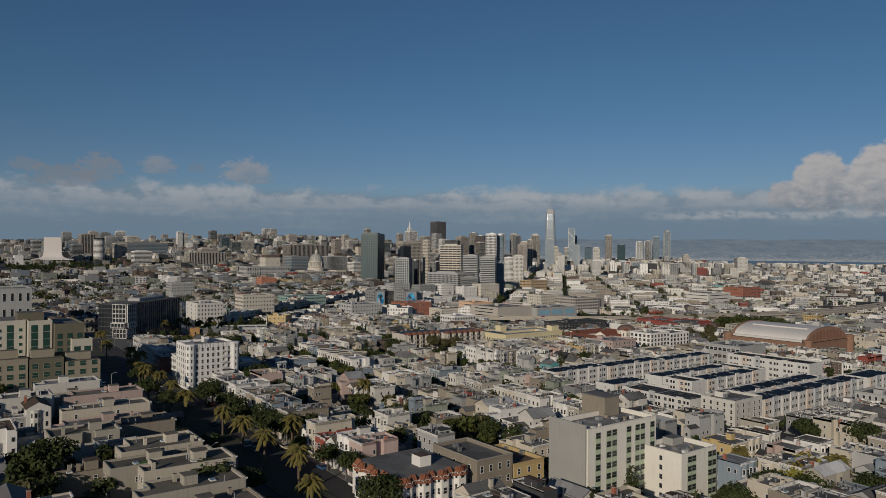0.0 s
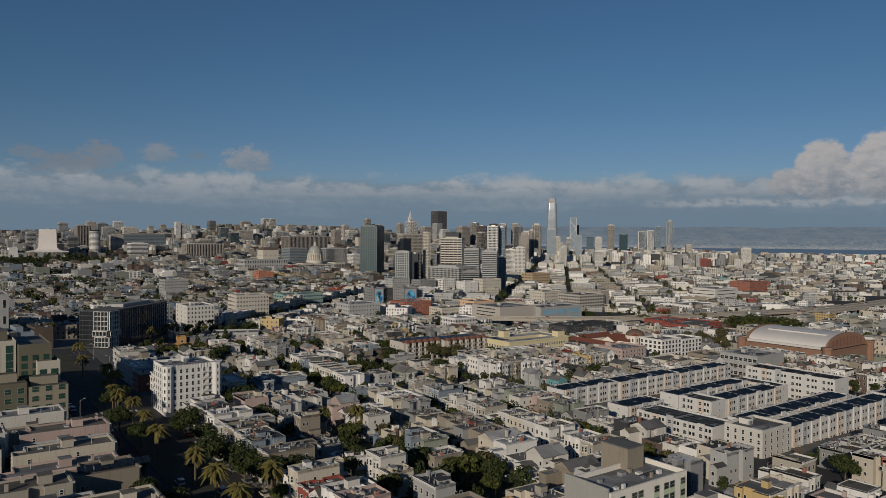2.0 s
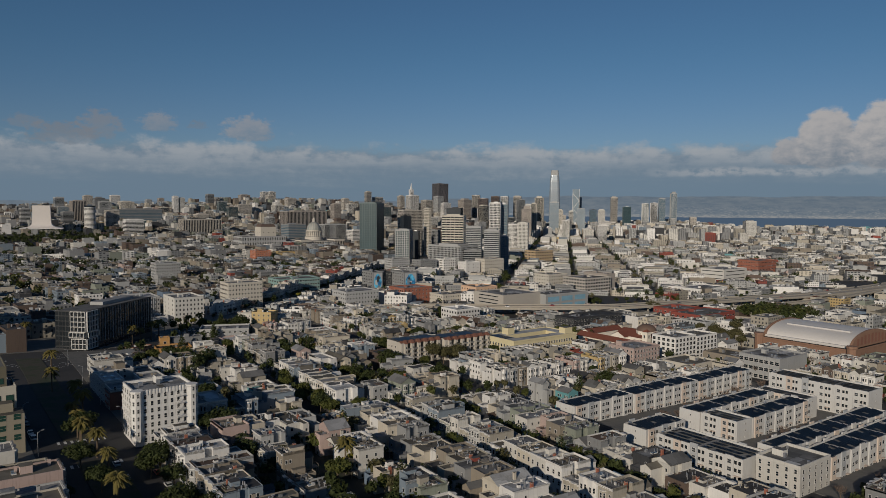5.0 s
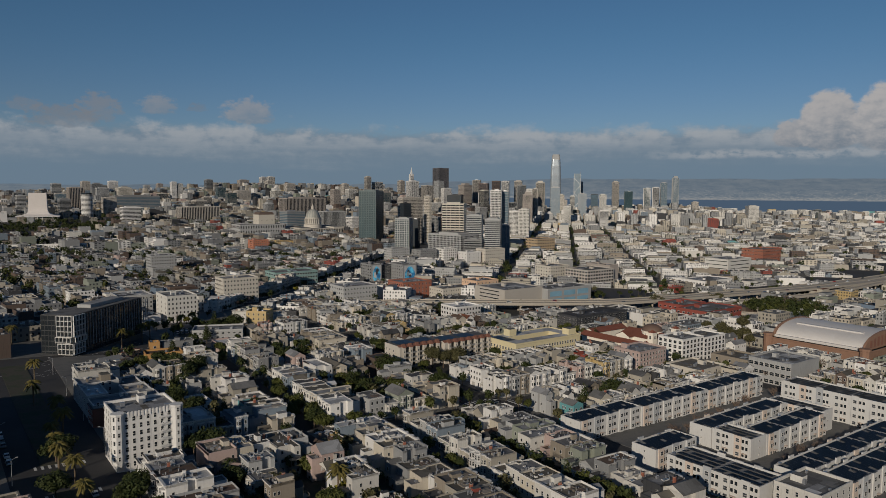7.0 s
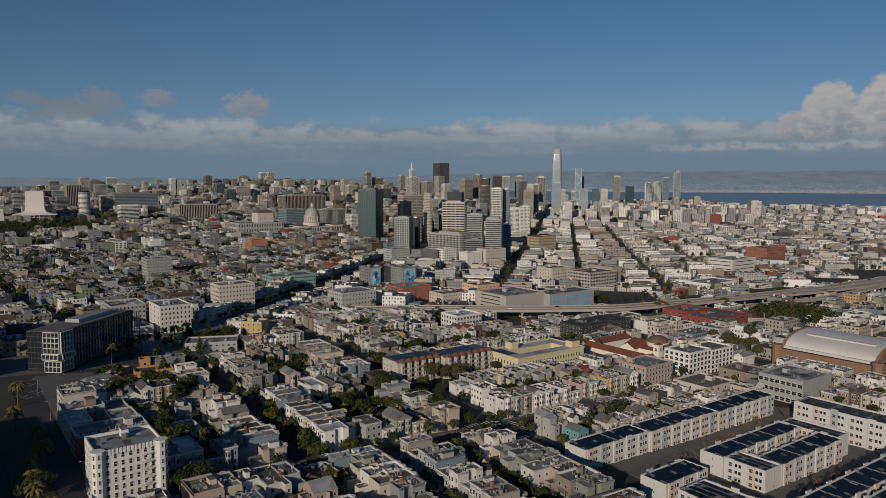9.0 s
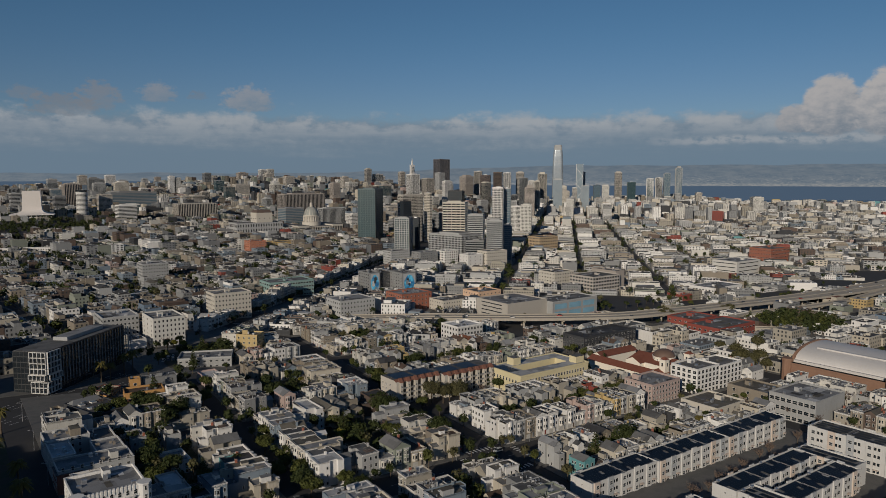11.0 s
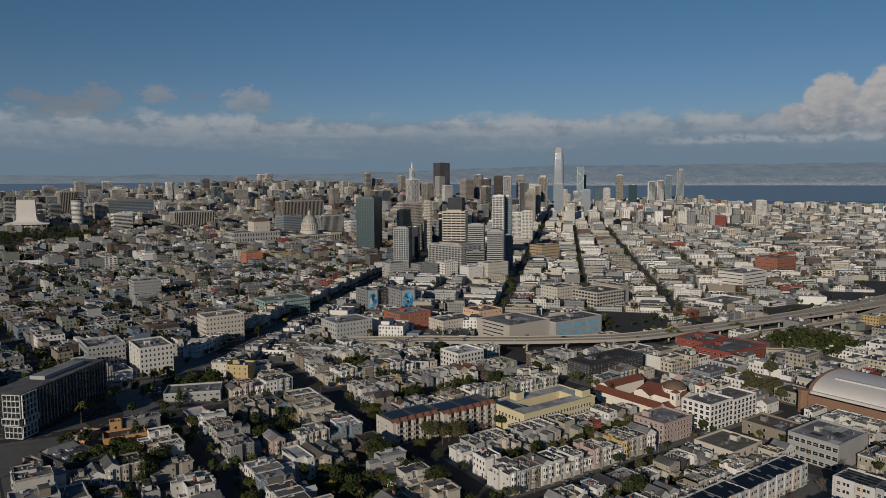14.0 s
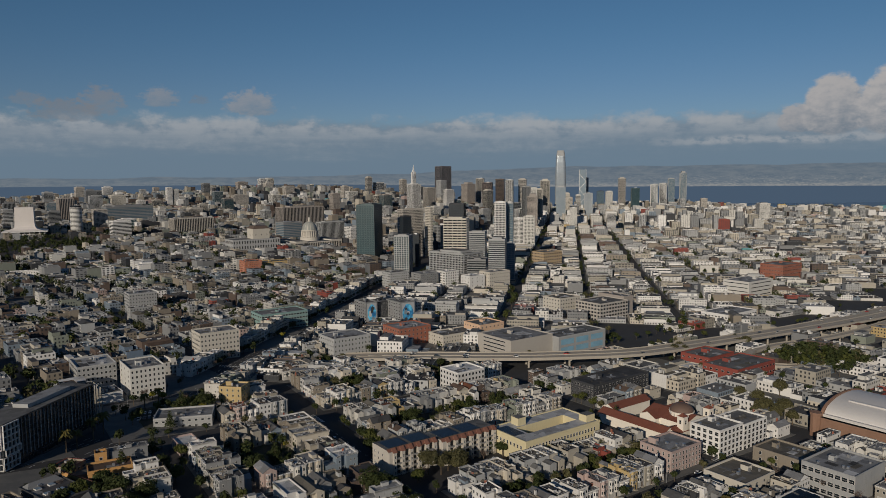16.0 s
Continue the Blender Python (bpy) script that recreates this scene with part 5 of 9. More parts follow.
def flats(x0, x1, y0, y1, top, along="x", storeys=3, panels=True):
    """A row of three-storey flats with stepped fronts, tower bays and solar panels on the roof."""
    cx, cy, w, d = (x0 + x1) / 2, (y0 + y1) / 2, x1 - x0, y1 - y0
    z = min(land(x0, cy), land(x1, cy)) + 0.1
    h = top - z
    keep_out(cx, cy, w, d)
    root = thing("garden_flats", "pale stuccoed %s-storey flats with dark solar panels on the flat roof" % ("three" if storeys == 3 else "four"), "apartment building", Matrix.Translation((cx, cy, z)), "garden flats")
    hw, hd = w / 2, d / 2
    body = Geo().box(-hw, hw, -hd, hd, -4, h - 0.7, VG_WALL, ROOF[1])
    part("wall", body, root)
    part("parapet", Geo().ring(-hw, hw, -hd, hd, 0.3, h - 0.7, h, VG_WALL), root)
    sh = (h - 0.7) / storeys
    L, dep = (w, d) if along == "x" else (d, w)
    n = max(2, int(L / 7.2))
    wins = Geo()
    turn = 0.0 if along == "x" else math.pi / 2
    for side in (0, 1):
        a = turn + side * math.pi
        R = Matrix.Rotation(a, 4, "Z")
        for i in range(n):
            u = -L / 2 + (i + 0.5) * L / n
            # a tower bay for each flat, some of them tinted
            bw = 3.2
            g = Geo().box(u - 2.9, u - 2.9 + bw, -dep / 2 - 0.45, -dep / 2 + 0.1, -2, h + (0.12, 0.5, 0.12, 0.9)[(i * 5 + side) % 4], (VG_TINT, VG_WALL, VG_GREY, VG_WALL, VG_WALL)[(i * 7 + side * 3) % 5], ROOF[1])
            part("tower_bay", g, root, m=R)
            for k in range(storeys):
                wx, wy = (R @ Vector((u - 2.9 + bw / 2, -dep / 2 - 0.45, 0))).xy
                if side == (0 if along == "x" else 1):
                    part("window", window_mesh(1.7, 1.7, VG_GLASS), root, m=R @ Matrix.Translation((u - 2.9 + bw / 2, -dep / 2 - 0.45, k * sh + 0.95)))
                else:
                    put_window(wins, wx, wy, k * sh + 0.95, a, 1.2, 1.4)
                for du in (0.9, 2.5):
                    wx, wy = (R @ Vector((u + du, -dep / 2, 0))).xy
                    put_window(wins, wx, wy, k * sh + 0.95, a, 1.3, 1.6)
            wx, wy = u + 1.7, -dep / 2
            porch = Geo().box(wx - 1.0, wx + 1.0, wy - 0.9, wy + 0.1, -2, 0.25, WALKWAY).box(wx - 1.1, wx + 1.1, wy - 1.1, wy + 0.1, 2.5, 2.7, VG_TINT, bottom=True)
            if side == (0 if along == "x" else 1):
                part("porch", porch, root, m=R)
    for s, a in ((-1, -math.pi / 2), (1, math.pi / 2)):
        R = Matrix.Rotation(turn + a, 4, "Z")
        for k in range(storeys):
            part("window", window_mesh(0.7, 0.9), root, m=R @ Matrix.Translation((0.5, -L / 2, k * sh + 1.3)))
    tagged(part("small_windows", wins, root), kind="stuff")
    if panels:
        m = max(1, int(L / 16))
        for i in range(m):
            u0, u1 = -L / 2 + i * L / m + 0.7, -L / 2 + (i + 1) * L / m - 0.5
            a0, a1 = -dep / 2 + 1.0, dep / 2 - 1.0
            g = Geo()
            nu, nv = max(1, int((u1 - u0) / 1.7)), max(1, int((a1 - a0) / 3.0))
            for p in range(nu):
                for q in range(nv):
                    if (p * 5 + q * 3 + i) % 11 == 0:
                        continue
                    xa, xb = u0 + p * (u1 - u0) / nu + 0.04, u0 + (p + 1) * (u1 - u0) / nu - 0.04
                    ya, yb = a0 + q * (a1 - a0) / nv + 0.12, a0 + (q + 1) * (a1 - a0) / nv - 0.12
                    g.add([(xa, ya, h - 0.45), (xb, ya, h - 0.45), (xb, yb, h - 0.1), (xa, yb, h - 0.1)], [(0, 1, 2, 3), (3, 2, 1, 0)], SOLAR)
            for p in (u0 + 0.4, u1 - 0.4):
                g.box(p - 0.05, p + 0.05, a0, a1, h - 0.7, h - 0.35, STEEL)
            tagged(part("solar_roof", g, root, "dark blue solar panels on racks", m=Matrix.Rotation(turn, 4, "Z")), kind="stuff")
    for i in range(2):
        part("roof_unit", Geo().box(-hw + 2 + i * w * 0.5, -hw + 3.2 + i * w * 0.5, hd - 1.4, hd - 0.5, h - 0.7, h + 0.5, STEEL), root)


def garden_flats():
    for x0, x1, y0, y1, top in ((-449, -409, -283, -271.5, 37.0), (-408, -357, -283.5, -271.5, 36.4), (-356, -305, -283, -271, 35.4), (-450, -424, -323, -311.5, 36.8),
                                (-407, -345, -318.5, -308, 35.8), (-395, -345, -336.5, -325.5, 35.6), (-425, -336, -367, -356, 36.0), (-420, -323, -381, -370, 36.0), (-317, -286, -381, -368, 35.4)):
        flats(x0, x1, y0, y1, top)
    flats(-450, -434, -365, -328, 36.8, "y")
    flats(-407, -395.5, -336.5, -319, 36.0, "y")
    flats(-344.5, -334, -334, -308, 35.4, "y")
    flats(-319, -304, -351, -301, 38.8, "y", 4)


def armory():
    """A drill hall: brick walls, a great pale vault, arched ends with tall windows, corner turrets."""
    x0, x1, y0, y1 = -193, -128, -287, -223
    cx, cy, w, d = (x0 + x1) / 2, (y0 + y1) / 2, x1 - x0, y1 - y0
    z = 21.0
    keep_out(cx, cy, w + 6, d)
    root = thing("drill_hall", "brown brick armoury drill hall under a pale barrel-vaulted metal roof", "armoury", Matrix.Translation((cx, cy, z)))
    hw, hd, eave = w / 2, d / 2, 13.0
    part("wall", Geo().box(-hw, hw, -hd, hd, -4, eave, BRICK_BROWN), root)
    part("cornice", Geo().box(-hw - 0.5, hw + 0.5, -hd - 0.5, hd + 0.5, eave - 1.0, eave, BRICK_BROWN, ROOF[0], bottom=True), root)
    vault = mat("pale_metal_roof", (0.52, 0.50, 0.48), 0.5, var=0.1, scale=0.1, streak=0.08)
    rise, n = 9.0, 24
    ring = []
    for i in range(n + 1):
        a = math.pi * i / n
        ring.append((-(hw - 4.5) * math.cos(a), eave + 1.0 + rise * math.sin(a)))
    g = Geo()
    ye = hd - 3.0
    v = [(x, -ye, zz) for x, zz in ring] + [(x, ye, zz) for x, zz in ring]
    g.add(v, [(i + 1, i, n + 1 + i, n + 2 + i) for i in range(n)], vault)
    part("vault", g, root, "pale grey barrel vault", smooth=True)
    part("roof_walk", Geo().box(-(hw - 4.5) * 0.5 - 1.4, -(hw - 4.5) * 0.5 + 1.4, -ye + 6, ye - 8, eave + 7.6, eave + 9.4, vault), root, "raised roof strip")
    part("kerb", Geo().box(-hw + 2.5, -hw + 4.7, -ye, ye, eave, eave + 1.6, vault), root)
    part("kerb", Geo().box(hw - 4.7, hw - 2.5, -ye, ye, eave, eave + 1.6, vault), root)
    for sgn, nm in ((-1, "end_gable"), (1, "end_gable")):
        k = 1.06
        pts = [(x * k, (zz - eave) * k + eave) for x, zz in ring]
        vv = [(x, sgn * (ye + 0.2), zz) for x, zz in pts] + [(x, sgn * (ye + 1.6), zz) for x, zz in pts]
        m = n + 1
        fs = [tuple(range(m)) if sgn > 0 else tuple(reversed(range(m))), tuple(range(m, 2 * m))[::-1] if sgn > 0 else tuple(range(m, 2 * m))] + [(i, i + 1, m + i + 1, m + i) for i in range(m - 1)]
        part("gable_base", Geo().box(-hw + 2.4, hw - 2.4, min(sgn * (ye + 0.15), sgn * (ye + 1.58)), max(sgn * (ye + 0.15), sgn * (ye + 1.58)), eave, eave + 1.4, BRICK_BROWN), root)
        gable = part(nm, Geo().add(vv, fs, BRICK_BROWN), root, "arched brick gable")
        for i in range(-4, 5):
            hh = rise * math.sqrt(max(0.1, 1 - (i * 5.2 / hw) ** 2)) - 2.5
            y = sgn * (ye + 1.66)
            part("tall_window", Geo().box(i * 5.2 - 1.5, i * 5.2 + 1.5, min(y, y + 0.06 * sgn), max(y, y + 0.06 * sgn), eave + 1.5, eave + 1.5 + hh, TERRA, bottom=True), gable)
    for i in range(7):
        y = -hd + 8 + i * 11
        for dy in (-0.9, 0.9):
            part("window", window_mesh(1.0, 1.8), root, m=Matrix.Translation((-hw, y + dy, 5.5)) @ Matrix.Rotation(-math.pi / 2, 4, "Z"))
    for sx in (-1, 1):
        for sy in (-1, 1):
            part("corner_turret", Geo().turn([circle(3.2, 10, -3, sx * hw, sy * hd), circle(3.2, 10, eave + 1.0, sx * hw, sy * hd), circle(3.6, 10, eave + 1.2, sx * hw, sy * hd), circle(3.6, 10, eave + 2.6, sx * hw, sy * hd)], BRICK_BROWN), root)


def orange_row():
    """Two ranges of five-storey flats: beige piers with terracotta caps, dark glazed recesses and solar roofs."""
    buff = mat("buff_plaster", (0.43, 0.40, 0.355), 0.8, var=0.1, streak=0.12)
    z = 27.0
    for x0, x1, y0, y1, top, n in ((-443, -412.5, -131, -114, 42.8, 6), (-411.5, -374, -134.5, -117, 42.4, 7)):
        keep_out((x0 + x1) / 2, (y0 + y1) / 2, x1 - x0, y1 - y0)
        h, w, d = top - z, x1 - x0, y1 - y0
        hw, hd = w / 2, d / 2
        root = thing("apartment_block", "beige five-storey flats with terracotta-capped piers and solar panels", "apartment building", Matrix.Translation(((x0 + x1) / 2, (y0 + y1) / 2, z)), "flats with terracotta caps")
        part("wall", Geo().box(-hw, hw, -hd + 1.6, hd, -4, h - 1.5, buff, ROOF[0]), root)
        part("end_wall", Geo().box(-hw, -hw + 2.6, -hd - 0.2, -hd + 1.6, -4, h - 2.0, buff), root)
        part("glazing", Geo().box(-hw + 2.6, hw - 0.4, -hd + 1.2, -hd + 1.6, 0.5, h - 2.4, GLASS_DARK), root, "dark glazed recess behind the balconies")
        for i in range(n):
            u = -hw + (i + 0.62) * w / n
            pier = part("pier", Geo().box(u - 0.95, u + 0.95, -hd - 0.9, -hd + 1.6, -3, h - 2.2, buff), root)
            cap = Geo().add([(u - 1.2, -hd - 1.2, h - 2.4), (u + 1.2, -hd - 1.2, h - 2.4), (u + 1.2, -hd + 1.3, h - 0.3), (u - 1.2, -hd + 1.3, h - 0.3), (u - 1.2, -hd + 1.3, h - 2.4), (u + 1.2, -hd + 1.3, h - 2.4)],
                            [(0, 1, 2, 3), (0, 3, 4), (2, 1, 5), (1, 0, 4, 5)], TERRA)
            part("pier_cap", cap, pier, "terracotta tiled cap")
            for k in range(4):
                part("window", window_mesh(1.0, 1.5), pier, m=Matrix.Translation((u, -hd - 0.9, 1.8 + k * 2.8)))
                part("balcony", Geo().box(u + 0.95, u + w / n - 0.95 if i < n - 1 else hw, -hd - 0.5, -hd + 1.3, 0.9 + k * 2.8, 1.08 + k * 2.8, buff, bottom=True).box(u + 0.95, u + w / n - 0.95 if i < n - 1 else hw, -hd - 0.55, -hd - 0.45, 1.08 + k * 2.8, 1.95 + k * 2.8, PAINT[5], bottom=True), root)
        part("eaves", Geo().add([(-hw - 0.3, -hd - 0.2, h - 2.2), (hw + 0.3, -hd - 0.2, h - 2.2), (hw + 0.3, -hd + 2.6, h - 0.9), (-hw - 0.3, -hd + 2.6, h - 0.9)], [(0, 1, 2, 3)], TERRA), root, "terracotta tiled eaves")
        for i in range(int(w / 14)):
            g = Geo()
            for p in range(7):
                g.box(-hw + 2 + i * 14.4 + p * 1.7, -hw + 3.6 + i * 14.4 + p * 1.7, -hd + 4.2, hd - 2.5, h - 1.2, h - 1.1, SOLAR, bottom=True)
            g.box(-hw + 2, -hw + 13.8, 0, 0.1, h - 1.5, h - 1.2, STEEL) if i == 0 else None
            tagged(part("solar_roof", g, root, "dark solar panels on racks"), kind="stuff")
        for k in range(4):
            for v in (-2, 2.5, 6):
                part("window", window_mesh(1.1, 1.4), root, m=Matrix.Translation((-hw, v, 1.6 + k * 2.8)) @ Matrix.Rotation(-math.pi / 2, 4, "Z"))


def yellow_school():
    yel = mat("pale_yellow_stucco", (0.54, 0.475, 0.30), 0.8, var=0.08, streak=0.1)
    z, h = 25.5, 13.4
    x0, x1, y0, y1 = -374, -316, -159, -129
    keep_out((x0 + x1) / 2, (y0 + y1) / 2, x1 - x0, y1 - y0)
    root = thing("school", "pale yellow school building round a courtyard, with a grey roof", "school", Matrix.Translation((x0, y0, z)))
    w, d = x1 - x0, y1 - y0
    g = Geo()
    for a, b, c, e in ((0, w, 0, 10), (0, w, d - 9, d), (0, 11, 10, d - 9), (w - 9, w, 10, d - 9)):
        g.box(a, b, c, e, -4, h, yel, ROOF[2])
    part("wall", g, root)
    c = Geo()
    for a, b, p, q in ((-0.3, w + 0.3, -0.3, 0.4), (-0.3, w + 0.3, d - 0.4, d + 0.3), (-0.3, 0.4, 0.4, d - 0.4), (w - 0.4, w + 0.3, 0.4, d - 0.4)):
        c.box(a, b, p, q, h - 0.4, h + 0.6, yel, bottom=True)
    part("cornice", c, root)
    part("entrance_tower", Geo().box(w - 8, w - 1, 3, 9, h, h + 4, yel, ROOF[0]), root)
    part("stair_tower", Geo().box(14, 20, d - 8, d - 2, h, h + 4.5, yel, ROOF[0]), root)
    for i in range(22):
        for k in range(3):
            if k:
                part("window", window_mesh(1.3, 2.0), root, m=Matrix.Translation((3 + i * 2.4, 0, 1.4 + k * 3.7)))
    for i in range(10):
        part("window", window_mesh(1.3, 2.0), root, m=Matrix.Translation((0, 4 + i * 2.8, 8.5)) @ Matrix.Rotation(-math.pi / 2, 4, "Z"))
    g = Geo()
    for p in range(12):
        g.box(1.5, 9.0, 11 + p * 1.3, 12.1 + p * 1.3, h + 0.25, h + 0.33, SOLAR, bottom=True)
    g.box(2, 2.1, 11, 26.5, h, h + 0.25, STEEL).box(8, 8.1, 11, 26.5, h, h + 0.25, STEEL)
    part("solar_roof", g, root, "dark solar panels on racks")


def mission_church():
    """A mission-style church: red tile roofs, white walls, two bell towers and a low dome."""
    z = 24.0
    wall, tile = mat("white_plaster", (0.68, 0.63, 0.55), 0.8, var=0.08, streak=0.08), mat("red_roof_tiles", (0.17, 0.058, 0.036), 0.85, var=0.25, scale=1.0)
    keep_out(-260, -158, 56, 62)
    root = thing("church", "white mission-style church with red tile roofs and a low brown dome", "church", Matrix.Translation((-257, -160, z)))

    def wing(name, x0, x1, y0, y1, h, rise, along):
        g = Geo().box(x0, x1, y0, y1, -3, h, wall)
        o = 0.8
        if along == "x":
            m = (y0 + y1) / 2
            g.add([(x0 - o, y0 - o, h - 0.2), (x1 + o, y0 - o, h - 0.2), (x1 + o, y1 + o, h - 0.2), (x0 - o, y1 + o, h - 0.2), (x0 - o, m, h + rise), (x1 + o, m, h + rise)], [(0, 1, 5, 4), (2, 3, 4, 5)], tile)
            g.add([(x0, y0, h), (x0, y1, h), (x0, m, h + rise - 0.3), (x1, y0, h), (x1, y1, h), (x1, m, h + rise - 0.3)], [(1, 0, 2), (3, 4, 5)], wall)
        else:
            m = (x0 + x1) / 2
            g.add([(x0 - o, y0 - o, h - 0.2), (x0 - o, y1 + o, h - 0.2), (x1 + o, y1 + o, h - 0.2), (x1 + o, y0 - o, h - 0.2), (m, y0 - o, h + rise), (m, y1 + o, h + rise)], [(1, 0, 4, 5), (3, 2, 5, 4)], tile)
            g.add([(x0, y0, h), (x1, y0, h), (m, y0, h + rise - 0.3), (x0, y1, h), (x1, y1, h), (m, y1, h + rise - 0.3)], [(0, 1, 2), (4, 3, 5)], wall)
        part(name, g, root)

    wing("nave", -10, 12, -22, 8, 9, 3.6, "y")
    wing("transept", -14, 20, -4, 8, 8.5, 3.2, "x")
    wing("cloister_wing", -27, -17, -20, 30, 6.5, 2.6, "y")
    wing("rear_wing", -17, 19, 26, 36, 7, 2.6, "x")
    wing("side_wing", -20, -10, -24, -14, 6, 2.2, "x")
    dm = mat("brown_dome", (0.13, 0.085, 0.065), 0.7, var=0.15)
    drum = part("drum", Geo().turn([circle(7.2, 20, 6, 1, -12), circle(7.2, 20, 12.4, 1, -12), circle(7.7, 20, 12.5, 1, -12), circle(7.7, 20, 13, 1, -12)], wall), root)
    part("dome", Geo().turn([circle(7.2 * math.cos(a), 20, 13 + 4.6 * math.sin(a), 1, -12) for a in [i * 0.18 for i in range(9)]], dm), root, "low brown dome", smooth=True)
    for i in range(14):
        a = 2 * math.pi * i / 14
        part("window", window_mesh(0.9, 1.8), drum, m=Matrix.Translation((1 + 7.15 * math.cos(a), -12 + 7.15 * math.sin(a), 10)) @ Matrix.Rotation(a + math.pi / 2, 4, "Z"))
    for x, y in ((-12, -22), (14, -22)):
        t = part("bell_tower", Geo().box(x - 2.2, x + 2.2, y - 2.2, y + 2.2, -3, 14, wall).box(x - 2.6, x + 2.6, y - 2.6, y + 2.6, 14, 14.5, wall, bottom=True), root)
        part("tower_roof", Geo().turn([circle(3.2, 4, 14.5, x, y, math.pi / 4), circle(0.2, 4, 16.3, x, y, math.pi / 4)], tile), t)
        for a in range(4):
            part("belfry_opening", window_mesh(1.4, 2.4), t, m=Matrix.Translation((x + 2.2 * math.cos(a * math.pi / 2), y + 2.2 * math.sin(a * math.pi / 2), 10)) @ Matrix.Rotation(a * math.pi / 2 + math.pi / 2, 4, "Z"))


def city_hall():
    z = land(68, 1036)
    stone = mat("pale_granite", (0.46, 0.43, 0.38), 0.8, var=0.1, scale=0.1, streak=0.1)
    lead = mat("dome_lead", (0.26, 0.27, 0.25), 0.5, var=0.2, scale=0.1)
    keep_out(68, 1036, 118, 84, NG)
    root = thing("city_hall", "grey stone city hall with a tall ribbed dome and lantern", "city hall", Matrix.Translation((68, 1036, z)) @ Matrix.Rotation(NG, 4, "Z"))
    g, f = Geo(), Geo()
    facade(g, f, -58, 58, -40, 40, 0, 19, "ribs", 6, 4.4, stone, GLASS)
    g.box(-58, 58, -40, 40, 19, 21, stone, ROOF[0])
    for sx in (-1, 1):
        g.box(sx * 44 - 14, sx * 44 + 14, -42, 42, 19, 24, stone, ROOF[0])
    part("wall", g, root)
    tagged(part("colonnade", f, root), kind="stuff")
    part("base", Geo().turn([circle(21, 24, 20), circle(21, 24, 29), circle(17, 24, 30), circle(16, 24, 42), circle(18, 24, 42.4), circle(18, 24, 45)], stone), root)
    cols = Geo()
    for i in range(24):
        a = 2 * math.pi * i / 24
        cols.prism([p[:2] for p in circle(0.8, 6, 0, 18 * math.cos(a), 18 * math.sin(a))], 30, 42, stone)
    tagged(part("columns", cols, root), kind="stuff")
    part("dome", Geo().turn([circle(16.5 * math.cos(a), 24, 45 + 19 * math.sin(a)) for a in [i * 0.19 for i in range(8)]], lead), root, "ribbed lead-grey dome", smooth=True)
    ribs = Geo()
    for i in range(16):
        a = 2 * math.pi * i / 16
        for k in range(6):
            (r0, z0), (r1, z1) = [(16.7 * math.cos(q), 45 + 19.2 * math.sin(q)) for q in (k * 0.22, k * 0.22 + 0.22)]
            limb_quad = [(r0 * math.cos(a - 0.03), r0 * math.sin(a - 0.03), z0), (r0 * math.cos(a + 0.03), r0 * math.sin(a + 0.03), z0), (r1 * math.cos(a + 0.03), r1 * math.sin(a + 0.03), z1), (r1 * math.cos(a - 0.03), r1 * math.sin(a - 0.03), z1)]
            ribs.add(limb_quad, [(0, 1, 2, 3)], stone)
    tagged(part("dome_ribs", ribs, root), kind="stuff")
    part("lantern", Geo().turn([circle(3.2, 12, 62), circle(3.2, 12, 69), circle(3.6, 12, 69.3), circle(0.4, 12, 74), circle(0.2, 12, 78)], stone), root)


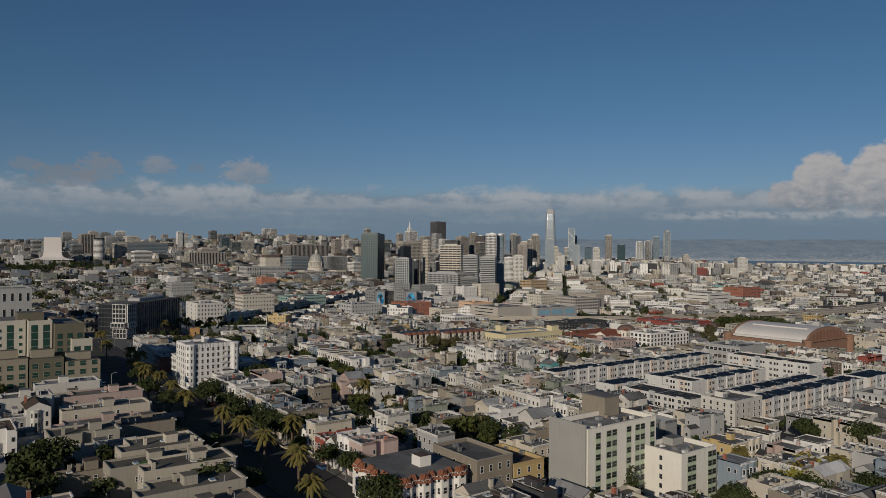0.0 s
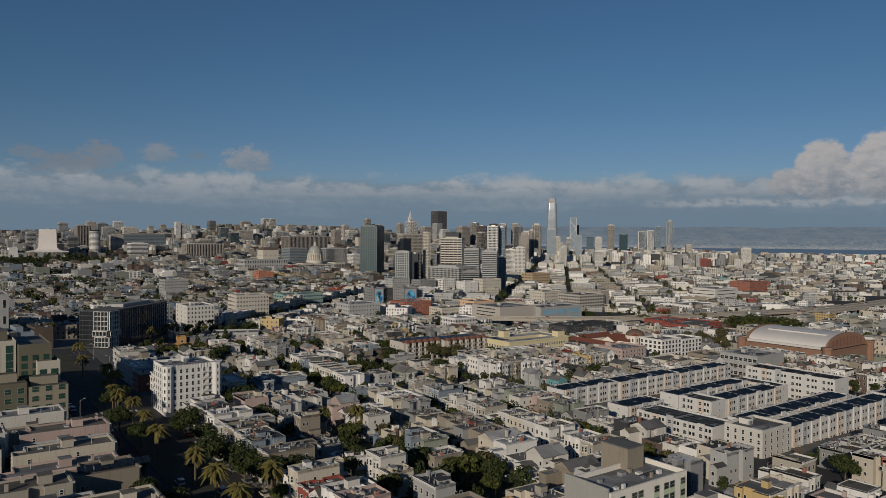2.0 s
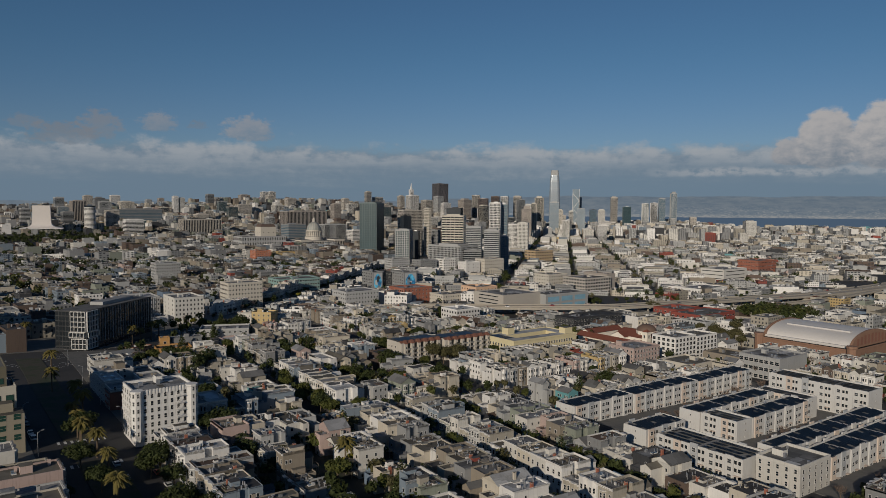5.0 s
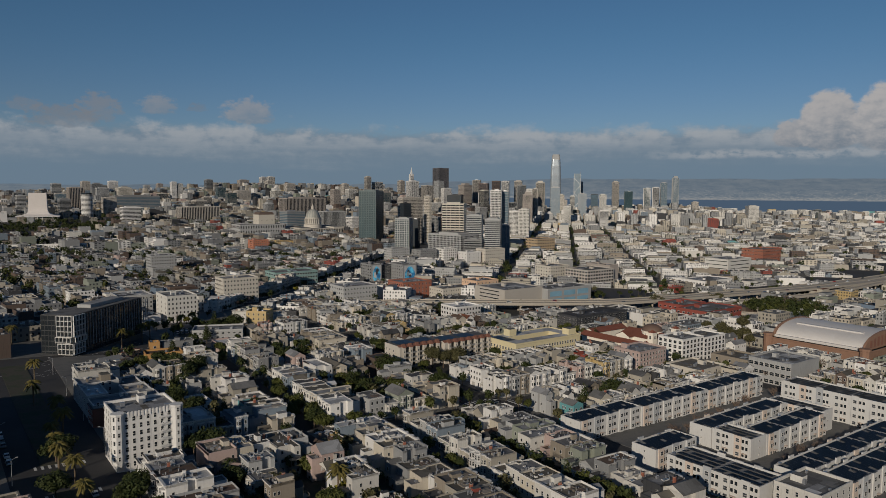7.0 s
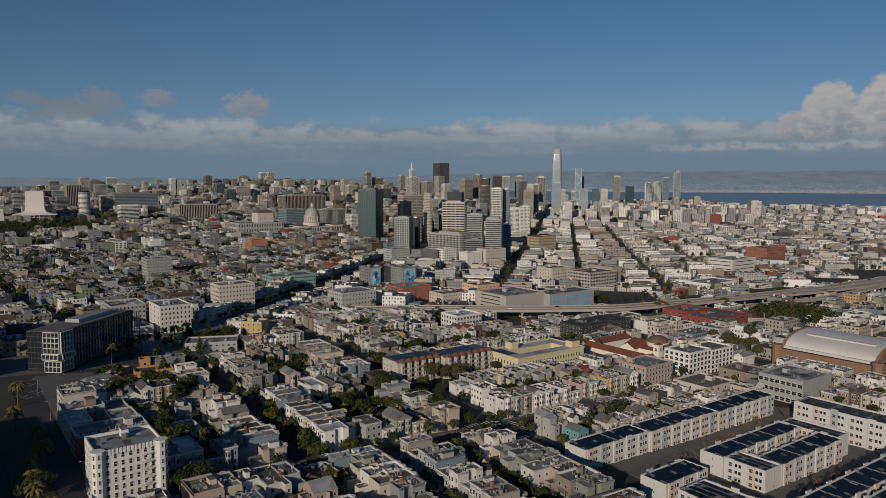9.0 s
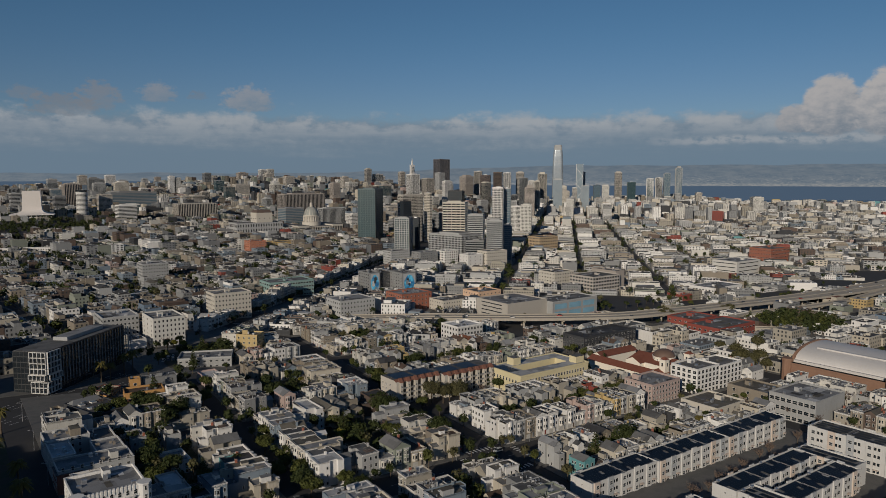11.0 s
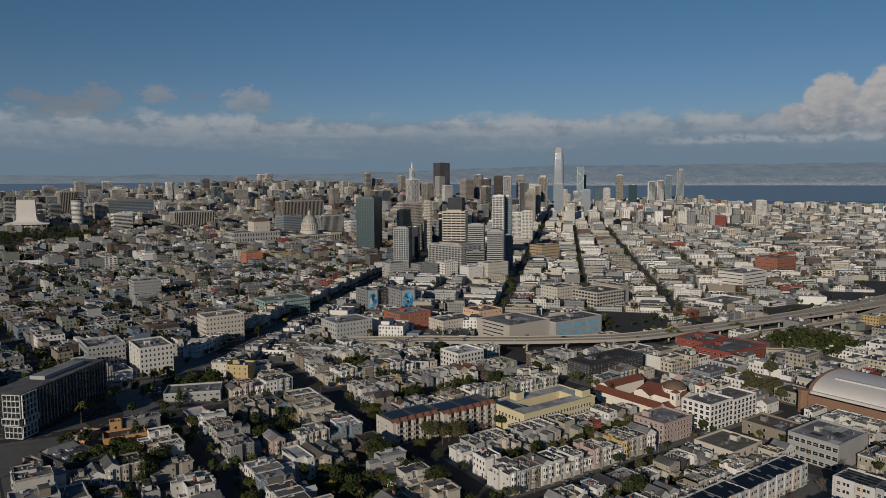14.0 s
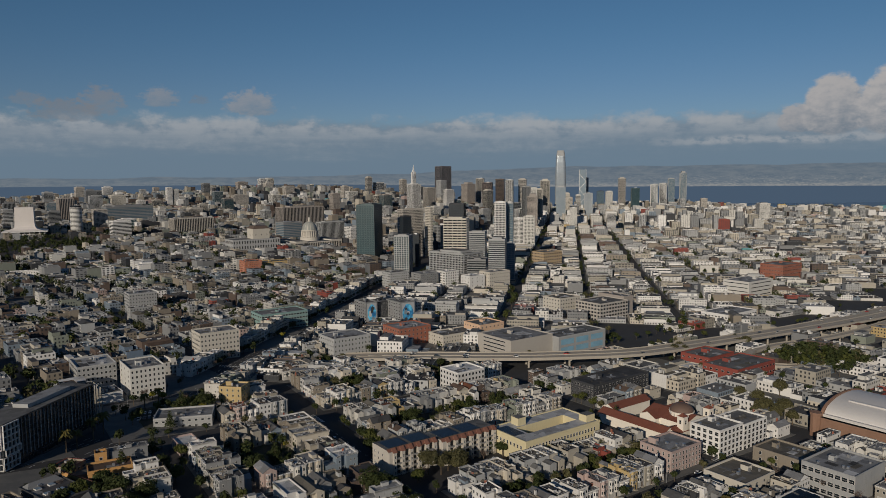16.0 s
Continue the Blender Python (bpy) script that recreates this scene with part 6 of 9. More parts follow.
def skyline():
    """The tallest towers, each with its own outline."""
    pale = mat("pale_tower_glass", (0.27, 0.31, 0.345), 0.22, 0.3, var=0.08, scale=0.02, spec=0.8)
    # rounded, tapering tower
    z = 3.0
    x, y = 2034, 2209
    root = thing("office_tower", "very tall rounded pale glass tower that tapers to its crown", "tower", Matrix.Translation((x, y, z)) @ Matrix.Rotation(SG, 4, "Z"))

    def rounded(s, zz, n=6):
        c, pts = s * 0.45, []
        for qx, qy, a0 in ((1, 1, 0), (-1, 1, 1), (-1, -1, 2), (1, -1, 3)):
            for i in range(n):
                a = (a0 + i / (n - 1)) * math.pi / 2
                pts.append((qx * (s - c) + c * math.cos(a), qy * (s - c) + c * math.sin(a), zz))
        return pts

    prof = [(0, 28.0), (60, 28.0), (150, 27.6), (210, 26.6), (260, 24.6), (290, 22.2), (306, 20.0), (317, 17.6)]
    part("shaft", Geo().turn([rounded(s, zz) for zz, s in prof], pale), root, smooth=False)
    fins = Geo()
    for k in range(62):
        zz = 8 + k * 4.6
        s = float(np.interp(zz, [p[0] for p in prof], [p[1] for p in prof])) + 0.35
        fins.turn([rounded(s, zz), rounded(s, zz + 0.9)], W_PALE, cap=False)
    tagged(part("floor_edges", fins, root), kind="stuff")
    part("crown", Geo().turn([rounded(22.0, 293), rounded(17.9, 320)], W_PALE, cap=False), root, "pale open crown")
    # pyramid
    zz = land(1514, 2797)
    root = thing("pyramid_tower", "tall slim white pyramid tower with a pointed spire", "tower", Matrix.Translation((1520, 2800, zz)) @ Matrix.Rotation(NG, 4, "Z"))
    part("shaft", Geo().turn([circle(34, 4, 0, 0, 0, math.pi / 4), circle(7.2, 4, 200, 0, 0, math.pi / 4), circle(0.5, 4, 256 - zz + 5, 0, 0, math.pi / 4)], W_WHITE), root)
    bands = Geo()
    for k in range(44):
        z0 = 10 + k * 4.2
        r0, r1 = 34 - (34 - 7.2) * z0 / 200 + 0.3, 34 - (34 - 7.2) * (z0 + 1.7) / 200 + 0.3
        bands.turn([circle(r0, 4, z0, 0, 0, math.pi / 4), circle(r1, 4, z0 + 1.7, 0, 0, math.pi / 4)], GLASS, cap=False)
    tagged(part("window_bands", bands, root), kind="stuff")
    part("wing", Geo().box(-14, -6, -4, 4, 110, 205, W_WHITE).box(6, 14, -4, 4, 110, 205, W_WHITE), root)
    # braced tower with a spire
    zz = land(2167, 2181)
    root = thing("office_tower", "slim glass tower with white diagonal bracing and a sloping top", "tower", Matrix.Translation((2167, 2181, zz)) @ Matrix.Rotation(SG, 4, "Z"))
    b, f = Geo(), Geo()
    b.add([(-17, -17, 0), (17, -17, 0), (17, 17, 0), (-17, 17, 0), (-17, -17, 222), (17, -17, 200), (17, 17, 200), (-17, 17, 222)], [(0, 1, 5, 4), (1, 2, 6, 5), (2, 3, 7, 6), (3, 0, 4, 7), (4, 5, 6, 7)], GLASS_PALE)
    part("shaft", b, root)
    segs = [(0, 40), (40, 80), (80, 120), (120, 160), (160, 200)]
    for side in range(4):
        R = Matrix.Rotation(side * math.pi / 2, 4, "Z")
        brace = Geo()
        for i, (z0, z1) in enumerate(segs):
            xa, xb = (-17, 17) if i % 2 else (17, -17)
            brace.add([(xa - 1.2, -17.6, z0), (xa + 1.2, -17.6, z0), (xb + 1.2, -17.6, z1), (xb - 1.2, -17.6, z1)], [(0, 1, 2, 3)], W_WHITE)
        brace.box(-17.8, -16.2, -17.8, -16.6, 0, 222 if side in (0, 3) else 200, W_WHITE)
        part("brace", brace, root, m=R)
    part("spire", Geo().turn([circle(0.8, 6, 222, -16, -16), circle(0.2, 6, 236, -16, -16)], STEEL), root)
    # round white tower and the cathedral
    x, y = -330, 1491
    zz = land(x, y)
    root = thing("apartment_tower", "round white apartment tower with balcony rings", "tower", Matrix.Translation((x, y, zz)))
    part("shaft", Geo().turn([circle(12.5, 24, -4), circle(12.5, 24, 125 - zz)], GLASS), root)
    for k in range(int((122 - zz) / 3.1)):
        part("balcony_ring", Geo().turn([circle(13.6, 24, 1.5 + k * 3.1), circle(13.6, 24, 3.3 + k * 3.1)], W_WHITE), root)
    keep_out(x, y, 30, 30)
    x, y = -440, 1471
    zz = land(x, y)
    root = thing("cathedral", "white cathedral with a tall swept roof over a spreading base", "cathedral", Matrix.Translation((x, y, zz)) @ Matrix.Rotation(NG - 0.25, 4, "Z"))
    keep_out(x, y, 100, 90)
    part("base", Geo().box(-40, 40, -34, 34, -4, 6, W_OFF).box(-46, 46, -40, 40, 10, 12, W_WHITE, bottom=True), root)
    for i in range(9):
        part("pier", Geo().box(-42 + i * 10.2, -40.8 + i * 10.2, -38, -36.8, 4, 10.1, W_WHITE), root)
    rings = [[(-hx, -hy, zz2), (hx, -hy, zz2), (hx, hy, zz2), (-hx, hy, zz2)] for hx, hy, zz2 in ((46, 40, 11.5), (34, 32, 13.5), (25, 26, 16.5), (21, 22, 21), (19.6, 20.6, 30), (18.8, 19.8, 66))]
    part("saddle_roof", Geo().turn(rings, mat("travertine", (0.60, 0.56, 0.53), 0.7, var=0.08, scale=0.05, streak=0.05)), root, "white swept roof")
    part("forecourt", Geo().box(-30, 34, -66, -44, -6, 4, W_WHITE, ROOF[2]), root)


def murals():
    """A pair of flats with tall blue abstract murals on their end walls."""
    blue = mat("mural_blue", (0.03, 0.20, 0.46), 0.7, var=0.9, scale=0.5, second=(0.10, 0.42, 0.62))
    buff = mat("mural_ground", (0.36, 0.37, 0.38), 0.8, var=0.3, scale=0.6)
    for x0, x1, y0, y1 in ((-246, -232, 236, 262), (-216, -197, 214, 244)):
        root, h = mid_rise("apartment_block", "dark grey flats with a blue abstract mural on the end wall", "apartment building", x0, x1, y0, y1, 48.0, W_GREY, 7, (0, 8, 4, 6), (1.8, 1.7), ROOF[0], group="flats with murals")
        w, d = x1 - x0, y1 - y0
        panel = part("mural", Geo().box(-w * 0.42, w * 0.42, -d / 2 - 0.07, -d / 2, 1.5, h - 1.2, buff, bottom=True), root, "pale painted ground of a mural")
        r = random.Random(int(x0))
        big = [(0.40 * w * math.cos(a) * r.uniform(0.85, 1.0), h / 2 + 0.40 * h * math.sin(a) * r.uniform(0.85, 1.05)) for a in [i * math.pi / 8 for i in range(16)]]
        part("paint_field", Geo().add([(a, -d / 2 - 0.073, b) for a, b in big], [tuple(range(16))], blue), panel, "broad blue field of a mural")
        for k in range(7):
            cx, cz, s = r.uniform(-0.2, 0.2) * w, r.uniform(5, h - 6), r.uniform(1.2, 2.6)
            pts = [(cx + s * r.uniform(0.75, 1.15) * math.cos(a) * 0.9, cz + s * r.uniform(0.8, 1.3) * math.sin(a)) for a in [i * math.pi / 6 for i in range(12)]]
            pts = [(max(-w * 0.41, min(w * 0.41, a)), b) for a, b in pts]
            y = -d / 2 - 0.078 - 0.004 * k
            part("paint_patch", Geo().add([(a, y, b) for a, b in pts], [tuple(range(12))], (W_DARK, TRIM, GLASS_PALE)[k % 3]), panel)
    mid_rise("apartment_block", "dark recessed flats between two mural walls", "apartment building", -232, -216, 240, 258, 46.5, W_DARK, 7, (5, 0, 4, 0), (1.7, 1.8), ROOF[0])
    mid_rise("apartment_block", "pale gridded flats beside a mural wall", "apartment building", -197, -182, 222, 240, 46.0, W_PALE, 7, (5, 5, 4, 4), (1.8, 1.7), ROOF[0])


white_house()
cream_blocks()
garden_flats()
armory()
orange_row()
yellow_school()
mission_church()
city_hall()
skyline()
murals()

def block_of_flats(nm, lab, x0, x1, y0, y1, top, wall, st, cols, win, rf, one):
    mid_rise(nm, lab if len(lab.split()) > 4 else lab + " among lower houses", "building" if "apartment" not in nm else "apartment building", x0, x1, y0, y1, top, wall, st, cols, win, rf, singly=one)


block_of_flats("office_building", "grey concrete workshop building with wide steel windows", -277, -245, -284, -258, 37.6, W_PALE, 3, (0, 6, 9, 8), (2.7, 2.2), ROOF[1], True)
block_of_flats("apartment_building", "white and grey five-storey corner flats with big windows", -277, -254, -212, -193, 39.6, W_WHITE, 5, (6, 4, 5, 5), (2.3, 2.1), ROOF[0], True)
block_of_flats("apartment_building", "white and grey flats with stepped window bays", -253.5, -229, -212, -193, 38.2, W_WHITE, 5, (6, 4, 6, 5), (2.3, 2.1), ROOF[0], True)
block_of_flats("apartment_building", "pink four-storey flats with red bay trim", -318, -292, -210.5, -190, 36.5, PAINT[8], 4, (9, 6, 8, 6), (1.2, 1.8), ROOF[1], True)
block_of_flats("apartment_building", "pale stuccoed corner flats with an iron fire escape", -445, -424, -383, -367, 38.6, PAINT[1], 4, (5, 5, 5, 5), (1.1, 1.7), ROOF[0], True)
block_of_flats("apartment_building", "black modern flats with gridded windows", -256, -196, -100, -78, 36.0, W_DARK, 4, (16, 6, 16, 7), (1.5, 1.8), ROOF[3], False)
block_of_flats("office_building", "tan church hall with an olive roof", -317, -291, -252, -229, 33.4, W_CREAM, 3, (4, 3, 4, 3), (1.2, 1.6), ROOF[4], False)
block_of_flats("warehouse", "brick shop row with arched windows", -262, -241, -250, -223, 31.0, PAINT[9], 2, (7, 3, 7, 3), (1.6, 2.0), ROOF[4], False)
block_of_flats("apartment_building", "white four-storey flats with dark window frames", -321, -296, -28, -6, 40.0, W_WHITE, 4, (8, 6, 8, 6), (1.7, 2.0), ROOF[2], False)
block_of_flats("parking_garage", "tan concrete parking garage with ribbed decks", -222, -172, 26, 72, 40.0, W_BEIGE, 5, (0, 1, 0, 1), (30.0, 1.2), ROOF[1], False)
block_of_flats("warehouse", "tan loft building with wide windows", -12, 36, 112, 150, 38.0, W_BEIGE, 5, (10, 8, 10, 8), (3.2, 2.4), ROOF[0], False)
block_of_flats("warehouse", "blank tan loft wall", 36, 52, 118, 158, 41.0, W_TAN, 5, (0, 6, 4, 0), (1.5, 1.8), ROOF[0], False)
block_of_flats("office_building", "beige office block", -30, 4, 158, 186, 40.0, W_CREAM, 5, (8, 6, 8, 6), (1.6, 1.8), ROOF[4], False)
block_of_flats("apartment_building", "peach building with small windows", -200, -170, 96, 122, 40.0, mat("peach_plaster", (0.56, 0.38, 0.26), 0.8, streak=0.1), 4, (6, 6, 6, 6), (1.3, 1.6), ROOF[0], False)
block_of_flats("apartment_building", "white four-storey corner hotel", -345, -308, 120, 150, 42.0, W_PALE, 4, (11, 8, 11, 8), (1.3, 1.9), ROOF[1], False)
block_of_flats("warehouse", "red brick corner building", -272, -236, 128, 158, 40.0, BRICK, 4, (8, 7, 8, 7), (1.5, 2.0), ROOF[1], False)
block_of_flats("apartment_building", "long cream flats with grey roofs", -240, -196, 102, 126, 34.0, W_CREAM, 3, (14, 6, 14, 6), (1.1, 1.6), ROOF[0], False)
block_of_flats("warehouse", "low blue-painted shed", -196, -158, 62, 86, 31.0, mat("blue_shed", (0.06, 0.16, 0.20), 0.7, var=0.2), 1, (6, 3, 6, 3), (2.4, 1.4), ROOF[0], False)
block_of_flats("school", "teal glazed school block", -352, -300, 268, 298, 42.0, mat("teal_panels", (0.19, 0.29, 0.275), 0.5, var=0.2, scale=0.3), 4, (16, 6, 16, 6), (2.4, 1.9), ROOF[0], False)
block_of_flats("apartment_building", "white corner flats on the avenue", -521, -498, 80, 112, 52.5, W_OFF, 6, (8, 10, 7, 3), (1.3, 1.9), ROOF[1], False)
block_of_flats("apartment_building", "white flats with a flat roof", -548, -522, 118, 150, 50.0, W_PALE, 5, (9, 10, 8, 10), (1.6, 1.8), ROOF[2], False)
block_of_flats("apartment_building", "cream corner flats on the avenue", -446, -412, 168, 192, 52.0, W_CREAM, 6, (11, 8, 9, 8), (1.4, 1.8), ROOF[1], False)
block_of_flats("apartment_building", "pale flats with projecting bays", -446, -416, 424, 450, 54.0, W_PALE, 7, (10, 9, 9, 9), (1.5, 1.8), ROOF[1], False)
block_of_flats("government_building", "massive grey stone mint building with tall window slots", -720, -656, 4, 40, 73.0, W_PALE, 3, (14, 6, 14, 6), (1.8, 5.5), ROOF[1], False)
block_of_flats("apartment_building", "pale blue-grey bayed flats on the square", -367, -346, -412, -396, 36.5, PAINT[4], 4, (8, 6, 8, 6), (1.2, 1.8), ROOF[0], False)
block_of_flats("office_building", "orange brick-faced flats", -198, -168, 726, 752, 46.0, mat("orange_brick", (0.38, 0.15, 0.09), 0.8), 6, (8, 7, 8, 7), (1.4, 1.7), ROOF[0], False)
block_of_flats("office_building", "yellow and green flats", -160, -96, 748, 776, 40.0, mat("ochre_plaster", (0.42, 0.30, 0.13), 0.8), 5, (18, 8, 18, 8), (1.4, 1.7), ROOF[0], False)
block_of_flats("opera_house", "grey stone opera house with arched upper windows", -120, -18, 1000, 1050, 60.0, W_PALE, 3, (18, 10, 18, 10), (2.6, 6.0), ROOF[0], False)
block_of_flats("office_building", "ochre warehouse with arched windows", 355, 405, 585, 620, 36.0, mat("ochre_brick", (0.36, 0.27, 0.17), 0.8), 4, (10, 8, 10, 8), (2.6, 2.6), ROOF[0], False)
block_of_flats("parking_garage", "white parking garage with open decks", 300, 362, 118, 158, 34.0, W_OFF, 4, (1, 1, 1, 1), (50.0, 1.3), ROOF[1], False)
block_of_flats("warehouse", "white low workshop building", 92, 150, 18, 52, 27.0, W_WHITE, 2, (16, 8, 16, 8), (2.4, 1.5), ROOF[1], False)
block_of_flats("warehouse", "red-painted two-storey building with grey roof", -124, -70, -128, -97, 31.0, PAINT[14], 2, (12, 6, 12, 6), (2.4, 1.6), ROOF[0], False)
block_of_flats("warehouse", "red-painted shed with grey roof", -104, -68, -90, -62, 30.0, PAINT[14], 2, (10, 5, 10, 5), (2.4, 1.4), ROOF[0], False)
block_of_flats("warehouse", "brick warehouse with large windows", 520, 580, 190, 230, 34.0, BRICK, 4, (12, 8, 12, 8), (2.6, 2.0), ROOF[0], False)
block_of_flats("apartment_building", "grey flats on the rise", -72, -38, 468, 492, 43.0, W_PALE, 6, (10, 7, 10, 7), (1.4, 1.7), ROOF[0], False)
block_of_flats("apartment_building", "grey flats with ranks of windows", -36, -4, 440, 466, 41.0, W_GREY, 6, (9, 7, 9, 7), (1.4, 1.7), ROOF[1], False)
block_of_flats("apartment_building", "white flats with tall dark bays", 2, 28, 430, 452, 42.0, W_WHITE, 6, (6, 6, 6, 6), (1.8, 2.2), ROOF[1], False)
block_of_flats("warehouse", "blank white building", 8, 36, 378, 400, 40.0, W_WHITE, 4, (3, 3, 3, 3), (1.3, 1.6), ROOF[2], False)
block_of_flats("apartment_building", "cream stepped flats", 40, 80, 372, 396, 44.0, W_CREAM, 5, (10, 6, 10, 6), (1.4, 1.6), ROOF[1], False)

root, h = mid_rise("stage_tower", "stone stage tower with a dark mansard roof", "opera house", -72, -36, 1012, 1046, 80.0, W_CREAM, 2, (3, 3, 3, 3), (1.6, 3.0), ROOF[3], hatch=False)
part("mansard", Geo().turn([[(-18, -17, h - 0.8), (18, -17, h - 0.8), (18, 17, h - 0.8), (-18, 17, h - 0.8)], [(-14, -13, h + 6), (14, -13, h + 6), (14, 13, h + 6), (-14, 13, h + 6)]], PAINT[11]), root, "dark brown mansard roof")
mid_rise("apartment_terrace", "long white terrace of flats with a flat roof", "apartment building", -570, -446, 836, 852, 44.0, W_WHITE, 3, (36, 4, 36, 4), (1.6, 1.6), ROOF[2], angle=-0.26, hatch=False)


def avenue_block():
    """Long dark glass flats with a white-framed corner, on the avenue."""
    a, z, top = 0.80, 38.0, 62.5
    cx, cy, w, d = -586.7, -1.2, 72.0, 20.0
    keep_out(cx, cy, w, d, a)
    root = thing("apartment_block", "long dark glass eight-storey flats with a white-framed corner", "apartment building", Matrix.Translation((cx, cy, z)) @ Matrix.Rotation(a, 4, "Z"))
    h = top - z
    dark = mat("dark_cladding", (0.045, 0.047, 0.05), 0.5, var=0.15)
    g, f = Geo(), Geo()
    facade(g, f, -w / 2, w / 2, -d / 2, d / 2, 0, h, "glass", 3.05, 2.2, dark, GLASS)
    g.box(-w / 2, w / 2, -d / 2, d / 2, -8, 0.0, dark)
    part("wall", g, root)
    tagged(part("mullions", f, root), kind="stuff")
    for k in range(26):
        part("fin", Geo().box(-w / 2 + 10 + k * 2.75, -w / 2 + 10.3 + k * 2.75, -d / 2 - 0.55, -d / 2 - 0.12, 4.2, h - 0.6, PAINT[5] if k % 3 else PAINT[4]), root)
    part("roof", Geo().box(-w / 2 + 0.3, w / 2 - 0.3, -d / 2 + 0.3, d / 2 - 0.3, h, h + 0.15, ROOF[0]).box(-10, 24, -4, 5, h, h + 2.2, PAINT[4], ROOF[1]), root)
    for z0, z1, off in ((h - 12.7, h - 0.4, 0.0), (h - 16.2, h - 13.1, 1.0), (1.4, h - 16.6, -0.5)):
        for face in (0, 1):
            fr = Geo()
            n = 4
            for i in range(n + 1):
                u = -w / 2 + off + i * 2.6 if face == 0 else -d / 2 + off + i * 2.4
                if face == 0:
                    fr.box(u, u + 0.3, -d / 2 - 0.9, -d / 2, z0, z1, TRIM)
                else:
                    fr.box(-w / 2 - 0.9, -w / 2, u, u + 0.3, z0, z1, TRIM)
            zz = z0
            while zz <= z1:
                if face == 0:
                    fr.box(-w / 2 + off, -w / 2 + off + 10.7, -d / 2 - 0.9, -d / 2, zz, zz + 0.35, TRIM, bottom=True)
                else:
                    fr.box(-w / 2 - 0.9, -w / 2, -d / 2 + off, -d / 2 + off + 9.9, zz, zz + 0.35, TRIM, bottom=True)
                zz += 3.05
            part("white_frame", fr, root, "white projecting window frame")


avenue_block()

# ---------------------------------------------------------------- houses and flats of the near west side
def flat_house(x0, x1, y0, y1, h, wall, roof, label, solar=False, garden=False, blank=True):
    """A deep flat-roofed house that fronts east on the palm-lined street, with a blank party wall to the south."""
    w, d = x1 - x0, y1 - y0
    z = land((x0 + x1) / 2, (y0 + y1) / 2)
    keep_out((x0 + x1) / 2, (y0 + y1) / 2, w, d, 0, 0.6)
    root = thing("house", label, "house", Matrix.Translation((x0, y0, z)), "houses along the palm-lined street")
    r = random.Random(int(x0 * 7 + y0 * 3))
    par = 0.55
    a, nw = w * r.uniform(0.4, 0.55), 3.6
    poly = [(0, 0), (a, 0), (a, 1.6), (a + nw, 1.6), (a + nw, 0), (w, 0), (w, d), (0, d)] if not blank else [(0, 0), (w, 0), (w, d), (3.5, d), (3.5, d * 0.55), (0, d * 0.55)]
    n = len(poly)
    part("wall", Geo().add([(x, y, -4) for x, y in poly] + [(x, y, h + par) for x, y in poly], [(i, (i + 1) % n, n + (i + 1) % n, n + i) for i in range(n)], wall), root)
    part("roof", Geo().add([(x, y, h) for x, y in poly], [tuple(range(n))], roof), root)
    inner = [(x + (0.3 if x < w / 2 else -0.3), y + (0.3 if y < d / 2 else -0.3)) for x, y in poly]
    v = [(x, y, h + par) for x, y in poly] + [(x, y, h + par) for x, y in inner] + [(x, y, h) for x, y in inner]
    cop = Geo().add(v, [(i, (i + 1) % n, n + (i + 1) % n, n + i) for i in range(n)] + [(n + i, n + (i + 1) % n, 2 * n + (i + 1) % n, 2 * n + i) for i in range(n)], wall)
    part("coping", cop, root)
    x, y = r.uniform(0.35, 0.6) * w, d * 0.35
    part("roof_hatch", Geo().box(x, x + 3.2, y, y + 3.0, h, h + 2.3, wall, roof).box(x - 0.15, x + 3.35, y - 0.15, y + 3.15, h + 2.3, h + 2.42, roof, bottom=True), root)
    for _ in range(3):
        x, y = r.uniform(0.1, 0.9) * w, r.uniform(0.15, 0.85) * d
        if r.random() < 0.5:
            part("chimney", Geo().box(x, x + 0.8, y, y + 0.8, h, h + 1.9, wall, ROOF[3]), root)
        else:
            part("vent_pipe", Geo().prism([p[:2] for p in circle(0.16, 8, 0, x, y)], h, h + 1.5, STEEL), root)
    for _ in range(2):
        x, y = r.uniform(0.1, 0.8) * w, r.uniform(0.2, 0.7) * d
        part("skylight", Geo().box(x, x + 1.3, y, y + 1.8, h, h + 0.3, TRIM, GLASS_PALE), root)
    if solar:
        for k in range(9):
            g = Geo()
            x, y = w * 0.12 + k * 2.1, d * 0.22
            g.add([(x, y, h + 0.45), (x + 1.9, y, h + 0.45), (x + 1.9, y + 2.6, h + 1.7), (x, y + 2.6, h + 1.7)], [(0, 1, 2, 3), (3, 2, 1, 0)], SOLAR)
            g.box(x + 0.1, x + 0.2, y + 2.4, y + 2.5, h, h + 1.6, STEEL).box(x + 1.7, x + 1.8, y + 2.4, y + 2.5, h, h + 1.6, STEEL)
            part("solar_panel", g, root)
    if garden:
        part("green_roof", Geo().box(w * 0.25, w * 0.72, 0.6, d * 0.4, h, h + 0.18, mat("green_roof", (0.045, 0.13, 0.03), 0.9, var=0.35, scale=1.0)), root)
    st = max(2, int(h / 3.1))
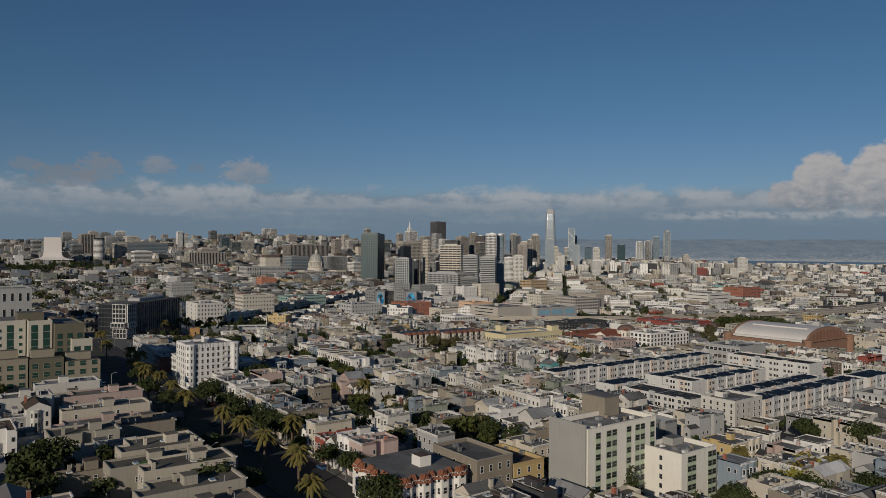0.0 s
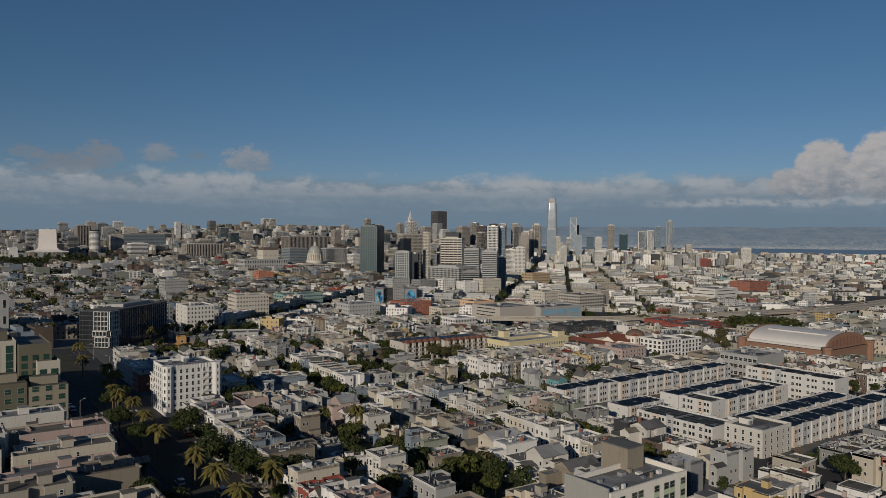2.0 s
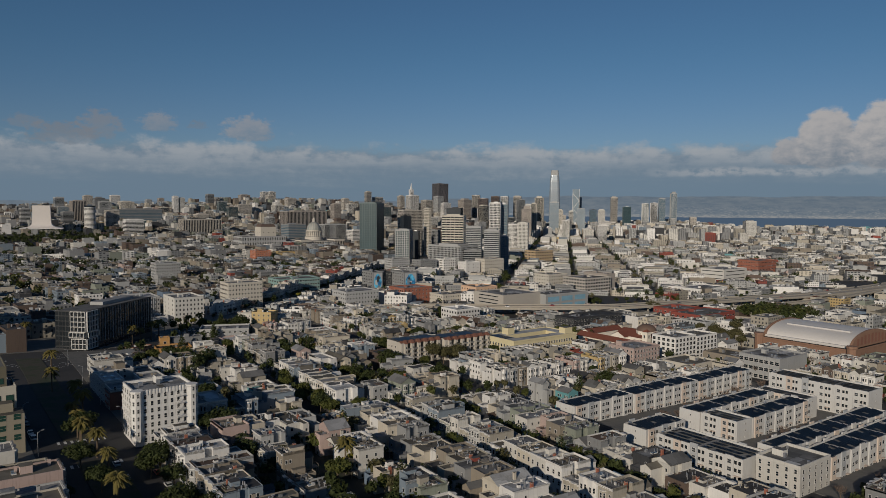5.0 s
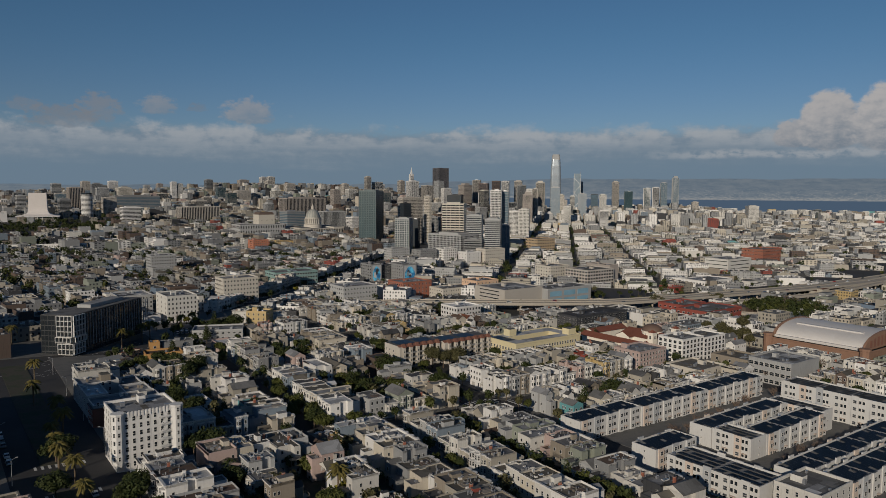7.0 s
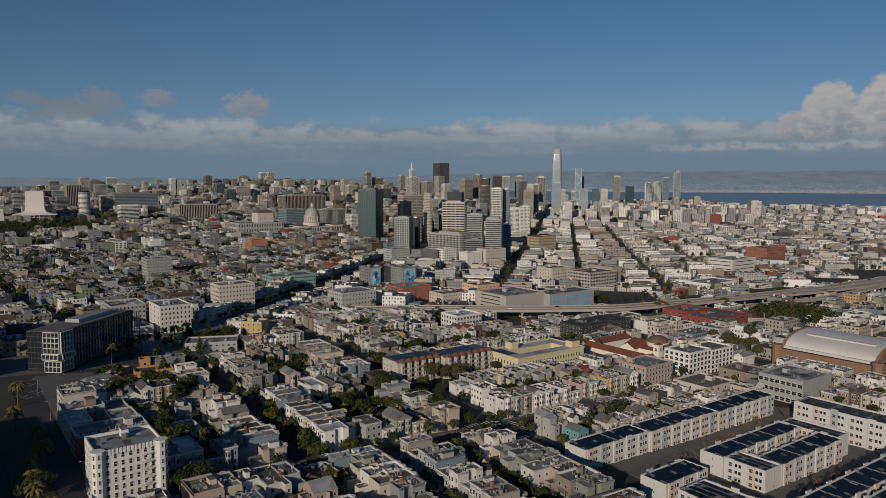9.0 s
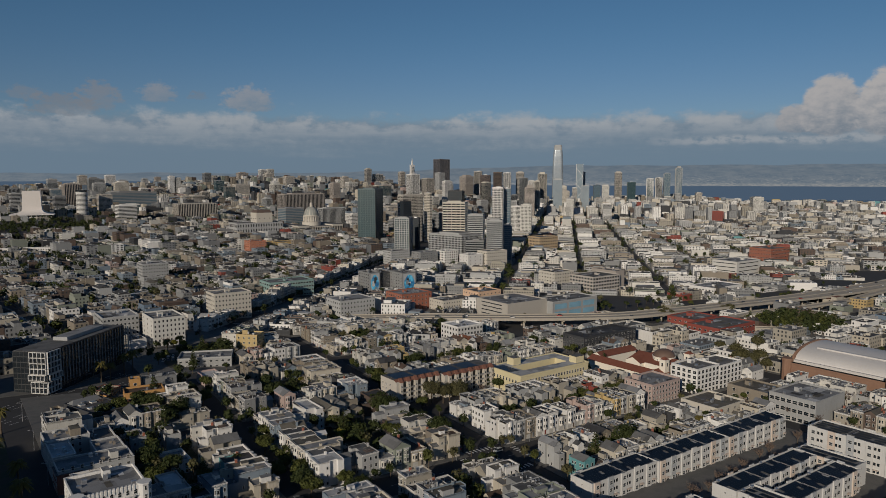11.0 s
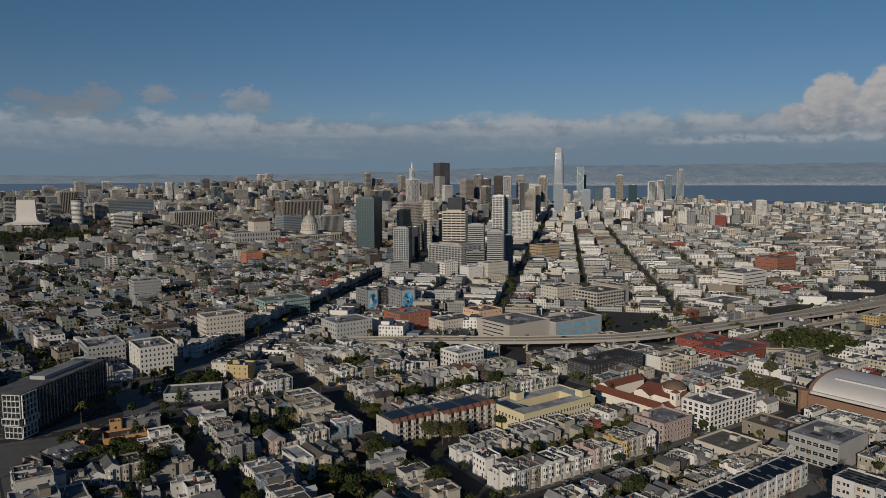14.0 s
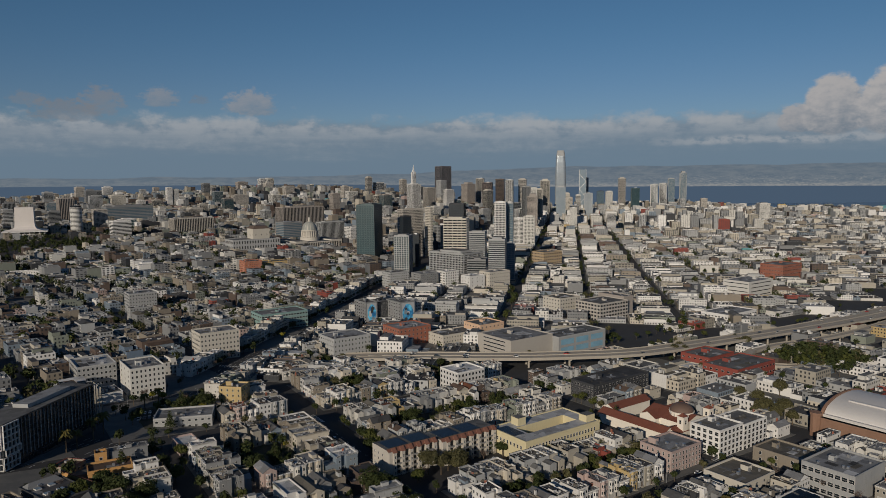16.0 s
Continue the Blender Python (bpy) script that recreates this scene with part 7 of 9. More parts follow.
    for k in range(st):
        zz = k * h / st + 0.9
        for i in range(2):
            part("window", window_mesh(1.1, 1.6), root, m=Matrix.Translation((0, d * (0.16 + 0.22 * i) if blank else d * (0.25 + 0.5 * i), zz)) @ Matrix.Rotation(-math.pi / 2, 4, "Z"))
        if k:
            for f in ((0.15, 0.62) if blank else (0.1, 0.24, 0.7, 0.86)):
                if r.random() < (0.35 if blank else 0.8):
                    part("window", window_mesh(1.0, 1.4), root, m=Matrix.Translation((w * f, 0, zz)))
            for f in (0.2, 0.5, 0.8):
                part("window", window_mesh(1.2, 1.7), root, m=Matrix.Translation((w + 0.95, d * f, zz)) @ Matrix.Rotation(math.pi / 2, 4, "Z"))
    for f in (0.27, 0.73):
        b = bay_geo(d * 0.36, 0.95, 2.9, h - 0.3, wall, roof).moved(w, d * f, 0, math.pi / 2)
        part("bay_window", b, root)
    part("cornice", Geo().box(w, w + 0.5, 0, d, h + par - 0.3, h + par + 0.08, TRIM, roof, bottom=True), root)


def west_house(y0, y1, x0, x1, h, wall, roof, label):
    flat_house(x0, x1, y0, y1, h, PAINT[wall], ROOF[roof], label, solar="solar" in label, garden="green" in label, blank=int(-y0) % 3 != 0)


west_house(-398, -388, -684, -657, 6.6, 9, 4, "tan house with a dark roof terrace")
west_house(-386.5, -376, -681, -657, 8.6, 3, 4, "beige house with a brown gravel roof")
west_house(-374.5, -364, -677, -655, 10.6, 2, 4, "cream house with a long bare side wall")
west_house(-363.5, -355, -682, -656, 9.2, 3, 4, "beige house with a planted green roof strip")
west_house(-353.5, -346, -692, -678, 6.0, 9, 5, "low tan house with a brown shingle roof")
west_house(-352, -338, -677, -656, 9.8, 2, 4, "cream house with a plain south wall")
west_house(-337, -328, -688, -668, 7.0, 4, 0, "pale grey house with a black tar roof")
west_house(-327, -316, -690, -672, 9.6, 3, 4, "beige house with a gravel roof")
west_house(-319, -306, -671, -654, 9.0, 9, 4, "tan house with a row of tilted solar panels")
west_house(-305, -295, -686, -656, 7.2, 8, 1, "pale pink house with a silver roof")
west_house(-293.5, -284, -682, -655, 9.6, 2, 4, "cream house with a tan roof")
west_house(-282.5, -273, -680, -653, 7.4, 4, 1, "pale grey house with vent pipes")
west_house(-272.5, -262, -700, -682, 10.5, 1, 0, "off-white corner house with bays")
west_house(-271, -260, -678, -652, 9.6, 8, 4, "pinkish house with a flat gravel roof")
west_house(-259, -250, -690, -654, 7.0, 3, 4, "beige house with a low parapet")
west_house(-247, -236, -684, -662, 9.8, 1, 1, "off-white house with a silver-coated roof")


def stucco_flats():
    """Modern flats in cream stucco with upright strips of green glass, stepping down to terraces."""
    cream, olive, glass = mat("cream_stucco", (0.40, 0.38, 0.325), 0.8, var=0.1, streak=0.1), mat("olive_panels", (0.115, 0.105, 0.075), 0.7, var=0.15), mat("green_glass", (0.02, 0.055, 0.045), 0.1, var=0.3, spec=0.7)
    keep_out(-684, -192, 70, 92, 0, 0)
    root = thing("apartment_building", "modern cream stucco flats with strips of green glass", "apartment building", Matrix.Translation((-704, -204, land(-690, -180) + 2.5)))
    z = land(-690, -180)
    blocks = ((-704, -690, -178, -146, 64, olive), (-689, -677.5, -177, -146, 66, cream), (-677, -668, -182, -150, 66, cream), (-667.5, -656, -186, -152, 64.5, olive), (-661.5, -653.5, -190, -176, 58, cream), (-722, -704.5, -172, -140, 67, cream))
    for bx0, bx1, by0, by1, top, m in blocks:
        x0, x1, y0, y1, h = bx0 + 700, bx1 + 700, by0 + 186, by1 + 186, top - z
        wing = part("wing", Geo().box(x0, x1, y0, y1, -4, h, m, ROOF[0]), root)
        for a, b, c, e in ((x0, x1, y0, y0 + 0.3), (x0, x0 + 0.3, y0 + 0.3, y1), (x1 - 0.3, x1, y0 + 0.3, y1)):
            part("parapet", Geo().box(a, b, c, e, h, h + 0.8, m), wing)
        n = max(1, round((x1 - x0) / 4.2))
        for i in range(n):
            u = x0 + (i + 0.5) * (x1 - x0) / n
            strip = m is cream
            k0 = 3.2
            while k0 < h - 2.6:
                ww, wh = (2.5, 2.95) if (strip and (i % 2 == 1 or n == 2)) else ((2.0, 2.2) if not strip else (1.3, 1.5))
                g = Geo().box(u - ww / 2, u + ww / 2, y0 - 0.1, y0 - 0.004, k0, k0 + wh, FRAME if ww < 1.5 else W_DARK, bottom=True)
                g.box(u - ww / 2 + 0.1, u + ww / 2 - 0.1, y0 - 0.14, y0 - 0.104, k0 + 0.1, k0 + wh - 0.1, glass, bottom=True)
                part("window", g, wing)
                k0 += 3.1
        k0 = 3.2 if bx0 < -720 else h          # the other side walls stand close together
        while k0 < h - 2.6:
            for v in (0.2, 0.5, 0.8):
                part("window", window_mesh(1.3, 1.5, glass), wing, m=Matrix.Translation((x0, y0 + (y1 - y0) * v, k0)) @ Matrix.Rotation(-math.pi / 2, 4, "Z"))
            k0 += 3.1
    part("lift_house", Geo().box(20, 30, 14, 24, 66 - z, 69.5 - z, olive, ROOF[0]), root)
    # terraces in front
    tan = mat("tan_stucco", (0.24, 0.215, 0.165), 0.8, var=0.12, streak=0.1)
    for k, (bx0, bx1) in enumerate(((-722, -706), (-705, -692), (-691.5, -679), (-678.5, -666), (-665.5, -652))):
        x0, x1, h = bx0 + 700, bx1 + 700, (14.5, 14, 13, 12.5, 12)[k] - (k > 3) * 1.5
        t = part("terrace_house", Geo().box(x0, x1, -13, -4, -6, h, tan if k % 2 == 0 else olive, ROOF[4]).box(x0 + 1, x1 - 3, -9, -4, h, h + 3.1, tan, ROOF[4]), root, "stepped tan terrace house with roof decks")
        for f in range(3):
            for i in range(3):
                u = x0 + (i + 0.5) * (x1 - x0) / 3
                part("window", window_mesh(2.4, 2.2, glass, tan), t, m=Matrix.Translation((u, -13, 1.2 + f * 3.6)))


stucco_flats()


def tiled_corner_house():
    """White bayed corner flats under a skirt of red clay tiles."""
    x0, x1, y0, y1 = -625.0, -603.0, -403.0, -381.0
    w, d, z = x1 - x0, y1 - y0, land(-614, -392)
    h = 44.2 - z
    keep_out(-614, -392, w, d, 0, 1.5)
    wall = mat("white_stucco", (0.60, 0.585, 0.55), 0.8, var=0.08, streak=0.12)
    tile = mat("clay_tiles", (0.20, 0.075, 0.04), 0.85, var=0.35, scale=2.0, bump=0.5)
    root = thing("apartment_house", "white three-storey bayed corner flats with a red tile skirt", "apartment building", Matrix.Translation((x0, y0, z)))
    south = [(0, 0)]
    for c in (2.6, 8.2, 13.8, 19.4):
        south += [(c - 1.9, 0), (c - 1.1, -1.2), (c + 1.1, -1.2), (c + 1.9, 0)]
    south += [(w, 0)]
    west = [(0, d)]
    for c in (17.5, 11.0, 4.5):
        west += [(0, c + 1.9), (-1.2, c + 1.1), (-1.2, c - 1.1), (0, c - 1.9)]
    line = west + south
    poly = line + [(w, d)]
    part("wall", Geo().prism(poly, -4, h - 1.0, wall, ROOF[4]), root)
    # tiles: one sloped piece for each stretch of the outline
    for i in range(len(line) - 1):
        (xa, ya), (xb, yb) = line[i], line[i + 1]
        ex, ey = xb - xa, yb - ya
        L = math.hypot(ex, ey)
        if L < 0.05:
            continue
        nx, ny = ey / L, -ex / L
        g = Geo()
        m = max(1, int(L / 0.45))
        for k in range(m):
            p, q = k / m, (k + 1) / m
            pa, pb, mid = (xa + ex * p, ya + ey * p), (xa + ex * q, ya + ey * q), (xa + ex * (p + q) / 2, ya + ey * (p + q) / 2)
            lo, hi = 0.55, -1.3
            g.add([(pa[0] + nx * lo, pa[1] + ny * lo, h - 1.7), (mid[0] + nx * lo, mid[1] + ny * lo, h - 1.55), (pb[0] + nx * lo, pb[1] + ny * lo, h - 1.7),
                   (pa[0] + nx * hi, pa[1] + ny * hi, h + 0.15), (mid[0] + nx * hi, mid[1] + ny * hi, h + 0.3), (pb[0] + nx * hi, pb[1] + ny * hi, h + 0.15)], [(0, 1, 4, 3), (1, 2, 5, 4)], tile)
        part("tile_skirt", g, root)
    part("stair_penthouse", Geo().box(11, 14.5, 6, 10, h - 1.0, h + 2.6, wall, ROOF[5]), root)
    part("roof_ridge", Geo().box(1.6, w - 0.4, 1.6, d - 0.4, h - 1.0, h - 0.1, ROOF[0], ROOF[0]), root)
    for k in range(3):
        zz = 0.9 + k * 3.05
        for c in (2.6, 8.2, 13.8, 19.4):
            part("window", window_mesh(1.3, 1.7), root, m=Matrix.Translation((c, -1.2, zz)))
            for s in (-1, 1):
                part("window", window_mesh(0.8, 1.7), root, m=Matrix.Translation((c + s * 1.5, -0.6, zz)) @ Matrix.Rotation(s * math.atan2(1.2, 0.8), 4, "Z"))
        for c in (17.5, 11.0, 4.5):
            part("window", window_mesh(1.3, 1.7), root, m=Matrix.Translation((-1.2, c, zz)) @ Matrix.Rotation(-math.pi / 2, 4, "Z"))
        for c in (5.4, 11.0, 16.6):
            part("window", window_mesh(0.9, 1.6), root, m=Matrix.Translation((c, 0, zz)))


tiled_corner_house()
mid_rise("apartment_house", "tall tan house with arched front windows", "house", -600.5, -588, -404, -384, 45.2, PAINT[9], 3, (4, 2, 3, 3), (1.1, 1.9), ROOF[0], singly=True, hatch=False, trim=PAINT[3])
mid_rise("apartment_house", "dark ochre house with a shingle roof", "house", -587.5, -576, -404, -386, 42.0, PAINT[10], 3, (3, 2, 3, 3), (1.1, 1.7), ROOF[5], singly=True, hatch=False)

# bayed houses behind the ivory blocks: corner, width, depth, storeys, paint, roof
sr = random.Random(31)
for x, y, w, d, st, paint, roof in ((-515, -424.5, 8.6, 13.5, 3, 10, 0), (-506.2, -424.5, 8.4, 13.5, 3, 2, 1), (-497.6, -423, 7.2, 12, 2, 4, 1), (-490.2, -423, 7.0, 12, 3, 1, 4), (-483, -413, 8.6, 10, 2, 0, 1), (-474.3, -413, 8.6, 10, 3, 3, 4),
                                    (-506, -440, 9.4, 12.5, 3, 8, 0), (-496.4, -440, 9.2, 12.5, 2, 1, 1), (-486.9, -438, 8.2, 12, 3, 0, 4), (-534, -439, 7.6, 11, 3, 6, 1)):
    house = House(sr, w, d, st, PAINT[paint], ROOF[roof], gable=False)
    keep_out(x + w / 2, y + d / 2, w, d, 0, 0.5)
    house.as_plain_thing(Matrix.Translation((x, y, land(x, y) + 0.1)), house_label(house, st), "row houses south of the garden flats")


def courtyard_flats():
    """Flats round a light court, their roofs at several levels, with a red brick corner."""
    x0, y0, z = -619.0, -172.0, land(-606, -150)
    keep_out(-605.5, -148, 27, 48)
    root = thing("apartment_building", "pale flats round a light court with a red brick corner", "apartment building", Matrix.Translation((x0, y0, z)))
    wings = ((0, 27, 0, 14, 45.6, ROOF[1]), (0, 8.5, 14, 34, 46.4, ROOF[2]), (16, 27, 14, 30, 45.0, ROOF[1]), (0, 17, 34, 48, 46.8, ROOF[1]), (17, 27, 30, 48, 44.2, ROOF[0]))
    for k, (a, b, c, e, top, roof) in enumerate(wings):
        h = top - z
        wing = part("wing", Geo().box(a, b, c, e, -4, h, PAINT[4], roof), root)
        part("parapet", Geo().ring(a + 0.01, b - 0.01, c + 0.01, e - 0.01, 0.3, h, h + 0.7, PAINT[4]), wing)
        part("coping", Geo().ring(a - 0.08, b + 0.08, c - 0.08, e + 0.08, 0.46, h + 0.7, h + 0.82, TRIM), wing)
        r = random.Random(k)
        for _ in range(4):
            px, py, q = r.uniform(a + 1, b - 2.4), r.uniform(c + 1, e - 2.4), r.uniform(0.6, 1.5)
            part("roof_unit", Geo().box(px, px + q, py, py + q * 0.8, h, h + r.uniform(0.6, 1.4), r.choice((STEEL, TRIM, PAINT[9]))), wing)
        for f in range(4):
            zz = 1.0 + f * 2.75
            if a == 0:
                for i in range(max(2, int((e - c) / 3.4))):
                    y = c + (i + 0.5) * (e - c) / max(2, int((e - c) / 3.4))
                    if not (k == 0 and y < 10):
                        part("window", window_mesh(1.3, 1.6), wing, m=Matrix.Translation((a, y, zz)) @ Matrix.Rotation(-math.pi / 2, 4, "Z"))
            if k == 0:
                for i in range(8):
                    part("window", window_mesh(1.2, 1.6), wing, m=Matrix.Translation((1.7 + i * 3.3, c, zz)))
            if k == 3:
                for x in (10.2, 13.0):
                    part("window", window_mesh(1.2, 1.6), wing, m=Matrix.Translation((x, c, zz)))
    brick = part("brick_front", Geo().box(-0.5, 8, -0.5, 10, -4, 8.2, BRICK, ROOF[0]).box(-0.75, 8.2, -0.75, 10.2, 8.2, 8.6, TERRA, ROOF[0], bottom=True), root, "red brick corner front")
    for f in range(3):
        for y in (1.2, 3.8, 6.4, 9.0):
            part("window", window_mesh(1.2, 1.6), brick, m=Matrix.Translation((-0.5, y, 0.6 + f * 2.7)) @ Matrix.Rotation(-math.pi / 2, 4, "Z"))
    part("stair_penthouse", Geo().box(10, 14, 37, 43, 46.8 - z, 49.8 - z, PAINT[9], ROOF[4]), root, "tan stair penthouse")
    part("stair_penthouse", Geo().box(19, 22, 4, 8, 45.6 - z, 48.2 - z, PAINT[1], ROOF[1]), root)
    for k in range(4):
        part("skylight", Geo().box(2.0 + (k % 2) * 3.2, 3.4 + (k % 2) * 3.2, 17 + (k // 2) * 8, 19 + (k // 2) * 8, 46.4 - z, 46.75 - z, TRIM, GLASS_PALE), root)


courtyard_flats()
mid_rise("apartment_house", "small white house with a flat roof", "house", -581, -570, -172, -158, 40.0, PAINT[0], 2, (3, 3, 3, 3), (1.1, 1.5), ROOF[1], hatch=False)
orange = mat("orange_stucco", (0.40, 0.225, 0.085), 0.8, var=0.15, streak=0.15)
mid_rise("shop", "low orange stucco market building", "shop", -572, -552, -67, -55, 41.6, orange, 1, (4, 2, 5, 2), (1.8, 1.4), ROOF[5], angle=-0.12, hatch=False)
mid_rise("shop", "orange stucco corner tower", "shop", -567, -561.5, -54, -48.5, 45.6, orange, 2, (1, 1, 1, 1), (1.6, 1.6), ROOF[5], angle=-0.12, hatch=False)
mid_rise("shop", "low brown-roofed shop with red trim", "shop", -583, -572, -49, -38, 40.2, PAINT[9], 1, (3, 2, 3, 2), (2.0, 1.4), ROOF[5], angle=0.75, hatch=False, trim=PAINT[14])
solid("wall_yard", Geo().box(-12.5, 12.5, -0.2, 0.2, -4, 2.6, orange).box(-12.6, 12.6, -0.3, 0.3, 2.6, 2.75, TERRA, bottom=True), "tan stucco yard wall with a tile cap", "wall", Matrix.Translation((-577, -61, land(-577, -61))) @ Matrix.Rotation(-1.16, 4, "Z"), kind="structure")
shed, h = mid_rise("shop", "low charcoal shop with skylights along its dark roof", "shop", -597, -579, -92, -61, 41.4, PAINT[12], 1, (4, 4, 0, 5), (2.2, 1.6), ROOF[3], angle=0.33, hatch=False, parapet=0.4)
for k in range(6):
    part("skylight", Geo().box(-6 + (k % 2) * 6, -3.4 + (k % 2) * 6, -12 + (k // 2) * 8.5, -9.4 + (k // 2) * 8.5, h - 0.4, h + 0.25, TRIM, GLASS_PALE), shed)
part("roof_lantern", Geo().turn([[(-8, 9, h - 0.38), (8, 9, h - 0.38), (8, 15, h - 0.38), (-8, 15, h - 0.38)], [(-6, 11.9, h + 1.6), (6, 11.9, h + 1.6), (6, 12.1, h + 1.6), (-6, 12.1, h + 1.6)]], PAINT[5]), shed, "grey hipped roof over the shop's rear")
sign, h = mid_rise("shop", "narrow tan shop front with a tall sign wall", "shop", -607, -603, -82, -71, 42.6, PAINT[9], 1, (1, 0, 0, 3), (1.8, 1.6), ROOF[4], angle=0.33, hatch=False)
for k in range(2):
    part("awning", Geo().add([(-3.4, -3.5 + k * 4.5, 2.6), (-3.4, -0.8 + k * 4.5, 2.6), (-2.02, -0.8 + k * 4.5, 3.4), (-2.02, -3.5 + k * 4.5, 3.4)], [(0, 1, 2, 3), (3, 2, 1, 0)], PAINT[14]), sign, "red canvas awning")
mid_rise("workshop", "low pale concrete workshop on the avenue", "workshop", -522, -488, 0, 20, 38.0, W_PALE, 2, (9, 5, 9, 5), (1.8, 1.3), ROOF[1], angle=-0.40, hatch=False)
mid_rise("apartment_building", "mustard yellow flats on the avenue", "apartment building", -472, -459, 24, 40, 43.5, PAINT[10], 4, (4, 4, 4, 4), (1.2, 1.6), ROOF[0], angle=SG)
mid_rise("apartment_house", "pale pink house with a white front", "house", -525, -514, -50, -34, 39.0, PAINT[8], 3, (3, 3, 3, 3), (1.1, 1.5), ROOF[2], hatch=False)

root, h = mid_rise("office_building", "pale grey building with large sky-blue glass fronts", "office", -172, -110, 18, 44, 38.0, W_PALE, 2, (0, 1, 3, 0), (3.0, 2.5), ROOF[0])
sky_glass = mat("sky_blue_glass", (0.20, 0.36, 0.47), 0.15, var=0.25, scale=0.3, spec=0.8)
for k in range(3):
    for s in range(2):
        part("glass_front", Geo().box(-28 + k * 19.5, -12 + k * 19.5, -13.12, -13.0, 2.5 + s * (h - 3) / 2, 2.5 + s * (h - 3) / 2 + 5.0, sky_glass, bottom=True), root, "large sky-blue window wall")

# ---------------------------------------------------------------- trees
def limb(g, p, q, r0, r1, material, n=5):
    p, q = Vector(p), Vector(q)
    u = (q - p).normalized()
    a = u.orthogonal().normalized()
    b = u.cross(a)
    rings = [[tuple(c + r * (math.cos(t) * a + math.sin(t) * b)) for t in [2 * math.pi * i / n for i in range(n)]] for c, r in ((p, r0), (q, r1))]
    g.turn(rings, material)


def leaf_cloud(g, r, lobes, count, size, material):
    """Many small leaf clumps on and in a few lobes (x, y, z, rx, ry, rz)."""
    vs, fs = [], []
    total = sum(l[3] * l[4] for l in lobes)
    for lx, ly, lz, rx, ry, rz in lobes:
        for _ in range(int(count * rx * ry / total)):
            d = Vector((r.gauss(0, 1), r.gauss(0, 1), r.gauss(0, 1))).normalized()
            k = 1 - 0.45 * r.random() ** 2.2
            bump = 0.86 + 0.3 * noise.noise(Vector((d.x * 2 + lx, d.y * 2 + ly, d.z * 2)))
            c = Vector((lx + d.x * rx * k * bump, ly + d.y * ry * k * bump, lz + d.z * rz * k * bump))
            nrm = (d + 0.9 * Vector((r.uniform(-1, 1), r.uniform(-1, 1), r.uniform(-0.3, 1)))).normalized()
            a = nrm.orthogonal().normalized()
            b = nrm.cross(a)
            t = r.uniform(0, 6.28)
            a, b = math.cos(t) * a + math.sin(t) * b, math.cos(t) * b - math.sin(t) * a
            s = size * r.uniform(0.6, 1.3)
            j = len(vs)
            vs += [tuple(c + s * a), tuple(c + 0.55 * s * b + 0.15 * s * nrm), tuple(c - s * a), tuple(c - 0.55 * s * b + 0.1 * s * nrm)]
            fs.append((j, j + 1, j + 2, j + 3))
    g.add(vs, fs, material)


def round_tree(r, h, spread, leaf):
    trunk, crown = Geo(), Geo()
    limb(trunk, (0, 0, -0.5), (0.1, 0, h * 0.38), 0.34, 0.22, BARK, 7)
    lobes = [(0, 0, h * 0.66, spread * 0.7, spread * 0.7, h * 0.3)]
    for i in range(6):
        a = i * 1.05 + r.uniform(-0.3, 0.3)
        q = (spread * 0.55 * math.cos(a), spread * 0.55 * math.sin(a), h * r.uniform(0.52, 0.74))
        limb(trunk, (0.1, 0, h * 0.36), q, 0.16, 0.05, BARK)
        lobes.append((*q, spread * r.uniform(0.38, 0.55), spread * r.uniform(0.38, 0.55), h * r.uniform(0.16, 0.24)))
    leaf_cloud(crown, r, lobes, int(1150 * spread / 4), 0.5, leaf)
    return trunk, crown


def conifer(r, h, spread, leaf):
    trunk, crown = Geo(), Geo()
    limb(trunk, (0, 0, -0.5), (0, 0, h * 0.95), 0.3, 0.05, BARK, 6)
    lobes = []
    for k in range(9):
        t = k / 8
        for i in range(3):
            a = k * 1.3 + i * 2.1
            s = spread * (1 - 0.75 * t)
            lobes.append((s * 0.45 * math.cos(a), s * 0.45 * math.sin(a), h * (0.22 + 0.72 * t), s * 0.55, s * 0.55, h * 0.07))
    leaf_cloud(crown, r, lobes, 900, 0.42, leaf)
    return trunk, crown


def bare_tree(r, h, spread):
    trunk, crown = Geo(), Geo()
    limb(trunk, (0, 0, -0.4), (0, 0, h * 0.35), 0.18, 0.13, BARK, 6)
    for i in range(8):
        a = i * 0.8 + r.uniform(-0.3, 0.3)
        p = Vector((0, 0, h * r.uniform(0.28, 0.36)))
        q = Vector((spread * 0.6 * math.cos(a), spread * 0.6 * math.sin(a), h * r.uniform(0.62, 0.85)))
        limb(crown, p, q, 0.08, 0.04, TWIG, 4)
        for _ in range(9):
            m = p.lerp(q, r.uniform(0.35, 1.0))
            e = m + Vector((r.uniform(-1, 1), r.uniform(-1, 1), r.uniform(0.2, 1.2))) * spread * 0.36
            limb(crown, m, e, 0.035, 0.012, TWIG, 3)
            for _ in range(3):
                m2 = m.lerp(e, r.uniform(0.4, 1.0))
                limb(crown, m2, m2 + Vector((r.uniform(-1, 1), r.uniform(-1, 1), r.uniform(0, 1))) * spread * 0.28, 0.06, 0.015, TWIG, 3)
    return trunk, crown


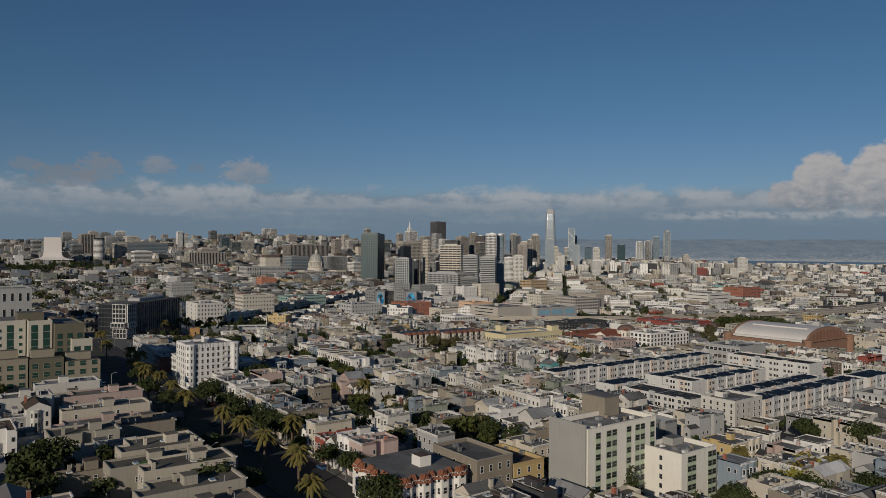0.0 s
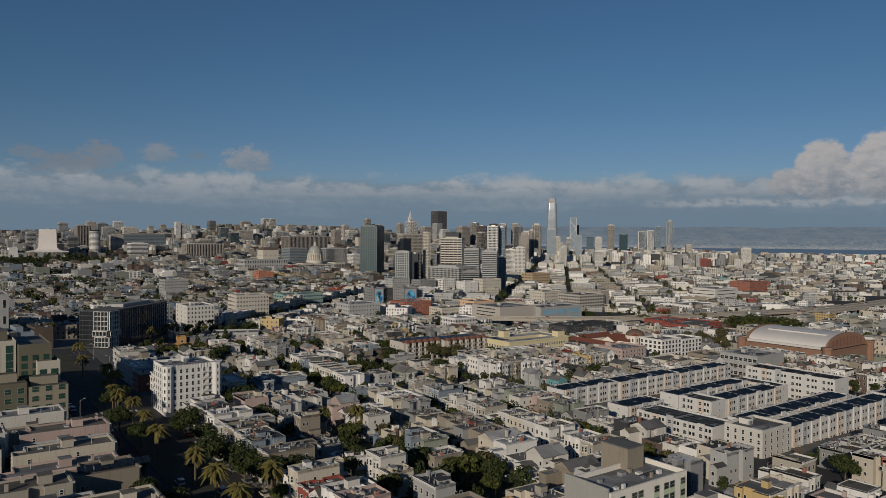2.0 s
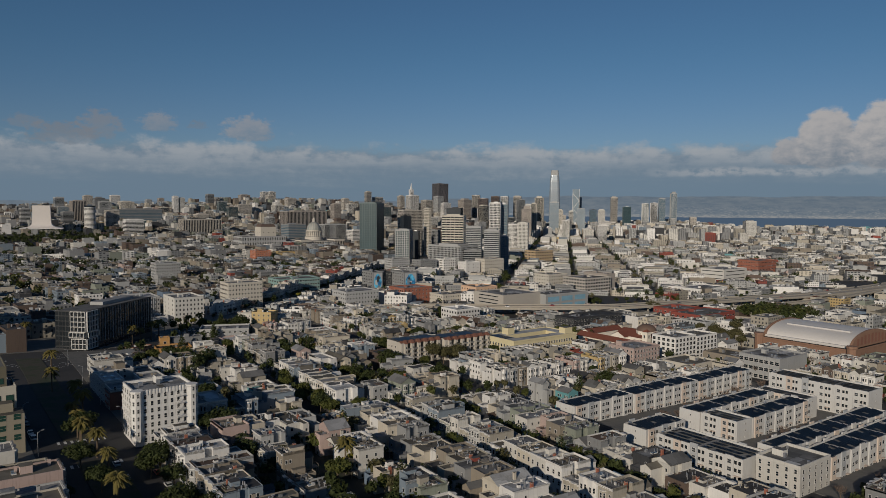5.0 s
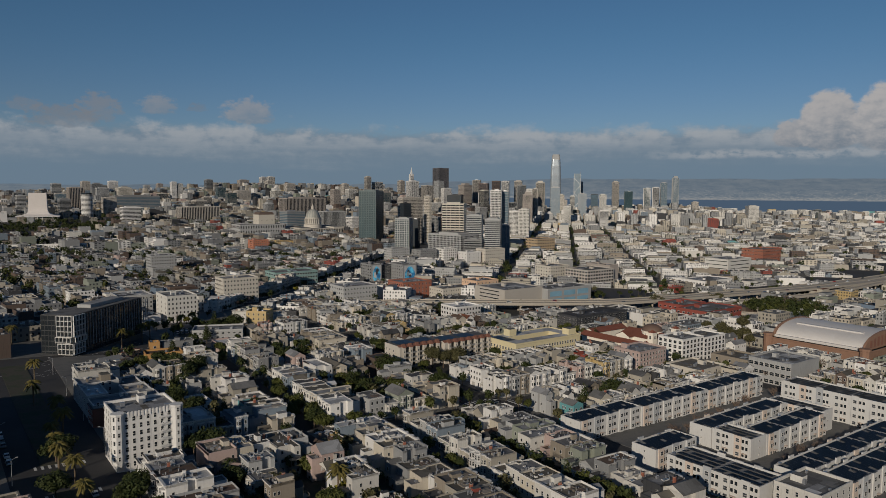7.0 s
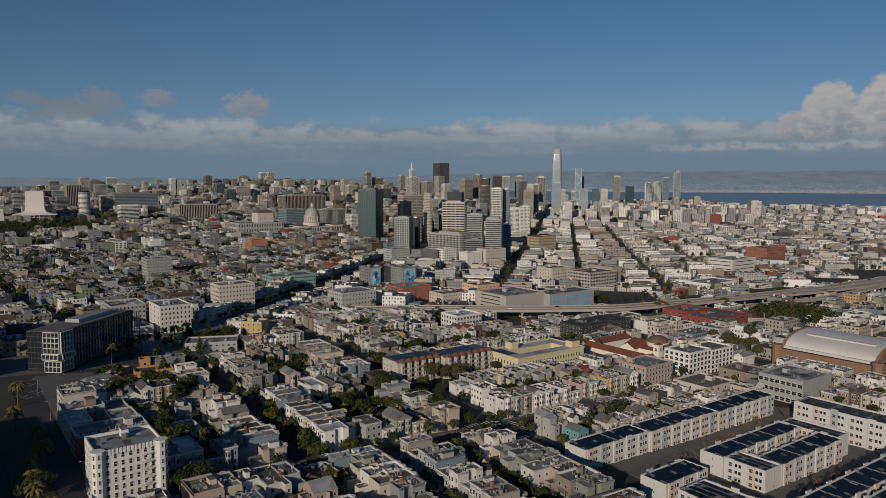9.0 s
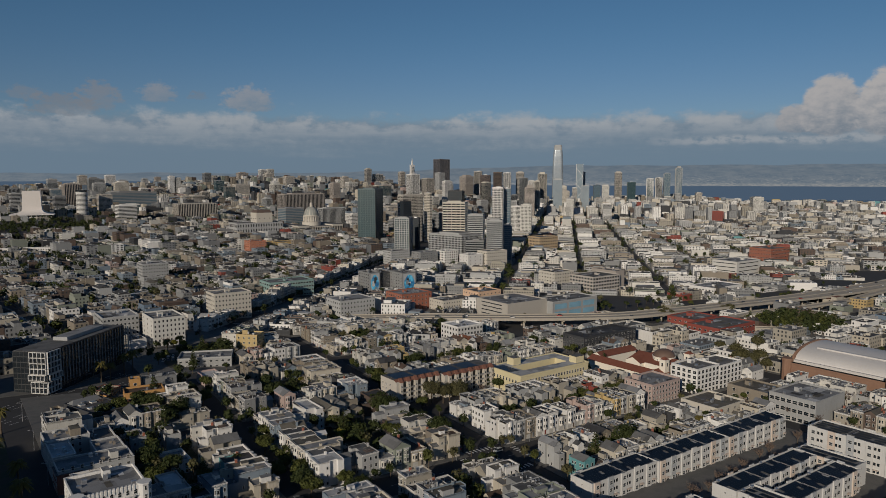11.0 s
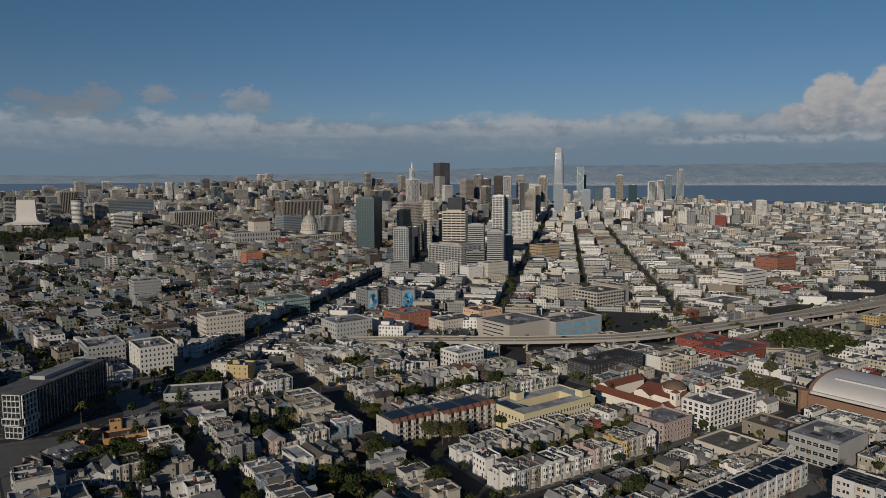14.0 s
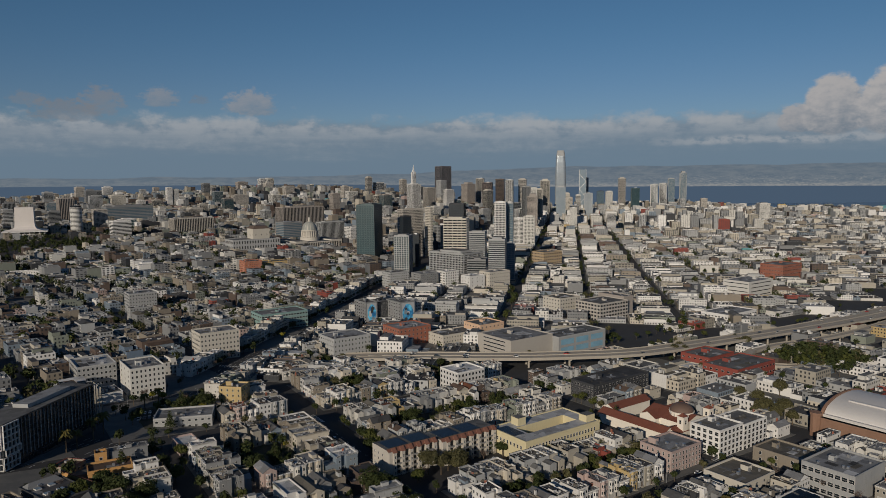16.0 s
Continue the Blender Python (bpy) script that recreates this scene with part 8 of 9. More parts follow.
def palm_tree(r, h):
    trunk, crown = Geo(), Geo()
    pts = [circle(0.42, 8, -0.5), circle(0.34, 8, 0.6), circle(0.30, 8, h * 0.5), circle(0.33, 8, h - 0.6), circle(0.55, 8, h - 0.1), circle(0.3, 8, h + 0.2)]
    trunk.turn(pts, BARK)
    for i in range(56):
        a, up = r.uniform(0, 6.283), r.uniform(-0.75, 1.25)
        L = r.uniform(3.2, 4.3)
        d = Vector((math.cos(a), math.sin(a), 0))
        side = Vector((-d.y, d.x, 0))
        left, mid, right = [], [], []
        for k in range(5):
            t = k / 4
            c = d * L * (t * math.cos(up) * 0.8 + 0.2 * t) + Vector((0, 0, h + 0.1 + L * (t * math.sin(up) * 0.8 - 0.55 * t * t)))
            wd = 0.5 * math.sin(math.pi * (0.12 + 0.8 * t)) + 0.03
            mid.append(tuple(c))
            left.append(tuple(c + side * wd - Vector((0, 0, wd * 0.6))))
            right.append(tuple(c - side * wd - Vector((0, 0, wd * 0.6))))
        v = left + mid + right
        f = [(k, k + 1, 6 + k, 5 + k) for k in range(4)] + [(5 + k, 6 + k, 11 + k, 10 + k) for k in range(4)]
        crown.add(v, f, LEAF[3])
    return trunk, crown


TREE_KINDS = {}
TREE_SHAPES = {}
GROVE = Geo()          # trees past those that one could count


def tree_kind(key, label, made):
    """Keeps one tree of each kind, with its parts, for copying."""
    trunk, crown = made
    TREE_KINDS.setdefault(key, []).append((trunk.mesh("trunk"), crown.mesh("crown"), label))
    TREE_SHAPES.setdefault(key, []).append(Geo().join(trunk).join(crown))


tr = random.Random(5)
for k in range(3):
    tree_kind("f", "broad dark green street tree with a dense crown", round_tree(tr, 11.5, 6.2, LEAF[0]))
    tree_kind("r", "green garden tree with a rounded uneven crown", round_tree(tr, 8.2, 4.2, LEAF[(0, 1, 1)[k]]))
    tree_kind("c", "dark conifer with a ragged crown", conifer(tr, 12.5, 4.2, LEAF[0]))
    tree_kind("b", "leafless winter street tree with fine twigs", bare_tree(tr, 7.5, 3.2))
    tree_kind("p", "palm tree with a shaggy yellow-green crown", palm_tree(tr, 10.5))
    tree_kind("y", "small yellow-green tree with a loose crown", round_tree(tr, 5.6, 2.6, LEAF[2]))
    tree_kind("g", "tall olive-green eucalyptus with a loose crown", round_tree(tr, 13, 5.0, LEAF[4]))
    tree_kind("Y", "tall bright yellow-green tree with a full crown", round_tree(tr, 12.5, 5.4, LEAF[2]))
    tree_kind("o", "low grey-green garden tree with dense leaves", round_tree(tr, 5.0, 2.4, LEAF[4]))


def tree(key, x, y, s=1.0):
    trunk, crown, label = tr.choice(TREE_KINDS[key])
    root = thing("palm_tree" if key == "p" else "tree", label, "tree", Matrix.Translation((x, y, land(x, y) + 0.15)) @ Matrix.Rotation(tr.uniform(0, 6.28), 4, "Z") @ Matrix.Diagonal((s, s, s, 1)))
    part("trunk", trunk, root)
    part("crown", crown, root)


def grove_tree(key, x, y, k=1.0):
    """The same trees, joined into one mass."""
    shape = tr.choice(TREE_SHAPES[key])
    g = Geo()
    g.v, g.f, g.m, g.mats = [(a * k, b * k, c * k) for a, b, c in shape.v], shape.f, shape.m, shape.mats
    GROVE.join(g, x, y, land(x, y) + 0.15, tr.uniform(0, 6.28))


def plant(key, *places):
    for x, y in places:
        if key in "pfgc":
            KEEP_OUT.append((x, y, 0.5, 0.5, 1.0, 0.0))
        tree(key, x, y, tr.uniform(0.85, 1.15))


plant("f", (-577, -104), (-565, -91), (-565, -114), (-556, -104), (-595, -226), (-590, -226), (-643, -244), (-625, -261), (-623, -317), (-612, -330), (-628, -300), (-638, -213), (-641, -267), (-551, -448), (-534, -449), (-524, -454), (-509, -463), (-629, -402), (-662, -374))
plant("p", (-611, -190), (-636, -234), (-637, -256), (-637, -314), (-566, -285), (-631, -91), (-631, 15), (-340, -256), (-575, -17), (-569, -12), (-559, -1), (-552, 8), (-520, 47), (-509, 56), (-638, -335), (-638, -352), (-638, -375), (-646, -399), (-631, -161), (-632, -183))
plant("p", (-637, -192), (-638, -208), (-639, -222), (-640, -284), (-623, -338))
plant("p", (-513, -426), (-508, -453), (-636, -130))
plant("r", (-537, -61), (-525, -52), (-512, -59), (-535, -188), (-534, -200), (-564, -261), (-536, -167), (-538, -210), (-538, -219), (-524, -226), (-519, -226), (-426, -82), (-396, -99), (-391, -106), (-375, -141), (-424, -180), (-313, -155))
plant("r", (-370, -149), (-366, -134), (-359, -155), (-298, -139), (-343, -47), (-434, -97), (-453, -149), (-210, -166), (-327, -170), (-345, -178), (15, -42), (-561, -256), (-527, -176), (-529, -197), (-528, -151), (-522, -217), (-435, -145), (-433, -101))
plant("r", (-417, -67), (-554, -179), (-497, -271), (-503, -315), (-526, -328), (-375, -243), (-354, -258), (-491, -349), (-557, -327), (-543, -197), (-537, -84), (-545, -90), (-521, -90), (-509, -73), (-458, -75), (-427, -76), (-457, -139), (-459, -164), (-320, -167), (-348, -186))
plant("r", (-401, -248), (-440, 85), (-80, 34), (-92, 31), (-152, -43), (-144, -24), (42, 351), (-285, 134), (-301, 245), (-564, -364), (-563, -345))
plant("c", (-556, -59), (-537, -42), (-517, -1), (-562, -315), (-377, -132), (-276, -137), (-573, -114), (-570, -133), (-577, -140), (5, -45), (-20, -110), (-12, -124), (-16, -137), (-5, -151), (20, -149), (-22, -95), (-1, 318), (226, 144), (281, 173), (195, 106))
plant("c", (301, 175), (-695, -336), (-696, -364), (-588, -361), (-570, -430))
plant("f", (-433, -431), (-449, -415), (-442, -431))
plant("Y", (-516, -438), (-523, -449), (-512, -446))
plant("f", (-461, -141), (-461, -150), (-460, -160), (-460, -170), (-459, -180), (-456, -191))
plant("y", (-334, -250), (-412, -268), (-354, -265), (-509, 72), (-504, 66), (-349, 222), (-553, -352))
plant("g", (-191, -197), (-186, -205), (-195, -186), (-179, -184), (-88, -44), (-82, -50), (-8, -57), (-3, -62), (-107, -138), (-95, -120), (-131, -166), (-169, -171), (-163, -154), (-171, -190), (-425, -140), (-419, -143), (-413, -141), (-408, -144), (-412, -150), (-184, -182), (-174, -194), (-73, -38))
plant("b", (-430, -142), (-399, -142), (-389, -141), (-321, -56), (-339, -45), (-278, -245), (-367, -297), (-348, -294), (-391, -301), (-276, -269), (-276, -285), (-324, -355), (-76, -36), (-84, -53), (-35, -30), (46, -47), (-342, 186), (-410, -301), (-380, -300), (-340, -294))
plant("b", (-430, -350), (-380, -350), (-360, -350), (-400, -372), (-370, -371), (-345, -371), (-434, -310), (-434, -320), (-310, -292), (-285, -310), (-285, -330), (-285, -350))
for k in range(34):          # bare planes along the avenue
    s, q = -45 + (k // 2) * 24 + tr.uniform(-4, 4), (15.0, -15.0)[k % 2]
    grove_tree("b", *market(s, q), tr.uniform(0.8, 1.2))
for y, xa, xb in ((-303, -412, -305), (-325, -395, -345), (-350, -425, -330), (-372, -420, -350), (-394, -434, -330)):
    for x in range(xa, xb, 11):
        grove_tree("b" if x % 3 else "o", x + tr.uniform(-3, 3), y + tr.uniform(-2, 2), tr.uniform(0.7, 1.05))
for k, y in enumerate(range(-392, -60, 17)):
    if y < -246:
        tree("f" if k % 3 else "r", -621 + tr.uniform(-0.6, 0.6), y + tr.uniform(-3, 3), tr.uniform(0.75, 1.1))
        tree("f" if k % 2 else "r", -653 + tr.uniform(-0.6, 0.6), y + tr.uniform(-3, 3), tr.uniform(0.65, 1.0))

# ---------------------------------------------------------------- elevated road, vehicles, street furniture
def ribbon(pts, half, top_of, thick, edge, deck_mat, side_mat):
    """A road deck along a line: deck, edge beams and parapets."""
    n = len(pts)
    L, R = [], []
    for i, (x, y) in enumerate(pts):
        (xa, ya), (xb, yb) = pts[max(0, i - 1)], pts[min(n - 1, i + 1)]
        d = math.hypot(xb - xa, yb - ya)
        nx, ny = -(yb - ya) / d, (xb - xa) / d
        h = half[i] if isinstance(half, (list, tuple)) else half
        L.append((x + nx * h, y + ny * h, top_of[i]))
        R.append((x - nx * h, y - ny * h, top_of[i]))
    deck, rails = Geo(), Geo()
    v = L + R + [(p[0], p[1], p[2] - thick) for p in L] + [(p[0], p[1], p[2] - thick) for p in R]
    deck.add(v, [(n + i, n + i + 1, i + 1, i) for i in range(n - 1)], deck_mat)
    deck.add(v, [(i, i + 1, 2 * n + i + 1, 2 * n + i) for i in range(n - 1)] + [(n + i + 1, n + i, 3 * n + i, 3 * n + i + 1) for i in range(n - 1)] + [(2 * n + i, 2 * n + i + 1, 3 * n + i + 1, 3 * n + i) for i in range(n - 1)], side_mat)
    for A, s in ((L, 1), (R, -1)):
        B = []
        for p, (cx, cy) in zip(A, pts):
            d = math.hypot(p[0] - cx, p[1] - cy)
            B.append((p[0] + (cx - p[0]) / d * 0.35, p[1] + (cy - p[1]) / d * 0.35, p[2]))
        vv = A + B + [(p[0], p[1], p[2] + edge) for p in A] + [(p[0], p[1], p[2] + edge) for p in B]
        rails.add(vv, [f if s > 0 else f[::-1] for i in range(n - 1) for f in ((i + 1, i, 2 * n + i, 2 * n + i + 1), (n + i, n + i + 1, 3 * n + i + 1, 3 * n + i), (2 * n + i + 1, 2 * n + i, 3 * n + i, 3 * n + i + 1))], side_mat)
    return deck, rails


def smooth_line(pts, step=10.0):
    """A curve through the points, in short pieces."""
    out = []
    for i in range(len(pts) - 1):
        p0, p1, p2, p3 = pts[max(0, i - 1)], pts[i], pts[i + 1], pts[min(len(pts) - 1, i + 2)]
        m = max(2, int(math.hypot(p2[0] - p1[0], p2[1] - p1[1]) / step))
        for k in range(m):
            t = k / m
            out.append(tuple(0.5 * ((2 * p1[j]) + (-p0[j] + p2[j]) * t + (2 * p0[j] - 5 * p1[j] + 4 * p2[j] - p3[j]) * t * t + (-p0[j] + 3 * p1[j] - 3 * p2[j] + p3[j]) * t ** 3) for j in range(len(p1))))
    return out + [tuple(pts[-1])]


ROAD_DECK = mat("freeway_concrete", (0.34, 0.30, 0.245), 0.9, var=0.2, scale=0.3)
FREEWAY = [(-352, 124, 1.0), (-325, 96, 3.5), (-298, 68, 6.5), (-264, 36, 8.2), (-222, 5, 8.8), (-182, -17, 9.0), (-142, -35, 9.0), (-96, -44, 9.0), (-5, -53, 9.0), (100, -60, 9.0), (230, -65, 9.0), (330, -66, 9.0), (430, -64, 10), (600, -48, 12), (850, -14, 13), (1100, 36, 13)]
RAMP = [(330, -86, 9.0), (240, -93, 8.6), (150, -98, 8.0), (65, -95, 7.2), (10, -86, 6.6), (-32, -85, 6.0), (-56, -95, 5.2), (-61, -112, 4.0), (-45, -128, 2.6), (0, -138, 1.2)]


def build_freeway():
    for name, line, half, lab in (("elevated_freeway", FREEWAY, 11.0, "elevated tan concrete freeway curving through the city on columns"), ("freeway_ramp", RAMP, 4.2, "curved concrete off-ramp of the elevated freeway")):
        pts = smooth_line(line)
        tops = [land(p[0], p[1]) + p[2] for p in pts]
        for _ in range(6):
            tops = [tops[0]] + [(tops[i - 1] + tops[i] + tops[i + 1]) / 3 for i in range(1, len(tops) - 1)] + [tops[-1]]
        hw = [half * (1.0 if p[0] < 60 or name == "freeway_ramp" else min(1.5, 1 + (p[0] - 60) / 300)) for p in pts]
        deck, rails = ribbon([p[:2] for p in pts], hw, tops, 1.5, 0.9, ROAD_DECK, CONCRETE)
        root = thing(name, lab, "freeway", pose(0, 0, 0))
        tagged(root, kind="structure")
        part("deck", deck, root)
        part("parapet", rails, root)
        acc = 0.0
        for i in range(1, len(pts) - 1):
            acc += math.hypot(pts[i][0] - pts[i - 1][0], pts[i][1] - pts[i - 1][1])
            KEEP_OUT.append((pts[i][0], pts[i][1], half + 2, half + 2, 1.0, 0.0))
            if acc > 28 and pts[i][2] > 3:
                acc = 0.0
                a = math.atan2(pts[i + 1][1] - pts[i - 1][1], pts[i + 1][0] - pts[i - 1][0])
                x, y = pts[i][:2]
                z0 = land(x, y) - 1
                col = Geo()
                for s in ((-1, 1) if half > 6 else (0,)):
                    col.prism([p[:2] for p in circle(0.95, 10, 0, 0, s * half * 0.55)], 0, tops[i] - 1.5 - z0, CONCRETE)
                col.box(-0.9, 0.9, -half * 0.85, half * 0.85, tops[i] - 2.9 - z0, tops[i] - 1.5 - z0, CONCRETE, bottom=True)
                part("pier", col.moved(x, y, z0, a), root)
        n = len(pts)
        for off in ((-hw[0] / 2, hw[0] / 2) if half > 6 else (0.0,)):
            g = Geo()
            for i in range(0, n - 1):
                (xa, ya), (xb, yb) = pts[i][:2], pts[i + 1][:2]
                d = math.hypot(xb - xa, yb - ya)
                nx, ny = -(yb - ya) / d * 0.09, (xb - xa) / d * 0.09
                ox, oy = -(yb - ya) / d * off, (xb - xa) / d * off
                k = 0.45
                xm, ym = xa + (xb - xa) * k, ya + (yb - ya) * k
                zm = tops[i] + (tops[i + 1] - tops[i]) * k
                g.add([(xa + ox - nx, ya + oy - ny, tops[i] + 0.02), (xm + ox - nx, ym + oy - ny, zm + 0.02), (xm + ox + nx, ym + oy + ny, zm + 0.02), (xa + ox + nx, ya + oy + ny, tops[i] + 0.02)], [(0, 1, 2, 3)], LINE_WHITE)
            tagged(part("lane_marks", g, root), kind="stuff")
        if half > 6:
            g = Geo()
            for i in range(n - 1):
                (xa, ya), (xb, yb) = pts[i][:2], pts[i + 1][:2]
                a = math.atan2(yb - ya, xb - xa)
                L = math.hypot(xb - xa, yb - ya)
                q = Geo().box(0, L, -0.25, 0.25, -0.1, 0.85, CONCRETE)
                g.join(q, xa, ya, min(tops[i], tops[i + 1]), a)
            part("median_barrier", g, root)
        for i in range(2, n - 2, 2 if half > 6 else 4):
            for lane in ((-0.72, -0.3, 0.3, 0.72) if half > 6 else (0.0,)):
                if vr.random() < 0.16:
                    a = math.atan2(pts[i + 1][1] - pts[i - 1][1], pts[i + 1][0] - pts[i - 1][0])
                    off = lane * hw[i]
                    x, y = pts[i][0] - math.sin(a) * off, pts[i][1] + math.cos(a) * off
                    vehicle(x, y, tops[i] + 0.02, a + (math.pi if lane > 0 else 0), "car on the freeway")


CAR_PAINT = [mat("car_" + n, c, 0.3, var=0.05, spec=0.6) for n, c in (("white", (0.7, 0.7, 0.7)), ("silver", (0.42, 0.43, 0.44)), ("black", (0.02, 0.02, 0.022)), ("grey", (0.13, 0.135, 0.14)), ("red", (0.35, 0.03, 0.025)), ("blue", (0.04, 0.09, 0.2)), ("beige", (0.45, 0.4, 0.32)))]
TYRE = mat("tyre", (0.02, 0.02, 0.02), 0.9)
CAR_MESH = {}
vr = random.Random(21)


def car_meshes(kind, paint):
    key = (kind, paint.name)
    if key in CAR_MESH:
        return CAR_MESH[key]
    hl, hw, roof = {"saloon": (2.25, 0.9, 1.43), "estate": (2.35, 0.95, 1.72), "van": (2.6, 1.0, 2.05)}[kind]
    body = Geo()
    prof = [(-hl, 0.32), (-hl, 0.75), (-hl + 0.1, 0.9), (hl - 1.35, 0.92), (hl - 0.15, 0.78), (hl, 0.62), (hl, 0.32)]
    v = [(x, -hw, z) for x, z in prof] + [(x, hw, z) for x, z in prof]
    n = len(prof)
    body.add(v, [(i, n + i, n + (i + 1) % n, (i + 1) % n) for i in range(n)] + [tuple(range(n))[::-1], tuple(range(n, 2 * n))], paint)
    back = -hl + (0.15 if kind != "saloon" else 0.6)
    cab = [(back, 0.9), (back + 0.35, roof - 0.06), (back + 0.6, roof), (0.25, roof), (0.55, roof - 0.06), (hl - 1.2, 0.92)]
    glass = Geo()
    k = len(cab)
    w2 = hw - 0.14
    vv = [(x, -hw + 0.03 if z < 1 else -w2, z) for x, z in cab] + [(x, hw - 0.03 if z < 1 else w2, z) for x, z in cab]
    glass.add(vv, [(i, k + i, k + i + 1, i + 1) for i in (0, 4)] + [tuple(range(k))[::-1], tuple(range(k, 2 * k))], GLASS)
    top = Geo().add([(x, y, z + 0.015) for x, y, z in vv], [(i, k + i, k + i + 1, i + 1) for i in (1, 2, 3)], paint)
    wheel = Geo().turn([[(0.33 * math.cos(a), y, 0.33 + 0.33 * math.sin(a)) for a in [i * math.pi / 5 for i in range(10)]] for y in (0.11, -0.11)], TYRE)
    four = Geo()
    for sx in (-hl + 0.85, hl - 0.85):
        for sy in (-hw + 0.1, hw - 0.1):
            four.join(wheel, sx, sy)
    CAR_MESH[key] = (body.mesh("body"), glass.mesh("cabin_glass"), top.mesh("roof"), wheel.mesh("wheel"), hl, hw, four.mesh("wheels"))
    return CAR_MESH[key]


def vehicle(x, y, z, angle, group="parked cars"):
    kind = vr.choices(("saloon", "estate", "van"), (5, 5, 1.5))[0]
    paint = vr.choices(CAR_PAINT, (5, 4, 4, 4, 1.2, 1.5, 1))[0]
    b, gl, tp, wh, hl, hw, four = car_meshes(kind, paint)
    word = paint.name[4:]
    root = thing("van" if kind == "van" else "car", "%s %s %s" % (word, {"saloon": "four-door car", "estate": "tall estate car", "van": "delivery van"}[kind], "on the freeway deck" if "freeway" in group else "parked at the kerb"), "car", Matrix.Translation((x, y, z)) @ Matrix.Rotation(angle, 4, "Z"), group)
    part("body", b, root)
    part("cabin_glass", gl, root)
    part("roof", tp, root)
    if x > -600 or y > -260:
        tagged(part("wheels", four, root), kind="stuff")
        return
    for sx in (-hl + 0.85, hl - 0.85):
        for sy in (-hw + 0.1, hw - 0.1):
            part("wheel", wh, root, m=Matrix.Translation((sx, sy, 0)))


def park(x0, y0, x1, y1, gap=6.2, odds=0.6):
    L = math.hypot(x1 - x0, y1 - y0)
    a = math.atan2(y1 - y0, x1 - x0)
    s = 3.0
    while s < L - 3:
        if vr.random() < odds:
            x, y = x0 + (x1 - x0) * s / L, y0 + (y1 - y0) * s / L
            vehicle(x, y, land(x, y) + 0.02, a if vr.random() < 0.5 else a + math.pi)
        s += gap * vr.uniform(0.95, 1.2)


def painted(name, label, quads, material):
    """Road paint: thin strips that lie on the ground. quads: x, y, angle, length, width."""
    g = Geo()
    for x, y, a, L, w in quads:
        c, s = math.cos(a), math.sin(a)
        pts = [(x + c * u - s * v, y + s * u + c * v) for u, v in ((-L / 2, -w / 2), (L / 2, -w / 2), (L / 2, w / 2), (-L / 2, w / 2))]
        g.add([(px, py, land(px, py) + 0.06) for px, py in pts], [(0, 1, 2, 3)], material)
    return solid(name, g, label, "road marking", kind="structure")


def street_lamp(x, y, angle):
    z = land(x, y) + 0.15
    root = thing("street_lamp", "grey steel street lamp with a curved arm", "street lamp", Matrix.Translation((x, y, z)) @ Matrix.Rotation(angle, 4, "Z"), "street lamps")
    part("pole", Geo().turn([circle(0.14, 8, -0.3), circle(0.11, 8, 1.0), circle(0.07, 8, 8.6)], STEEL), root)
    arm = Geo()
    limb(arm, (0, 0, 8.4), (1.4, 0, 9.1), 0.05, 0.04, STEEL)
    part("arm", arm, root)
    part("lamp_head", Geo().box(1.2, 2.0, -0.16, 0.16, 9.02, 9.2, W_PALE, bottom=True), root)


build_freeway()
# kerbside parking on the near streets
for x, y0, y1 in ((-652, -380, -60), (-622, -380, -230), (-640, -380, -240), (-632, -380, -240)):
    park(x, y0, x, y1, odds=0.3)
for y in (-232, -218):
    park(-600, y, -285, y, odds=0.25)
park(-518, -225, -512, -130, odds=0.35)
park(-457, -215, -437, -30, odds=0.35)
park(-472, -390, -460, -235, odds=0.35)
park(-282, -375, -282, -235, odds=0.35)
park(-268, -375, -268, -235, odds=0.35)
park(-425, -349, -345, -349, odds=0.35)
for k in range(9):          # cars in the corner lot
    x, y = -528 + (k % 5) * 3.2, 28 + (k // 5) * 12
    vehicle(x, y, land(x, y) + 0.02, 1.2)
q = [(-447 + 0.07 * (y + 225), y, math.pi / 2 - 0.07, 3.0, 0.14) for y in range(-370, -20, 8)]
q += [(x, -225, 0.0, 3.0, 0.14) for x in range(-600, -290, 8)]
q += [(*market(s, o), SG, 4.0, 0.2) for s in range(-60, 420, 9) for o in (-9, 9)]
for k in range(-6, 60):          # lane lines and kerb lines of the avenue
    for off in (-8.2, -4.6, 4.6, 8.2):
        q.append((*market(k * 11.0, off), SG, 4.5, 0.22))
    for off in (-0.35, 0.35):
        q.append((*market(k * 11.0, off), SG, 10.6, 0.16))
for off in (-14, -10.4, -6.8, 3.2, 6.8, 10.4):
    q += [(-609 + 0.788 * s - 0.615 * off, -48 + 0.615 * s + 0.788 * off, 0.663, 5.0, 0.24) for s in range(-40, 72, 9)]
painted("lane_marking", "broken white lane lines on the asphalt", q, LINE_WHITE)
q = []
for cx, cy, a in ((-447, -38, 0), (-447, -10, 0), (-447, -212, 0), (-447, -238, 0), (-637, -212, 0), (-637, -240, 0), (-274, -212, 0), (-274, -238, 0)):
    q += [(cx - 8 + k * 2.2, cy, math.pi / 2, 3.4, 0.9) for k in range(8)]
for cx, cy in ((-462, -24), (-432, -24), (-462, -225), (-432, -225), (-616, -225), (-660, -225)):
    q += [(cx, cy - 8 + k * 2.2, 0, 3.4, 0.9) for k in range(8)]
for s in (-95, 60, 190):
    for k in range(14):
        x, y = market(s, -15 + k * 2.3)
        q.append((x, y, SG, 4.0, 1.0))
painted("crosswalk", "white ladder crosswalk bars on the asphalt", q, LINE_WHITE)
